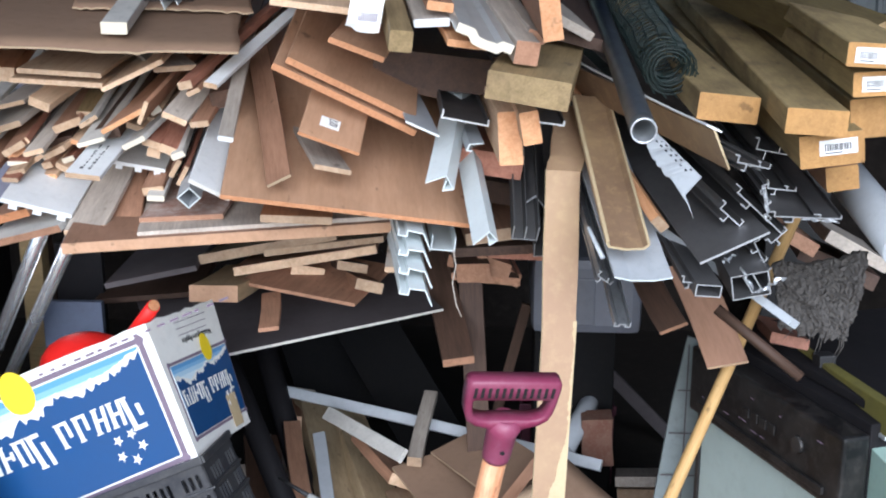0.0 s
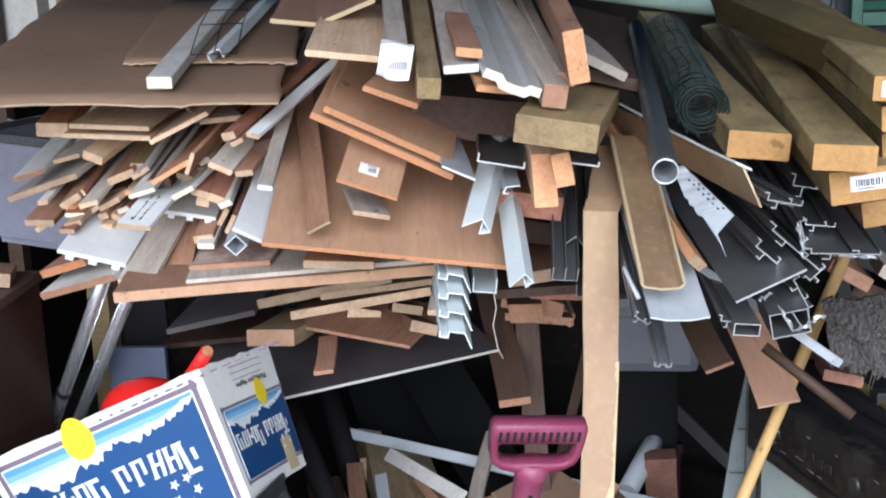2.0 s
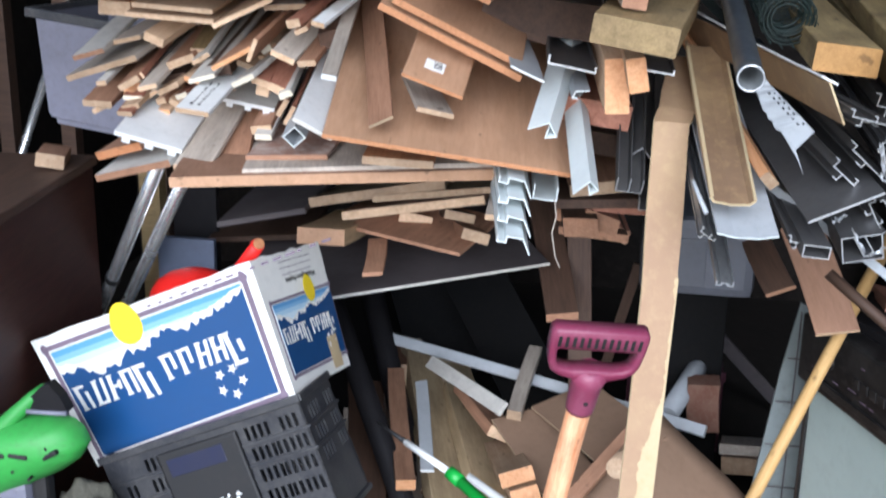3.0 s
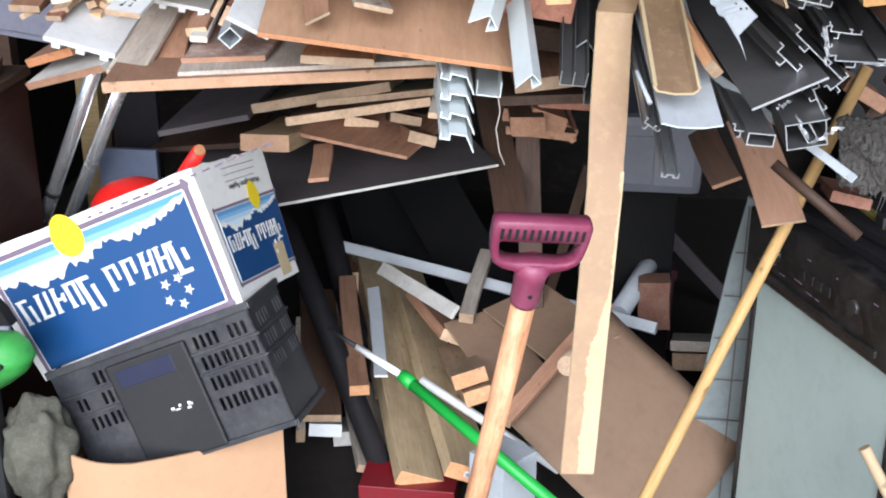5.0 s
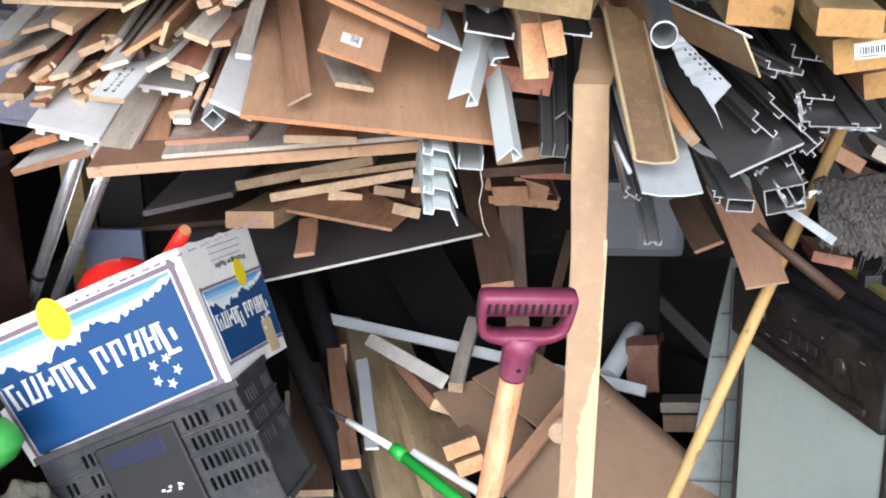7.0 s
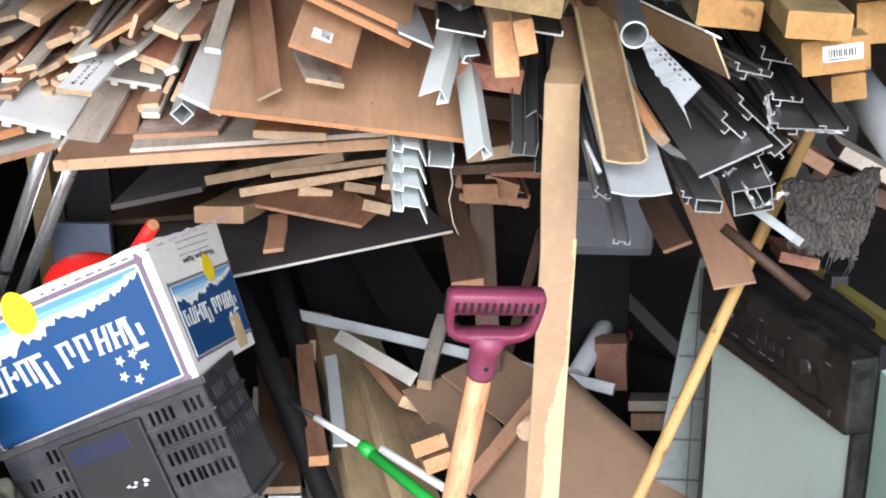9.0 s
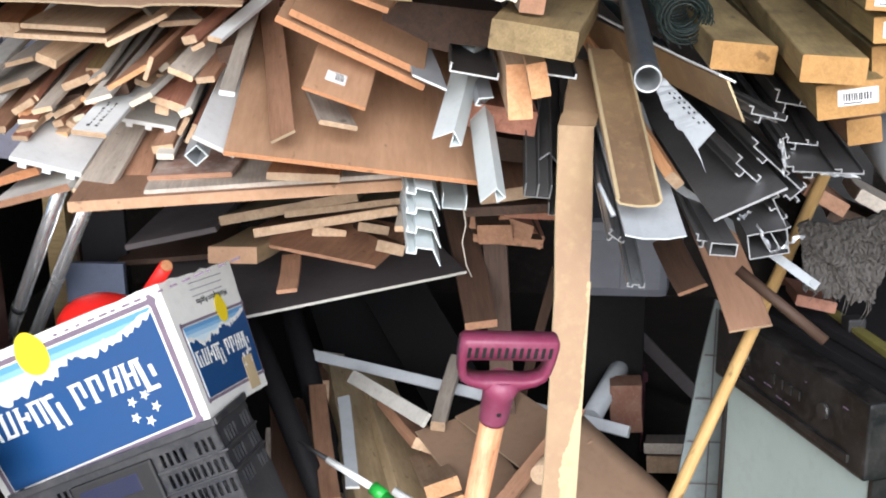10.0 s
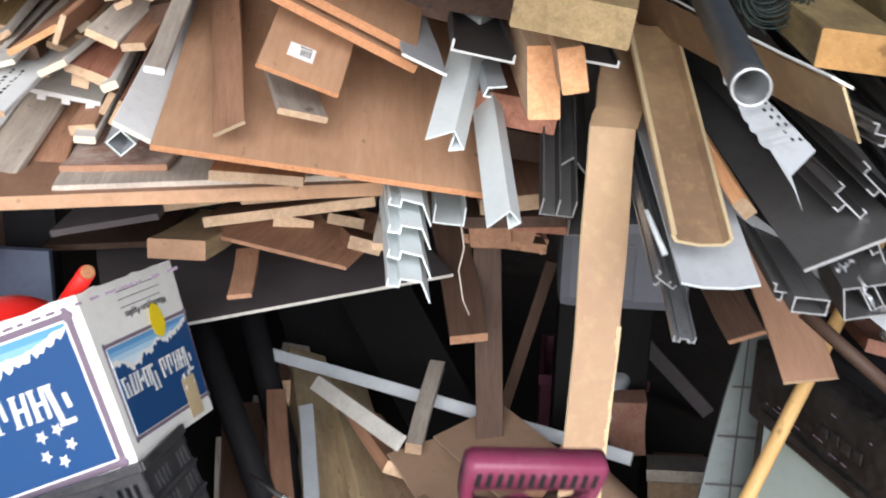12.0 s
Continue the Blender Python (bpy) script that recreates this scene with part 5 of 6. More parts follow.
board("batten", (-0.507, 2.184, 1.341), (-0.560, 2.840, 1.512), 25.7, 0.033, 0.0165, "red", "reddish square timber offcut", "wood strip")
board("lath", (-0.542, 2.205, 1.332), (-0.572, 2.698, 1.460), 14.2, 0.025, 0.0189, "white", "white block end between mouldings", "wood strip")
board("wood_strip", (-0.500, 2.194, 1.304), (-0.559, 2.850, 1.474), -58.8, 0.041, 0.0094, "brown", "brown strip standing on edge", "wood strip")
board("batten", (-0.483, 2.184, 1.292), (-0.552, 2.838, 1.463), -61.0, 0.043, 0.0083, "red", "reddish strip standing on edge", "wood strip")
board("lath", (-0.487, 2.173, 1.333), (-0.548, 2.663, 1.461), -22.2, 0.026, 0.0130, "offwhite", "small off-white painted batten", "wood strip", end="foam")
board("wood_strip", (-0.561, 2.247, 1.250), (-0.615, 2.738, 1.378), -6.1, 0.041, 0.0166, "brown", "brown offcut beside the square tube", "wood strip")
board("batten", (-0.550, 2.226, 1.240), (-0.604, 2.717, 1.367), 2.5, 0.033, 0.0121, "offwhite", "pale offcut under the brown one", "wood strip", end="foam")
board("wood_board", (-0.665, 2.152, 1.194), (-0.747, 3.218, 1.472), -8.8, 0.081, 0.0104, "grey", "weathered grey flat board with pale end")
board("wood_strip", (-0.602, 2.184, 1.192), (-0.826, 3.229, 1.469), -5.0, 0.063, 0.0096, "brown", "thin brown board lying in the pile", "wood strip")
board("wood_board", (-0.851, 2.226, 1.196), (-0.670, 2.859, 1.367), -17.3, 0.128, 0.0167, "brown", "short brown board with an orange end", end="orange")
board("wood_board", (-0.814, 2.205, 1.163), (-0.673, 3.099, 1.396), -16.2, 0.188, 0.0147, "offwhite", "flat board with worn white paint", end="brown")
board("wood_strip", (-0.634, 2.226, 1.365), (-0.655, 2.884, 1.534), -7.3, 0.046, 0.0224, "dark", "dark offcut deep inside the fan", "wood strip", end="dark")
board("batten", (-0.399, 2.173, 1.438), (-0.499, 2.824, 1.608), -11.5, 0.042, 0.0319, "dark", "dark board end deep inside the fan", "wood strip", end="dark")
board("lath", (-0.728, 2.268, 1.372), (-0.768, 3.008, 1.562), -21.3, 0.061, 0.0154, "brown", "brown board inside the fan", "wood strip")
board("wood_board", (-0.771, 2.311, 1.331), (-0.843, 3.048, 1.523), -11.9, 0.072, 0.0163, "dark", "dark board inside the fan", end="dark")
board("fibreboard_offcut", (-0.661, 2.078, 1.493), (-0.668, 2.525, 1.537), 3.3, 0.149, 0.0087, "pine", "thin fibreboard offcut with pale edge", "fibreboard")
board("fibreboard_offcut", (-0.672, 2.088, 1.475), (-0.680, 2.536, 1.519), 3.2, 0.165, 0.0088, "pine", "thin fibreboard offcut below another", "fibreboard")
board("fibreboard_offcut", (-0.535, 2.088, 1.488), (-0.560, 2.436, 1.522), -25.0, 0.122, 0.0084, "pine", "thin slanted fibreboard offcut", "fibreboard")
board("wood_board", (-0.789, 2.120, 1.486), (-0.907, 2.603, 1.535), 3.7, 0.057, 0.0259, "orange", "orange board end under the cardboard")
board("lath", (-0.472, 2.141, 1.496), (-0.768, 2.660, 1.554), -1.1, 0.079, 0.0098, "grey", "thin grey slat under the cardboard")
board("lath", (-0.830, 2.249, 1.281), (-0.840, 2.824, 1.430), -6.9, 0.033, 0.0111, "pine", "thin pale pine lath in the fan", "wood strip", end="pine", skew=-0.29)
board("lath", (-0.498, 2.251, 1.390), (-0.417, 3.069, 1.603), 23.1, 0.038, 0.0130, "pine", "thin pale pine lath in the fan", "wood strip", end="pine", skew=-0.28)
board("lath", (-0.789, 2.325, 1.306), (-0.844, 2.814, 1.433), -30.5, 0.040, 0.0125, "grey", "thin weathered grey lath in the fan", "wood strip", end="foam", skew=0.03)
board("lath", (-0.761, 2.276, 1.317), (-0.650, 3.063, 1.523), -23.6, 0.045, 0.0114, "pine", "thin pale pine lath in the fan", "wood strip", end="pine", skew=-0.23)
board("lath", (-0.690, 2.241, 1.303), (-0.651, 2.848, 1.459), 20.5, 0.027, 0.0121, "brown", "thin brown lath in the fan", "wood strip", end="pine", skew=-0.07)
board("lath", (-0.880, 2.233, 1.329), (-0.918, 3.096, 1.552), -2.9, 0.019, 0.0100, "offwhite", "thin lath with chipped off-white paint", "wood strip", end="pine", skew=-0.19)
board("lath", (-0.844, 2.289, 1.310), (-0.842, 3.075, 1.511), -30.7, 0.033, 0.0122, "grey", "thin weathered grey lath in the fan", "wood strip", end="fresh", skew=-0.20)
board("lath", (-0.926, 2.331, 1.269), (-0.913, 2.960, 1.432), 16.3, 0.030, 0.0126, "brown", "thin brown lath in the fan", "wood strip", end="foam", skew=0.26)
board("lath", (-0.819, 2.308, 1.293), (-0.857, 2.903, 1.447), -32.1, 0.046, 0.0093, "offwhite", "thin lath with chipped off-white paint", "wood strip", end="pine", skew=-0.15)
board("lath", (-0.753, 2.305, 1.278), (-0.709, 3.070, 1.477), 21.0, 0.045, 0.0127, "pine", "thin pale pine lath in the fan", "wood strip", end="pine", skew=0.27)
board("lath", (-0.525, 2.290, 1.387), (-0.497, 2.980, 1.566), 14.0, 0.041, 0.0103, "pine", "thin pale pine lath in the fan", "wood strip", end="fresh", skew=-0.22)
board("lath", (-0.579, 2.228, 1.375), (-0.560, 2.812, 1.526), 14.2, 0.042, 0.0118, "pine", "thin pale pine lath in the fan", "wood strip", end="pine", skew=0.15)
board("lath", (-0.543, 2.236, 1.407), (-0.560, 2.974, 1.598), -27.5, 0.022, 0.0120, "pine", "thin pale pine lath in the fan", "wood strip", end="foam", skew=-0.12)
board("lath", (-0.493, 2.245, 1.395), (-0.365, 2.952, 1.580), 5.7, 0.036, 0.0124, "brown", "thin brown lath in the fan", "wood strip", end="pine", skew=0.17)
board("lath", (-0.917, 2.286, 1.280), (-0.867, 3.058, 1.478), 21.1, 0.029, 0.0134, "grey", "thin weathered grey lath in the fan", "wood strip", end="foam", skew=-0.07)
board("lath", (-0.794, 2.311, 1.264), (-0.797, 3.025, 1.450), -5.2, 0.044, 0.0088, "pine", "thin pale pine lath in the fan", "wood strip", end="fresh", skew=0.28)
board("lath", (-0.793, 2.312, 1.285), (-0.735, 2.835, 1.421), -18.1, 0.024, 0.0136, "brown", "thin brown lath in the fan", "wood strip", end="pine", skew=0.09)
board("lath", (-0.657, 2.326, 1.307), (-0.622, 3.149, 1.521), -9.7, 0.035, 0.0112, "offwhite", "thin lath with chipped off-white paint", "wood strip", end="pine", skew=-0.16)
board("lath", (-0.899, 2.288, 1.287), (-0.927, 2.899, 1.446), 11.6, 0.026, 0.0114, "brown", "thin brown lath in the fan", "wood strip", end="foam", skew=0.08)
board("lath", (-0.490, 2.266, 1.424), (-0.401, 2.984, 1.612), -10.5, 0.024, 0.0111, "offwhite", "thin lath with chipped off-white paint", "wood strip", end="fresh", skew=-0.15)
board("lath", (-0.529, 2.328, 1.382), (-0.372, 2.944, 1.547), -17.8, 0.050, 0.0095, "red", "thin reddish lath in the fan", "wood strip", end="foam", skew=-0.25)
board("lath", (-0.836, 2.275, 1.295), (-0.921, 2.883, 1.454), 6.5, 0.038, 0.0099, "red", "thin reddish lath in the fan", "wood strip", end="foam", skew=-0.14)
board("lath", (-0.514, 2.329, 1.392), (-0.417, 3.084, 1.589), -22.0, 0.050, 0.0115, "pine", "thin pale pine lath in the fan", "wood strip", end="foam", skew=0.26)
board("lath", (-0.715, 2.297, 1.332), (-0.650, 2.913, 1.492), 21.3, 0.037, 0.0105, "pine", "thin pale pine lath in the fan", "wood strip", end="fresh", skew=-0.29)
board("lath", (-0.680, 2.251, 1.382), (-0.734, 2.909, 1.552), -29.9, 0.040, 0.0092, "offwhite", "thin lath with chipped off-white paint", "wood strip", end="pine", skew=-0.08)
board("lath", (-0.835, 2.231, 1.271), (-0.881, 3.024, 1.477), -4.3, 0.034, 0.0096, "red", "thin reddish lath in the fan", "wood strip", end="pine", skew=0.23)
board("lath", (-0.928, 2.314, 1.263), (-0.919, 3.002, 1.441), -26.4, 0.037, 0.0107, "grey", "thin weathered grey lath in the fan", "wood strip", end="pine", skew=-0.02)
board("lath", (-0.556, 2.257, 1.384), (-0.464, 2.805, 1.528), 9.6, 0.023, 0.0122, "pine", "thin pale pine lath in the fan", "wood strip", end="pine", skew=0.11)
board("lath", (-0.834, 2.288, 1.320), (-0.893, 2.859, 1.469), -12.9, 0.024, 0.0083, "offwhite", "thin lath with chipped off-white paint", "wood strip", end="fresh", skew=0.02)
board("lath", (-0.749, 2.314, 1.297), (-0.721, 3.041, 1.484), -16.2, 0.023, 0.0111, "red", "thin reddish lath in the fan", "wood strip", end="foam", skew=-0.29)
slots(section("siding_channel", (0.013, 1.929, 1.337), (0.039, 2.593, 1.557), -0.9, ribbon([(0.046/2, 0), (-0.046*0.26, 0.026*0.5), (-0.046*0.48, -0.026*0.45), (-0.046*0.1, -0.026*0.55), (-0.046*0.24, 0.026*0.15)], 0.002), "vinyl", "white slotted vinyl siding channel", "siding channel", end="vinyl"), 8)
section("siding_channel", (0.089, 1.866, 1.261), (-0.036, 2.711, 1.543), 1.5, ribbon([(0.040*0.45, -0.028*0.4), (-0.040*0.16, 0.028*0.48), (-0.040*0.5, -0.028*0.1), (-0.040*0.2, -0.028*0.4), (-0.040*0.12, 0.028*0.1)], 0.002), "vinyl", "white vinyl siding channel hanging over the sheet", "siding channel", end="vinyl")
section("siding_channel", (0.068, 1.993, 1.391), (-0.002, 2.588, 1.421), -4.2, ribbon([(-0.029/2, 0), (0.029*0.3, 0), (0.029*0.5, -0.020*0.5), (0.029*0.2, -0.020*0.6)], 0.002), "greyvinyl", "grey vinyl channel with a hooked lip", "siding channel", end="vinyl")
section("siding_channel", (0.011, 2.078, 1.199), (-0.058, 2.673, 1.228), 6.1, ribbon([(-0.041/2, 0.026/2), (-0.041/2, -0.026/2), (0.041/2, -0.026/2), (0.041/2, 0.026/2)], 0.002), "vinyl", "white vinyl channel under the plywood", "siding channel", end="vinyl")
section("metal_channel", (0.052, 1.993, 1.435), (-0.030, 2.788, 1.474), 10.8, ribbon([(-0.077/2, 0.014*0.2), (-0.077/2, -0.014/2), (0.077/2, -0.014/2), (0.077/2, 0.014/2)], 0.003), "bronze", "dark bronze metal channel lying flat", "metal profile")
section("metal_channel", (0.187, 1.961, 1.437), (0.153, 2.759, 1.477), 8.4, ribbon([(-0.052/2, 0.011*0.2), (-0.052/2, -0.011/2), (0.052/2, -0.011/2), (0.052/2, 0.011/2)], 0.003), "bronze", "dark metal channel behind the studs", "metal profile")
board("stud_offcut", (0.126, 1.931, 1.411), (0.037, 2.821, 1.456), 87.7, 0.081, 0.0380, "pine", "two-by-four offcut on edge with a bright end", end="fresh", skew=0.35)
board("stud_offcut", (0.157, 1.855, 1.439), (0.105, 2.452, 1.468), 79.5, 0.052, 0.0295, "pine", "small stud offcut with a bright end", end="fresh")
board("treated_block", (0.150, 1.760, 1.508), (0.190, 2.177, 1.529), 8.6, 0.122, 0.0416, "treated", "thick treated timber block with a sawn end", end="treated")
board("wood_board", (0.091, 2.120, 1.334), (-0.016, 3.113, 1.383), 9.0, 0.116, 0.0432, "red", "reddish board behind the channels", end="red")
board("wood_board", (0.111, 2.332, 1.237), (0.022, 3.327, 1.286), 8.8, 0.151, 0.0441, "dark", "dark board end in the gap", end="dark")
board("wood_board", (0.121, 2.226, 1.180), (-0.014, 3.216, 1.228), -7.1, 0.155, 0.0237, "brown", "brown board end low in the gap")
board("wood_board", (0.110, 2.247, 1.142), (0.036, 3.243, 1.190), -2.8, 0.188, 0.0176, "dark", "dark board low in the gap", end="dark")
board("wood_board", (0.146, 2.268, 1.127), (0.061, 3.264, 1.174), 3.6, 0.116, 0.0155, "red", "reddish board low in the gap", end="red")
board("broken_board", (0.044, 2.723, 0.961), (-0.016, 3.121, 0.981), -7.0, 0.078, 0.0466, "dark", "broken reddish-brown board stub", "board", end="brown", skew=0.4)
board("broken_board", (0.090, 2.747, 0.969), (0.038, 3.146, 0.989), 13.6, 0.079, 0.0407, "red", "broken reddish-brown board stub", "board", end="brown", skew=0.4)
board("broken_board", (0.072, 2.772, 0.933), (0.017, 3.171, 0.951), -0.8, 0.159, 0.0196, "dark", "broken reddish-brown board stub", "board", end="brown", skew=0.4)
board("broken_board", (0.121, 2.797, 0.936), (0.073, 3.196, 0.954), 21.8, 0.068, 0.0330, "red", "broken reddish-brown board stub", "board", end="brown", skew=0.4)
board("broken_board", (0.013, 2.821, 0.956), (-0.050, 3.218, 0.975), 9.9, 0.068, 0.0309, "dark", "broken reddish-brown board stub", "board", end="brown", skew=0.4)
section("metal_track", (0.155, 2.029, 1.231), (0.127, 2.566, 1.580), 5.9, trackshape(0.045, 0.033), "bronze", "dark metal track hanging out of the pile", "metal profile")
section("metal_track", (0.172, 2.099, 1.271), (0.149, 2.632, 1.546), 0.0, ribbon([(-0.036/2, -0.027/2), (0, 0.027/2), (0.036/2, -0.027*0.1)], 0.003), "bronze", "dark metal angle hanging out of the pile", "metal profile")
section("metal_track", (0.184, 2.109, 1.181), (0.161, 2.603, 1.522), -0.1, ribbon([(-0.023/2, 0.033/2), (-0.023/2, -0.033/2), (0.023/2, -0.033/2), (0.023/2, 0.033/2)], 0.002), "bronze", "slim dark channel hanging out of the pile", "metal profile")
pipe((0.292, 1.537, 1.486), (0.294, 2.067, 1.549), 0.0168)
siding = section("siding_strip", (0.305, 1.802, 1.267), (0.264, 2.178, 1.450), 4.9, ribbon([(-0.066/2, 0.014*0.6), (-0.066*0.4, 0), (0, -0.014*0.25), (0.066*0.4, 0), (0.066/2, 0.014*0.6)], 0.004), "brownpaint", "brown siding strip with dirty cream edges hanging down", "siding", end="cream")
for y0, y1 in ((0.0285, 0.0345), (-0.0345, -0.0300)):
    bm = bmesh.new()
    box(bm, 0.001, 0.40, y0, y1, 0.0065, 0.0108, 0.001)
    part("worn_edge", bm, "cream", siding, "dirty cream edge with worn paint")
board("wood_strip", (0.364, 1.887, 1.284), (0.193, 2.413, 1.515), 44.8, 0.034, 0.0168, "fresh", "splintered pine stick between metal profiles")
section("siding_scrap", (0.333, 1.807, 1.219), (0.285, 2.179, 1.360), 6.2, ribbon([(-0.094/2, 0), (-0.094*0.2, -0.010*0.6), (0.094*0.2, -0.010*0.6), (0.094/2, 0)], 0.003), "greyvinyl", "pale ribbed siding offcut with a rounded end", "siding", end="vinyl", skew=-0.1)
wire_roll((0.369, 1.876, 1.523), (0.337, 2.669, 1.650), 0.040)
board("frame_profile", (0.423, 1.717, 1.432), (0.230, 2.284, 1.476), 62.9, 0.065, 0.0030, "brownpaint", "brown painted door-frame profile with white lip", "metal profile", end="cream", cut=0.012)
board("frame_lip", (0.410, 1.717, 1.463), (0.224, 2.285, 1.514), 24.9, 0.028, 0.0030, "white", "white lip strip along the brown frame profile", "metal profile", end="white")
section("metal_profile", (0.460, 1.696, 1.415), (0.228, 2.459, 1.479), 13.3, ribbed(0.059, 0.016), "bronze", "dark frame profile with a bright broken end", "metal profile")
perforated_strip((0.383, 1.760, 1.380), (0.323, 1.844, 1.434), -38.2, 0.037)
section("metal_profile", (0.493, 1.791, 1.329), (0.271, 2.959, 1.494), 41.2, ribbed(0.115, 0.014), "bronze", "dark anodised window profile with a bright sawn end", "metal profile")
section("metal_profile", (0.462, 1.813, 1.310), (0.215, 2.975, 1.475), 40.6, ribbed(0.074, 0.019), "bronze", "dark anodised window profile with a bright sawn end", "metal profile")
section("metal_profile", (0.559, 1.781, 1.322), (0.539, 2.771, 1.460), 1.7, ribbed(0.110, 0.013), "bronze", "dark anodised window profile with a bright sawn end", "metal profile")
section("metal_profile", (0.507, 1.802, 1.348), (0.442, 2.790, 1.485), 74.4, ribbed(0.052, 0.011), "bronze", "dark anodised window profile with a bright sawn end", "metal profile")
section("metal_profile", (0.528, 1.887, 1.401), (0.457, 2.875, 1.539), 10.4, ribbed(0.060, 0.028), "bronze", "dark anodised window profile with a bright sawn end", "metal profile")
section("metal_profile", (0.541, 1.866, 1.346), (0.526, 2.856, 1.483), 5.9, ribbed(0.050, 0.015), "bronze", "dark anodised window profile with a bright sawn end", "metal profile")
section("metal_profile", (0.530, 1.802, 1.286), (0.374, 2.680, 1.410), -43.8, ribbed(0.035, 0.017), "bronze", "dark anodised window profile with a bright sawn end", "metal profile")
section("metal_profile", (0.409, 1.823, 1.207), (0.320, 2.810, 1.344), 6.9, ribbed(0.039, 0.016), "bronze", "dark anodised window profile with a bright sawn end", "metal profile")
section("metal_profile", (0.515, 1.855, 1.245), (0.371, 2.735, 1.369), 60.6, ribbed(0.063, 0.016), "bronze", "dark anodised window profile with a bright sawn end", "metal profile")
board("metal_sheet", (0.459, 1.765, 1.279), (0.341, 2.546, 1.404), -25.5, 0.111, 0.0036, "bronze", "dark flat metal sheet with a bright cut edge", "metal sheet", end="cutmetal", bow=0.003)
section("box_profile", (0.431, 1.802, 1.201), (0.326, 2.787, 1.338), 5.0, hollow(0.040, 0.020, 0.0017), "bronze", "hollow dark metal box profile with bright end", "metal profile")
section("box_profile", (0.494, 1.802, 1.211), (0.425, 2.691, 1.334), -10.9, hollow(0.058, 0.040, 0.0017), "bronze", "hollow metal box profile crushed at the end", "metal profile")
section("box_profile", (0.498, 1.813, 1.213), (0.439, 2.503, 1.310), 57.5, hollow(0.037, 0.016, 0.0017), "alu", "bright aluminium section inside the box profile", "metal profile")
section("metal_channel", (0.568, 1.823, 1.145), (0.306, 2.090, 1.287), 28.7, ribbon([(-0.034/2, 0.012/2), (-0.034/2, -0.012/2), (0.034/2, -0.012/2), (0.034/2, 0.012/2)], 0.002), "greyvinyl", "pale channel sticking out below the profiles", "metal profile", end="vinyl")
section("metal_channel", (0.313, 1.902, 1.108), (0.273, 2.401, 1.284), 5.3, ribbon([(-0.026/2, 0.015*0.6), (-0.026/2, 0), (-0.026*0.2, 0), (-0.026*0.2, 0.015*0.3), (0.026*0.2, 0.015*0.3), (0.026*0.2, 0), (0.026/2, 0), (0.026/2, 0.015*0.6)], 0.002), "alu", "plain grey aluminium track hanging down", "metal profile")
section("metal_channel", (0.274, 1.844, 1.204), (0.231, 2.326, 1.333), 37.8, ribbed(0.032, 0.014), "alu", "small T-shaped aluminium profile hanging down", "metal profile")
stick("torn_vinyl_strip", (0.249, 1.855, 1.285), (0.271, 1.823, 1.244), 0.0035, "greyvinyl", "torn white vinyl sliver hanging down", "strip", 0.004, 6)
stick("downspout", (0.735, 1.855, 1.257), (0.718, 2.226, 1.329), 0.034, "greyvinyl", "pale grey plastic downspout pipe end", "pipe", None, 20)
metal_scrap((0.456, 1.738, 1.409), -14.0, 0.0540, 0.0060, 0)
metal_scrap((0.500, 1.776, 1.344), -80.0, 0.0594, 0.0080, 1)
metal_scrap((0.522, 1.791, 1.217), 35.0, 0.0450, 0.0110, 2)
metal_scrap((0.574, 1.754, 1.325), -4.0, 0.0540, 0.0050, 3)
metal_scrap((0.451, 1.765, 1.264), 30.0, 0.0198, 0.0090, 4)
metal_scrap((0.484, 1.791, 1.226), -60.0, 0.0450, 0.0070, 5)
board("treated_joist", (0.436, 1.760, 1.485), (0.384, 3.755, 1.605), 5.4, 0.087, 0.0393, "joistwood", "treated joist with a fresh sawn end", end="endgrain")
board("treated_joist", (0.523, 1.611, 1.488), (0.602, 3.606, 1.608), 2.9, 0.079, 0.0342, "joistwood", "long treated joist lying on top of the stack", end="endgrain")
sticker(board("treated_joist", (0.557, 1.654, 1.445), (0.567, 3.650, 1.565), -7.6, 0.085, 0.0450, "joistwood", "treated joist with a price label on its end", end="endgrain"), -0.0008, -0.008, 0.004, 0.05, 0.021, 11, 0, 'end')
board("treated_joist", (0.604, 1.760, 1.386), (0.611, 2.259, 1.415), -9.1, 0.046, 0.0363, "brown", "short timber stub low in the stack", end="endgrain")
sticker(board("treated_joist", (0.596, 1.611, 1.574), (0.718, 3.604, 1.693), 2.4, 0.084, 0.0313, "joistwood", "treated joist in the stack with a weathered top", end="endgrain"), -0.0008, 0.012, 0.0, 0.04, 0.020, 9, 0, 'end')
sticker(board("treated_joist", (0.617, 1.643, 1.536), (0.679, 3.638, 1.655), -3.8, 0.086, 0.0327, "joistwood", "treated joist in the stack with a weathered top", end="endgrain"), -0.0008, 0.012, 0.0, 0.04, 0.020, 9, 0, 'end')
board("treated_joist", (0.645, 1.696, 1.486), (0.705, 3.692, 1.605), -6.1, 0.111, 0.0548, "joistwood", "treated joist in the stack with a weathered top", end="endgrain")
flat_cardboard("cardboard_sheet", (-0.622, 1.972, 1.544), (-0.867, 3.133, 1.722), 2.0, 0.594, 0.0035, "card", "large flattened brown cardboard sheet with torn edge", "cardboard")
flat_cardboard("cardboard_sheet", (-0.528, 2.268, 1.592), (-0.681, 2.994, 1.703), 2.0, 0.330, 0.0030, "card", "second flattened cardboard sheet lying on another", "cardboard")
board("fibreboard_offcut", (-0.347, 2.247, 1.663), (-0.397, 2.540, 1.707), 6.9, 0.097, 0.0087, "hardboard", "dark curled board with a pale edge", "fibreboard", end="cream")
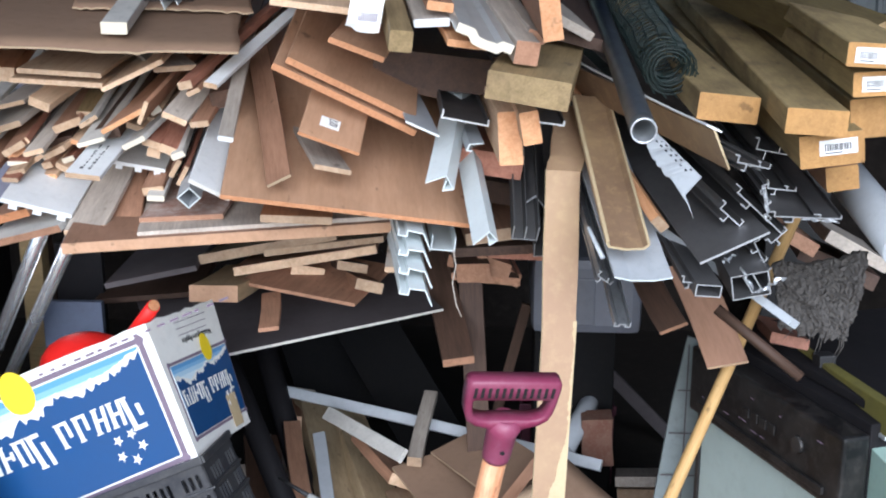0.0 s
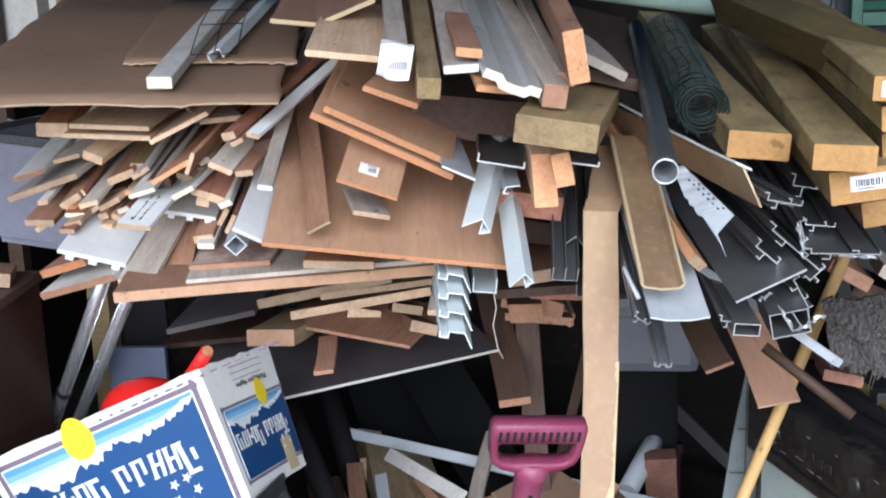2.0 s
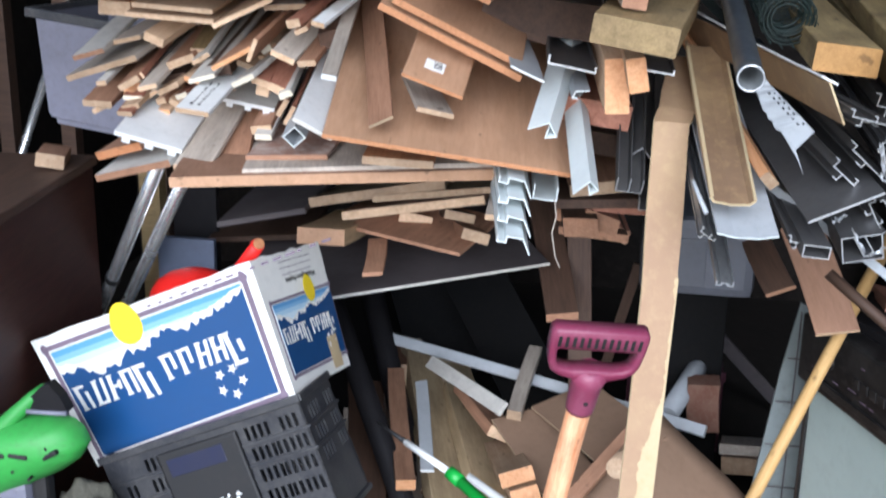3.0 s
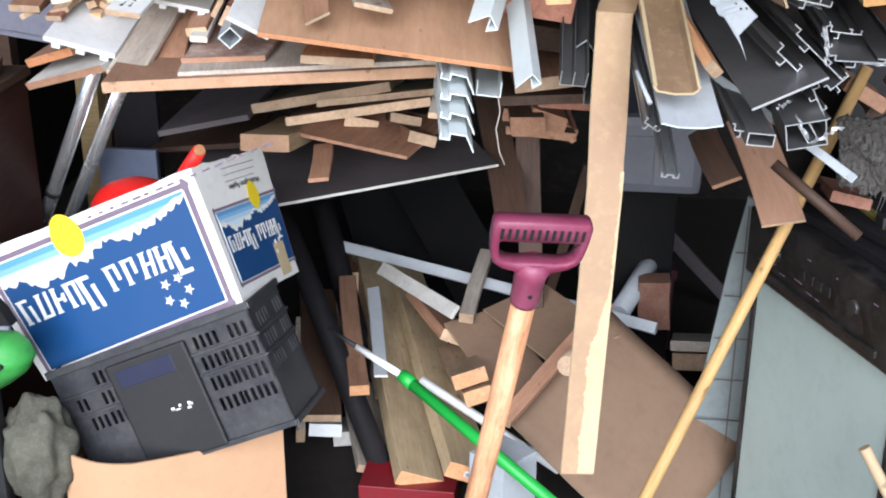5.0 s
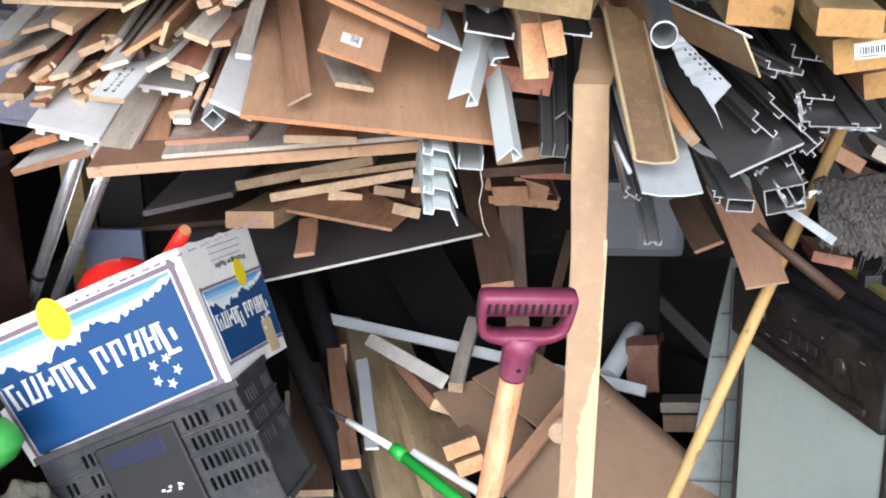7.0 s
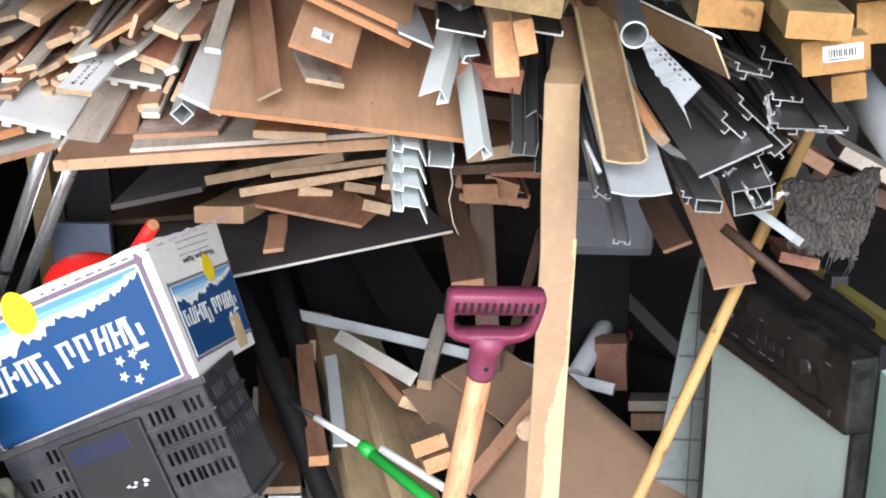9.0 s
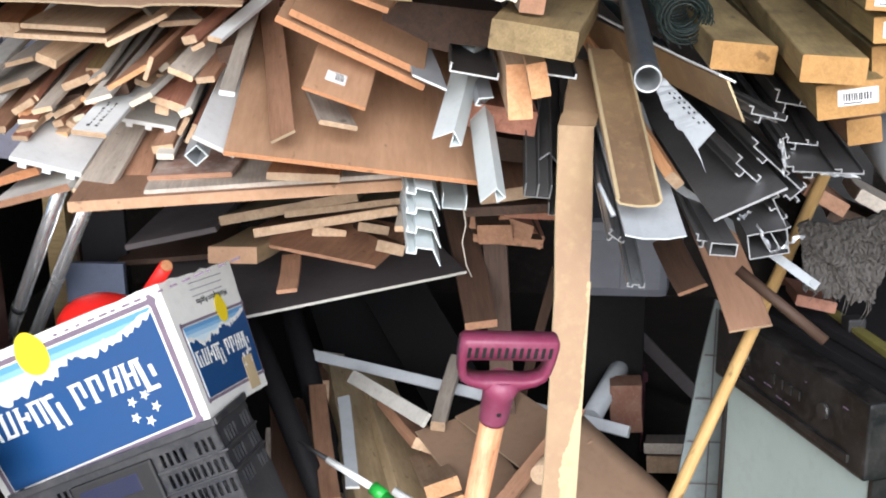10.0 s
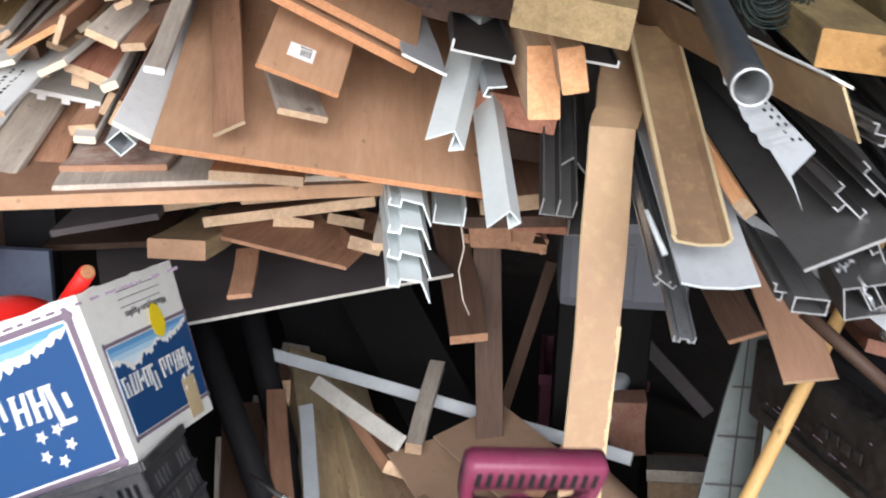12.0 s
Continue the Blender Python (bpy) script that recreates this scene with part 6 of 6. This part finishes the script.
board("fibreboard_offcut", (-0.248, 2.226, 1.679), (-0.310, 2.516, 1.724), -21.1, 0.117, 0.0085, "hardboard", "dark slanted board with a pale edge", "fibreboard", end="cream")
board("white_batten", (-0.548, 2.048, 1.573), (-0.690, 3.075, 1.733), 2.0, 0.044, 0.021, "offwhite", "white painted batten with a raw sawn end", "batten", "foam")
section("vinyl_channel", (-0.508, 2.247, 1.606), (-0.577, 2.933, 1.710), -20, ribbon([(-0.013, -0.009), (-0.013, 0.009), (0.013, 0.009), (0.013, -0.009)], 0.002), "vinyl", "white vinyl channel lying on the cardboard", "vinyl channel", "vinyl")
board("plywood_offcut", (-0.184, 1.929, 1.616), (-0.269, 2.519, 1.687), 7.2, 0.139, 0.0104, "pine", "pale plywood offcut under the battens", "plywood", end="pine")
board("flooring_board", (-0.119, 1.929, 1.550), (-0.123, 2.228, 1.580), 20.6, 0.093, 0.0096, "ply", "small tongue-and-groove offcut", end="plyedge")
paper_tag(board("batten", (-0.087, 1.823, 1.619), (-0.369, 3.392, 1.893), 6.3, 0.033, 0.0268, "grey", "long weathered batten with a torn paper tag", end="fresh"))
board("batten", (-0.032, 1.760, 1.577), (-0.308, 3.392, 1.873), 5.4, 0.034, 0.0313, "treated", "long squared batten with a sawn end", end="treated")
board("casing_board", (0.006, 1.844, 1.598), (-0.252, 3.392, 1.870), -1.9, 0.054, 0.0126, "grey", "shiny worn casing board with white end", end="white")
board("casing_board", (0.019, 1.839, 1.622), (-0.031, 2.131, 1.669), 7.3, 0.040, 0.0142, "brown", "short brown offcut lying on the casing", end="fresh")
board("casing_board", (0.061, 1.823, 1.567), (0.005, 2.114, 1.614), 7.5, 0.061, 0.0107, "fresh", "bright offcut under the moulded casing", end="fresh")
board("batten", (0.148, 1.802, 1.557), (-0.132, 3.392, 1.832), 7.4, 0.036, 0.0350, "grey", "long grey batten with a blunt end", end="brown")
board("casing_board", (0.163, 1.866, 1.576), (0.036, 2.745, 1.718), 23.3, 0.030, 0.0159, "grey", "weathered strip beside the batten", end="brown")
board("batten", (0.180, 1.760, 1.616), (0.075, 2.642, 1.758), 80.9, 0.078, 0.0294, "brown", "two-by-four on edge with a bright end", end="fresh")
board("batten", (0.081, 2.226, 1.717), (-0.056, 3.104, 1.859), 8.1, 0.042, 0.0270, "dark", "dark batten end between others", end="dark")
board("casing_board", (0.224, 2.014, 1.582), (0.163, 2.304, 1.629), 27.8, 0.079, 0.0150, "grey", "short slanted board behind the batten", end="grey")
section("moulded_casing", (0.086, 1.781, 1.577), (-0.170, 3.392, 1.850), 21.5, ribbon([(-0.089/2, 0.022*0.1), (-0.089*0.32, 0.022*0.1), (-0.089*0.24, -0.022*0.2), (0, -0.022*0.24), (0.089*0.14, -0.022*0.18), (0.089*0.24, 0.022*0.2), (0.089/2, 0.022*0.22)], 0.014), "silver", "silvery white moulded casing with a stepped profile", "moulding", end="foam")
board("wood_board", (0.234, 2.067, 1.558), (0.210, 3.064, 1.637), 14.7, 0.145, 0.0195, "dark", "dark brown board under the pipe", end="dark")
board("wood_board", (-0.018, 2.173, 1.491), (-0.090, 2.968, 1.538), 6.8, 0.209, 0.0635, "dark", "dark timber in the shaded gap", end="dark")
wire_panel((-0.524, 2.151, 1.614), (-0.446, 2.184, 1.613), (-0.619, 2.562, 1.687), 2, 2)
fruit_carton((-0.600, 2.264, 0.976), (-0.527, 0.045, -0.238), (0.112, -0.065, -0.258), (0.090, -0.058, -0.272), (0.057, 0.302, -0.042), 0.53, 0.31, 0.29)
plastic_crate((-0.480, 2.185, 0.722), (-7, -23.5, -1), 0.48, 0.17, 0.27)
open_carton(-0.695, 2.067, 0.406)
handled_tool((0.136, 1.426, 1.195), (-0.079, 1.816, 0.020), 0.120)
hanging_strip(((0.234, 2.226, 1.422), (0.224, 2.046, 1.359), (0.215, 2.014, 1.344), (0.214, 1.993, 1.060), (0.192, 1.950, 0.532)), 0.058, 0.006)
stick("broom_handle", (0.698, 2.385, 1.191), (0.125, 1.887, 0.010), 0.0125, "broom", "long plain wooden broom handle leaning on the pile", "handle")
dishwasher((0.5735, 2.558, 0), (0.184, -0.463, 0), 0.875)
board("wood_board", (-0.483, 2.899, 0.969), (-0.532, 3.405, 0.885), -9.8, 0.351, 0.0242, "oldpine", "pine board lying crosswise under the shelf board")
board("wood_board", (-0.380, 2.856, 0.948), (-0.432, 3.406, 0.852), -8.6, 0.360, 0.0215, "hardboard", "brown board lying crosswise in the lower stack")
board("wood_board", (-0.341, 2.906, 0.973), (-0.377, 3.397, 0.885), -6.7, 0.304, 0.0161, "oldpine", "pale board lying crosswise in the lower stack")
board("wood_board", (-0.397, 2.821, 0.872), (-0.330, 3.110, 0.890), 6.0, 0.308, 0.0090, "brown", "flat brown board tilted in the lower stack", end="brown")
board("stud_offcut", (-0.584, 2.737, 0.894), (-0.589, 3.126, 0.838), -0.1, 0.119, 0.0407, "oldpine", "pale stud offcut with a sawn end", end="ply")
board("wood_strip", (-0.433, 2.645, 0.838), (-0.470, 2.860, 0.858), -6.0, 0.048, 0.0100, "brown", "short thin offcut lying on the dark board", end="brown")
board("stud_offcut", (-0.217, 2.835, 0.891), (-0.345, 3.213, 0.825), 16.6, 0.070, 0.0274, "brown", "small offcut in the lower stack", end="pine")
board("wood_strip", (-0.267, 2.893, 0.923), (-0.400, 3.402, 0.819), 11.5, 0.078, 0.0222, "dark", "dark splintered offcut with peeling veneer")
board("wood_strip", (-0.391, 2.949, 0.893), (-0.533, 3.460, 0.806), 11.9, 0.086, 0.0286, "orange", "orange offcut in the lower stack")
board("wood_strip", (-0.077, 2.078, 1.148), (-0.105, 2.476, 1.177), 3.1, 0.035, 0.0103, "grey", "grey strip beside the vinyl bundle")
board("dark_board", (-0.367, 2.779, 0.771), (-0.604, 3.330, 0.791), -5.8, 0.720, 0.0070, "slate", "dark sloping board with a white front edge", "fibreboard", end="offwhite")
board("dark_board", (-0.769, 2.836, 0.904), (-0.774, 3.281, 0.927), -12.5, 0.242, 0.0144, "slate", "dark grey board under the shelf", "fibreboard", end="slate")
board("dark_board", (-0.852, 3.027, 0.789), (-0.854, 3.281, 0.807), -5.6, 0.277, 0.0144, "dark", "dark brown board low under the shelf", "fibreboard", end="dark")
upright_sheet((-1.082, 2.902, 0.814), (-0.924, 2.902, 0.820), 0.02, "bluegrey", "blue-grey sheet standing in the shade")
upright_sheet((-1.108, 3.077, 0.924), (-0.980, 3.077, 0.928), 0.02, "darkgrey", "grey upright sheet behind the poles")
for k in range(4):
    prof = [(-0.030, -0.022), (-0.013, 0.004), (0.014, 0.004), (0.014, -0.007), (0.029, -0.007), (0.029, 0.003)]
    section("corner_channel", (-0.024 - 0.003 * k, 1.930 + 0.026 * k, 1.152 + 0.0265 * k), (-0.075 - 0.003 * k, 2.230 + 0.026 * k, 1.172 + 0.0265 * k), 12.0, ribbon(prof, 0.0022), "vinyl", "white vinyl corner channel nested in a bundle", "siding channel", end="vinyl", skew=0.15 if k % 2 else -0.1)
twine((0.031, 2.014, 1.205), (0.035, 1.993, 1.110))
chrome_pole((-0.861, 2.569, 1.217), (-1.626, 3.193, 0.010), 0.0175, 0.41)
chrome_pole((-0.807, 2.591, 1.176), (-1.582, 3.228, 0.010), 0.0165)
chrome_pole((-1.446, 3.220, 1.392), (-1.924, 2.999, 0.010), 0.012)
board("wood_plank", (-0.190, 2.590, 0.077), (-0.531, 3.734, 0.223), 22.6, 0.119, 0.0425, "oldpine", "long pine plank leaning with its sawn end down", end="fresh")
sticker(board("wood_plank", (-0.061, 2.549, 0.135), (-0.416, 3.734, 0.168), 23.2, 0.121, 0.0422, "oldpine", "long pine plank with a label on its end", end="fresh"), -0.0008, 0.0, 0.0, 0.03, 0.016, 7, 0, 'end')
board("wood_board", (-0.360, 2.700, 0.265), (-0.506, 3.250, 0.333), 0.5, 0.050, 0.0300, "brown", "narrow brown board leaning inside", end="fresh")
# reddish board in dark wood, so its colour holds the shade
board("wood_board", (-0.487, 2.792, 0.124), (-0.618, 3.330, 0.253), 3.9, 0.108, 0.0241, "dark", "reddish flat board leaning inside, darkened for shade")
board("wood_strip", (-0.552, 2.819, 0.049), (-0.642, 3.196, 0.209), 4.7, 0.024, 0.0544, "grey", "thin strip standing inside the heap")
board("wood_board", (-0.535, 3.465, 0.231), (-0.611, 3.831, 0.159), 1.6, 0.036, 0.0732, "brown", "brown stub among the planks")
board("white_block", (-0.483, 2.819, 0.072), (-0.568, 3.177, -0.027), 4.9, 0.088, 0.0343, "white", "white block end in the shade", end="white")
board("white_block", (-0.436, 2.859, 0.026), (-0.515, 3.220, -0.070), -1.7, 0.067, 0.0381, "offwhite", "off-white block end in the shade", end="offwhite")
board("wood_plank", (-0.324, 2.704, 0.031), (-0.637, 3.706, 0.083), 15.3, 0.097, 0.0237, "grey", "grey plank leaning between others")
board("wood_plank", (-0.344, 3.038, 0.068), (-0.582, 3.839, 0.202), 14.8, 0.083, 0.0309, "grey", "grey plank behind the pine planks")
board("white_trim", (-0.322, 2.790, 0.262), (-0.415, 3.184, 0.339), -10.0, 0.036, 0.0080, "greyvinyl", "white trim piece leaning inside", "trim piece", end="white", skew=0.3)
board("white_trim", (-0.547, 3.350, 0.402), (0.392, 3.062, 0.318), 60, 0.032, 0.024, "greyvinyl", "white plastic strip lying across the planks", "trim piece", "vinyl")
board("pale_board", (-0.391, 3.194, 0.400), (-0.143, 2.902, 0.405), 50, 0.040, 0.0132, "offwhite", "pale board crossing under the white strip", "board", "offwhite")
stick("dark_pipe", (-0.647, 3.050, 0.628), (-0.279, 2.661, 0.005), 0.031, "darkgrey", "dark grey plastic pipe leaning inside", "pipe", None, 18)
stick("dark_pipe", (-0.608, 3.394, 0.517), (-0.415, 3.150, 0.006), 0.0345, "darkgrey", "dark grey plastic pipe behind another", "pipe", None, 18)
# both sheets are blackened in place of deep shade
leaning_sheet((-0.465, 3.816, 0.446), (-0.264, 3.816, 0.514), (-0.299, 3.657, 0.240), 0.02, "soot", "leaning sheet blackened to put in the gap's shade")
leaning_sheet((-0.699, 4.028, 0.346), (-0.370, 4.028, 0.361), (-0.601, 3.922, 0.108), 0.02, "soot", "board at the back blackened to put in the shade")
board("wood_board", (0.006, 2.830, 0.700), (-0.170, 3.600, 1.000), -6.0, 0.080, 0.0240, "dark", "dark board with its sawn end hanging free in the gap", end="brown")
leaning_sheet((-0.008, 3.074, 0.897), (0.054, 3.074, 0.902), (0.018, 3.021, 0.483), 0.02, "dark", "dark upright board in the gap")
# grey-brown board dimmed by dark wood in place of shade
leaning_sheet((0.172, 3.7, 0.590), (0.205, 3.7, 0.588), (0.085, 3.7, 0.234), 0.02, "dark", "slim grey-brown board at the back, darkened for shade")
leaning_sheet((0.322, 3.950, 0.395), (0.380, 3.950, 0.397), (0.431, 3.950, 0.283), 0.02, "slate", "dark frame piece behind the crate")
board("wood_strip", (-0.117, 2.943, 0.370), (-0.097, 3.305, 0.418), 4.0, 0.039, 0.0285, "grey", "short grey offcut on the heap")
board("wood_board", (-0.140, 2.954, 0.301), (-0.285, 3.274, 0.281), 26.9, 0.101, 0.0312, "brown", "brown offcut under the cardboard flaps")
telescopic_pole((-0.404, 2.566, 0.497), (-0.322, 2.508, 0.481), (-0.200, 2.421, 0.458), (0.185, 2.159, 0.298))
stick("white_rod", (-0.209, 2.745, 0.282), (0.153, 2.609, 0.130), 0.0115, "white", "thin straight white plastic rod", "rod")
card_sheet((0.034, 2.500, 0.315), (0.263, 2.860, 0.453), (0.616, 2.740, 0.177), 0.006)
board("cardboard_flap", (-0.075, 2.800, 0.298), (0.066, 2.890, 0.311), 14.1, 0.385, 0.0059, "card", "folded cardboard flap on the heap", "cardboard", end="cardedge")
board("cardboard_flap", (0.027, 2.862, 0.362), (0.179, 2.964, 0.410), 0.8, 0.376, 0.0059, "card", "brown cardboard flap leaning on another", "cardboard", end="cardedge")
board("stud_offcut", (-0.076, 2.666, 0.336), (-0.163, 3.054, 0.225), -16.0, 0.086, 0.0367, "pine", "stud offcut with a bright end", end="fresh")
board("stud_offcut", (-0.051, 2.641, 0.302), (-0.114, 2.966, 0.176), -16.5, 0.070, 0.0360, "pine", "small stud offcut with a bright end", end="fresh")
board("wood_strip", (0.024, 2.450, 0.345), (0.248, 2.830, 0.483), 20.0, 0.036, 0.0230, "brown", "brown batten along the cardboard edge")
stick("turned_wood", (0.162, 2.402, 0.518), (0.201, 2.558, 0.491), 0.0226, "pine", "round turned wood end among cardboard", "wood piece", 0.026)
sack((-0.908, 2.099, 0.399), (0.075, 0.06, 0.13))
garden_machine((-1.020, 2.067, 0.610))
fuel_can((-0.790, 2.440, 0.815), (-0.592, 2.300, 1.000))
upright_sheet((-0.340, 2.560, 0.075), (-0.100, 2.560, 0.080), 0.12, "darkred", "dark red plastic box under the leaning planks")
upright_sheet((0.039, 2.247, 0.344), (0.107, 2.332, 0.303), 0.10, "greyvinyl", "small pale printed carton on the floor")
stick("wooden_stick", (0.662, 1.887, 0.660), (1.048, 1.732, 0.010), 0.010, "oldpine", "worn wooden stick leaning on the dishwasher", "stick")
grey_bin((0.327, 2.915, 0.748))
maroon_crate((0.325, 3.600, 0.275), 0.30)
stick("white_tube", (0.292, 3.154, 0.314), (0.409, 3.472, 0.394), 0.0288, "greyvinyl", "pale plastic tube leaning on the crate", "tube", None, 16)
mortar(board("brick", (0.400, 3.273, 0.235), (0.391, 3.273, 0.381), 90.0, 0.090, 0.0764, "brickred", "worn red brick with a patch of mortar", "brick", end="brickred"))
board("pale_block", (0.522, 3.154, 0.228), (0.547, 3.380, 0.150), -4.2, 0.162, 0.0287, "grey", "dusty pale block beside the crate", end="grey")
board("wood_board", (0.528, 3.218, 0.148), (0.576, 3.561, 0.050), -5.0, 0.144, 0.0496, "brown", "brown board under the pale block")
tiled_panel(2.72, ((0.553, 0.815), (0.524, 0.645), (0.490, 0.375), (0.445, 0.004), (0.74, 0.004), (0.74, 0.70), (0.60, 0.80)))
board("wood_shingle", (0.542, 2.178, 0.944), (0.481, 2.365, 1.094), -28.0, 0.076, 0.0083, "hardboard", "rough grey-brown shingle sticking out of the pile", "shingle", skew=0.2)
board("wood_shingle", (0.421, 2.067, 1.052), (0.386, 2.226, 1.101), -37.1, 0.052, 0.0080, "dark", "reddish shingle sticking out of the pile", "shingle", end="brown", skew=0.3)
stick("brown_stick", (0.504, 2.120, 1.074), (0.650, 2.067, 0.965), 0.0100, "dark", "thin brown stick lying across the dishwasher", "stick")
felt_blanket(((0.622, 2.226, 1.127), (0.764, 2.120, 1.182), (0.727, 2.099, 1.030), (0.625, 2.173, 1.036)), "dusty grey felt blanket with a ragged hem")
board("wood_board", (0.805, 2.438, 1.068), (0.886, 2.925, 0.987), 20.8, 0.166, 0.0333, "dark", "dark weathered board under the profiles", end="dark")
board("wood_board", (0.810, 2.332, 1.130), (0.900, 2.818, 1.054), 26.3, 0.130, 0.0250, "grey", "grey weathered board in the shade", end="grey")
board("wood_board", (0.705, 2.385, 1.137), (0.769, 2.876, 1.066), 27.8, 0.087, 0.0278, "brown", "brown timber stub in the shade", end="brown")
board("wood_board", (0.666, 2.226, 0.978), (0.730, 2.708, 0.862), 9.0, 0.072, 0.0210, "red", "reddish wood scrap on the dishwasher", end="red")
spirit_level((0.728, 2.491, 0.868), (0.821, 2.067, 0.882))
upright_sheet((0.787, 2.120, 0.826), (0.809, 1.908, 0.899), 0.03, "mint", "pale mint painted sheet beside the dishwasher")
stick("drain_pipe", (-0.783, 3.816, 1.878), (0.654, 3.710, 1.640), 0.050, "teal", "long pale green plastic pipe across the back", "pipe", None, 24)
rough_pole((-1.081, 2.544, 1.810), (-0.246, 2.703, 1.714), 0.020)
board("green_canopy", (-0.993, 3.604, 1.739), (-0.999, 4.028, 1.892), -2.7, 0.869, 0.0200, "tarp", "folded green canvas canopy behind the pile", "canopy", end="tarp")
board("green_canopy", (-0.875, 3.498, 1.838), (-0.887, 3.604, 1.990), -7.7, 0.695, 0.0500, "tarp", "green plastic sheet edge behind the pile", "canopy", end="tarp")
upright_sheet((-1.205, 3.074, 1.975), (-1.145, 3.074, 1.971), 0.05, "treated", "upright timber post behind the cardboard")
board("timber_beam", (0.672, 1.855, 1.561), (0.488, 2.703, 1.671), 65.9, 0.078, 0.0600, "beamwood", "thick weathered timber beam over the joists, roof shade in its colour", "beam", end="treated", bow=0.0)
shelf_box((-1.842, 3.710, 1.498), 0.109, 0.137, "dusty white box on a shelf")
shelf_box((-1.720, 3.710, 1.503), 0.150, 0.245, "white carton standing on a shelf")
shelf_box((-1.531, 3.710, 1.570), 0.146, 0.159, "pale lumpy bag on a shelf")
long_shelf(-2.048, -1.364, 3.710, 1.453)
louvre(1.165, 1.406, 4.664, 1.522)
tub((-1.055, 2.800, 1.133), -8, 0.42, 0.34, 0.27, 6)
brown_cabinet((-1.116, 2.223, 1.065), (-1.183, 2.796, 1.040))
board("wood_block", (-1.206, 2.601, 1.077), (-1.241, 2.703, 1.078), 9.6, 0.066, 0.0330, "brown", "small wood block lying on the cabinet")
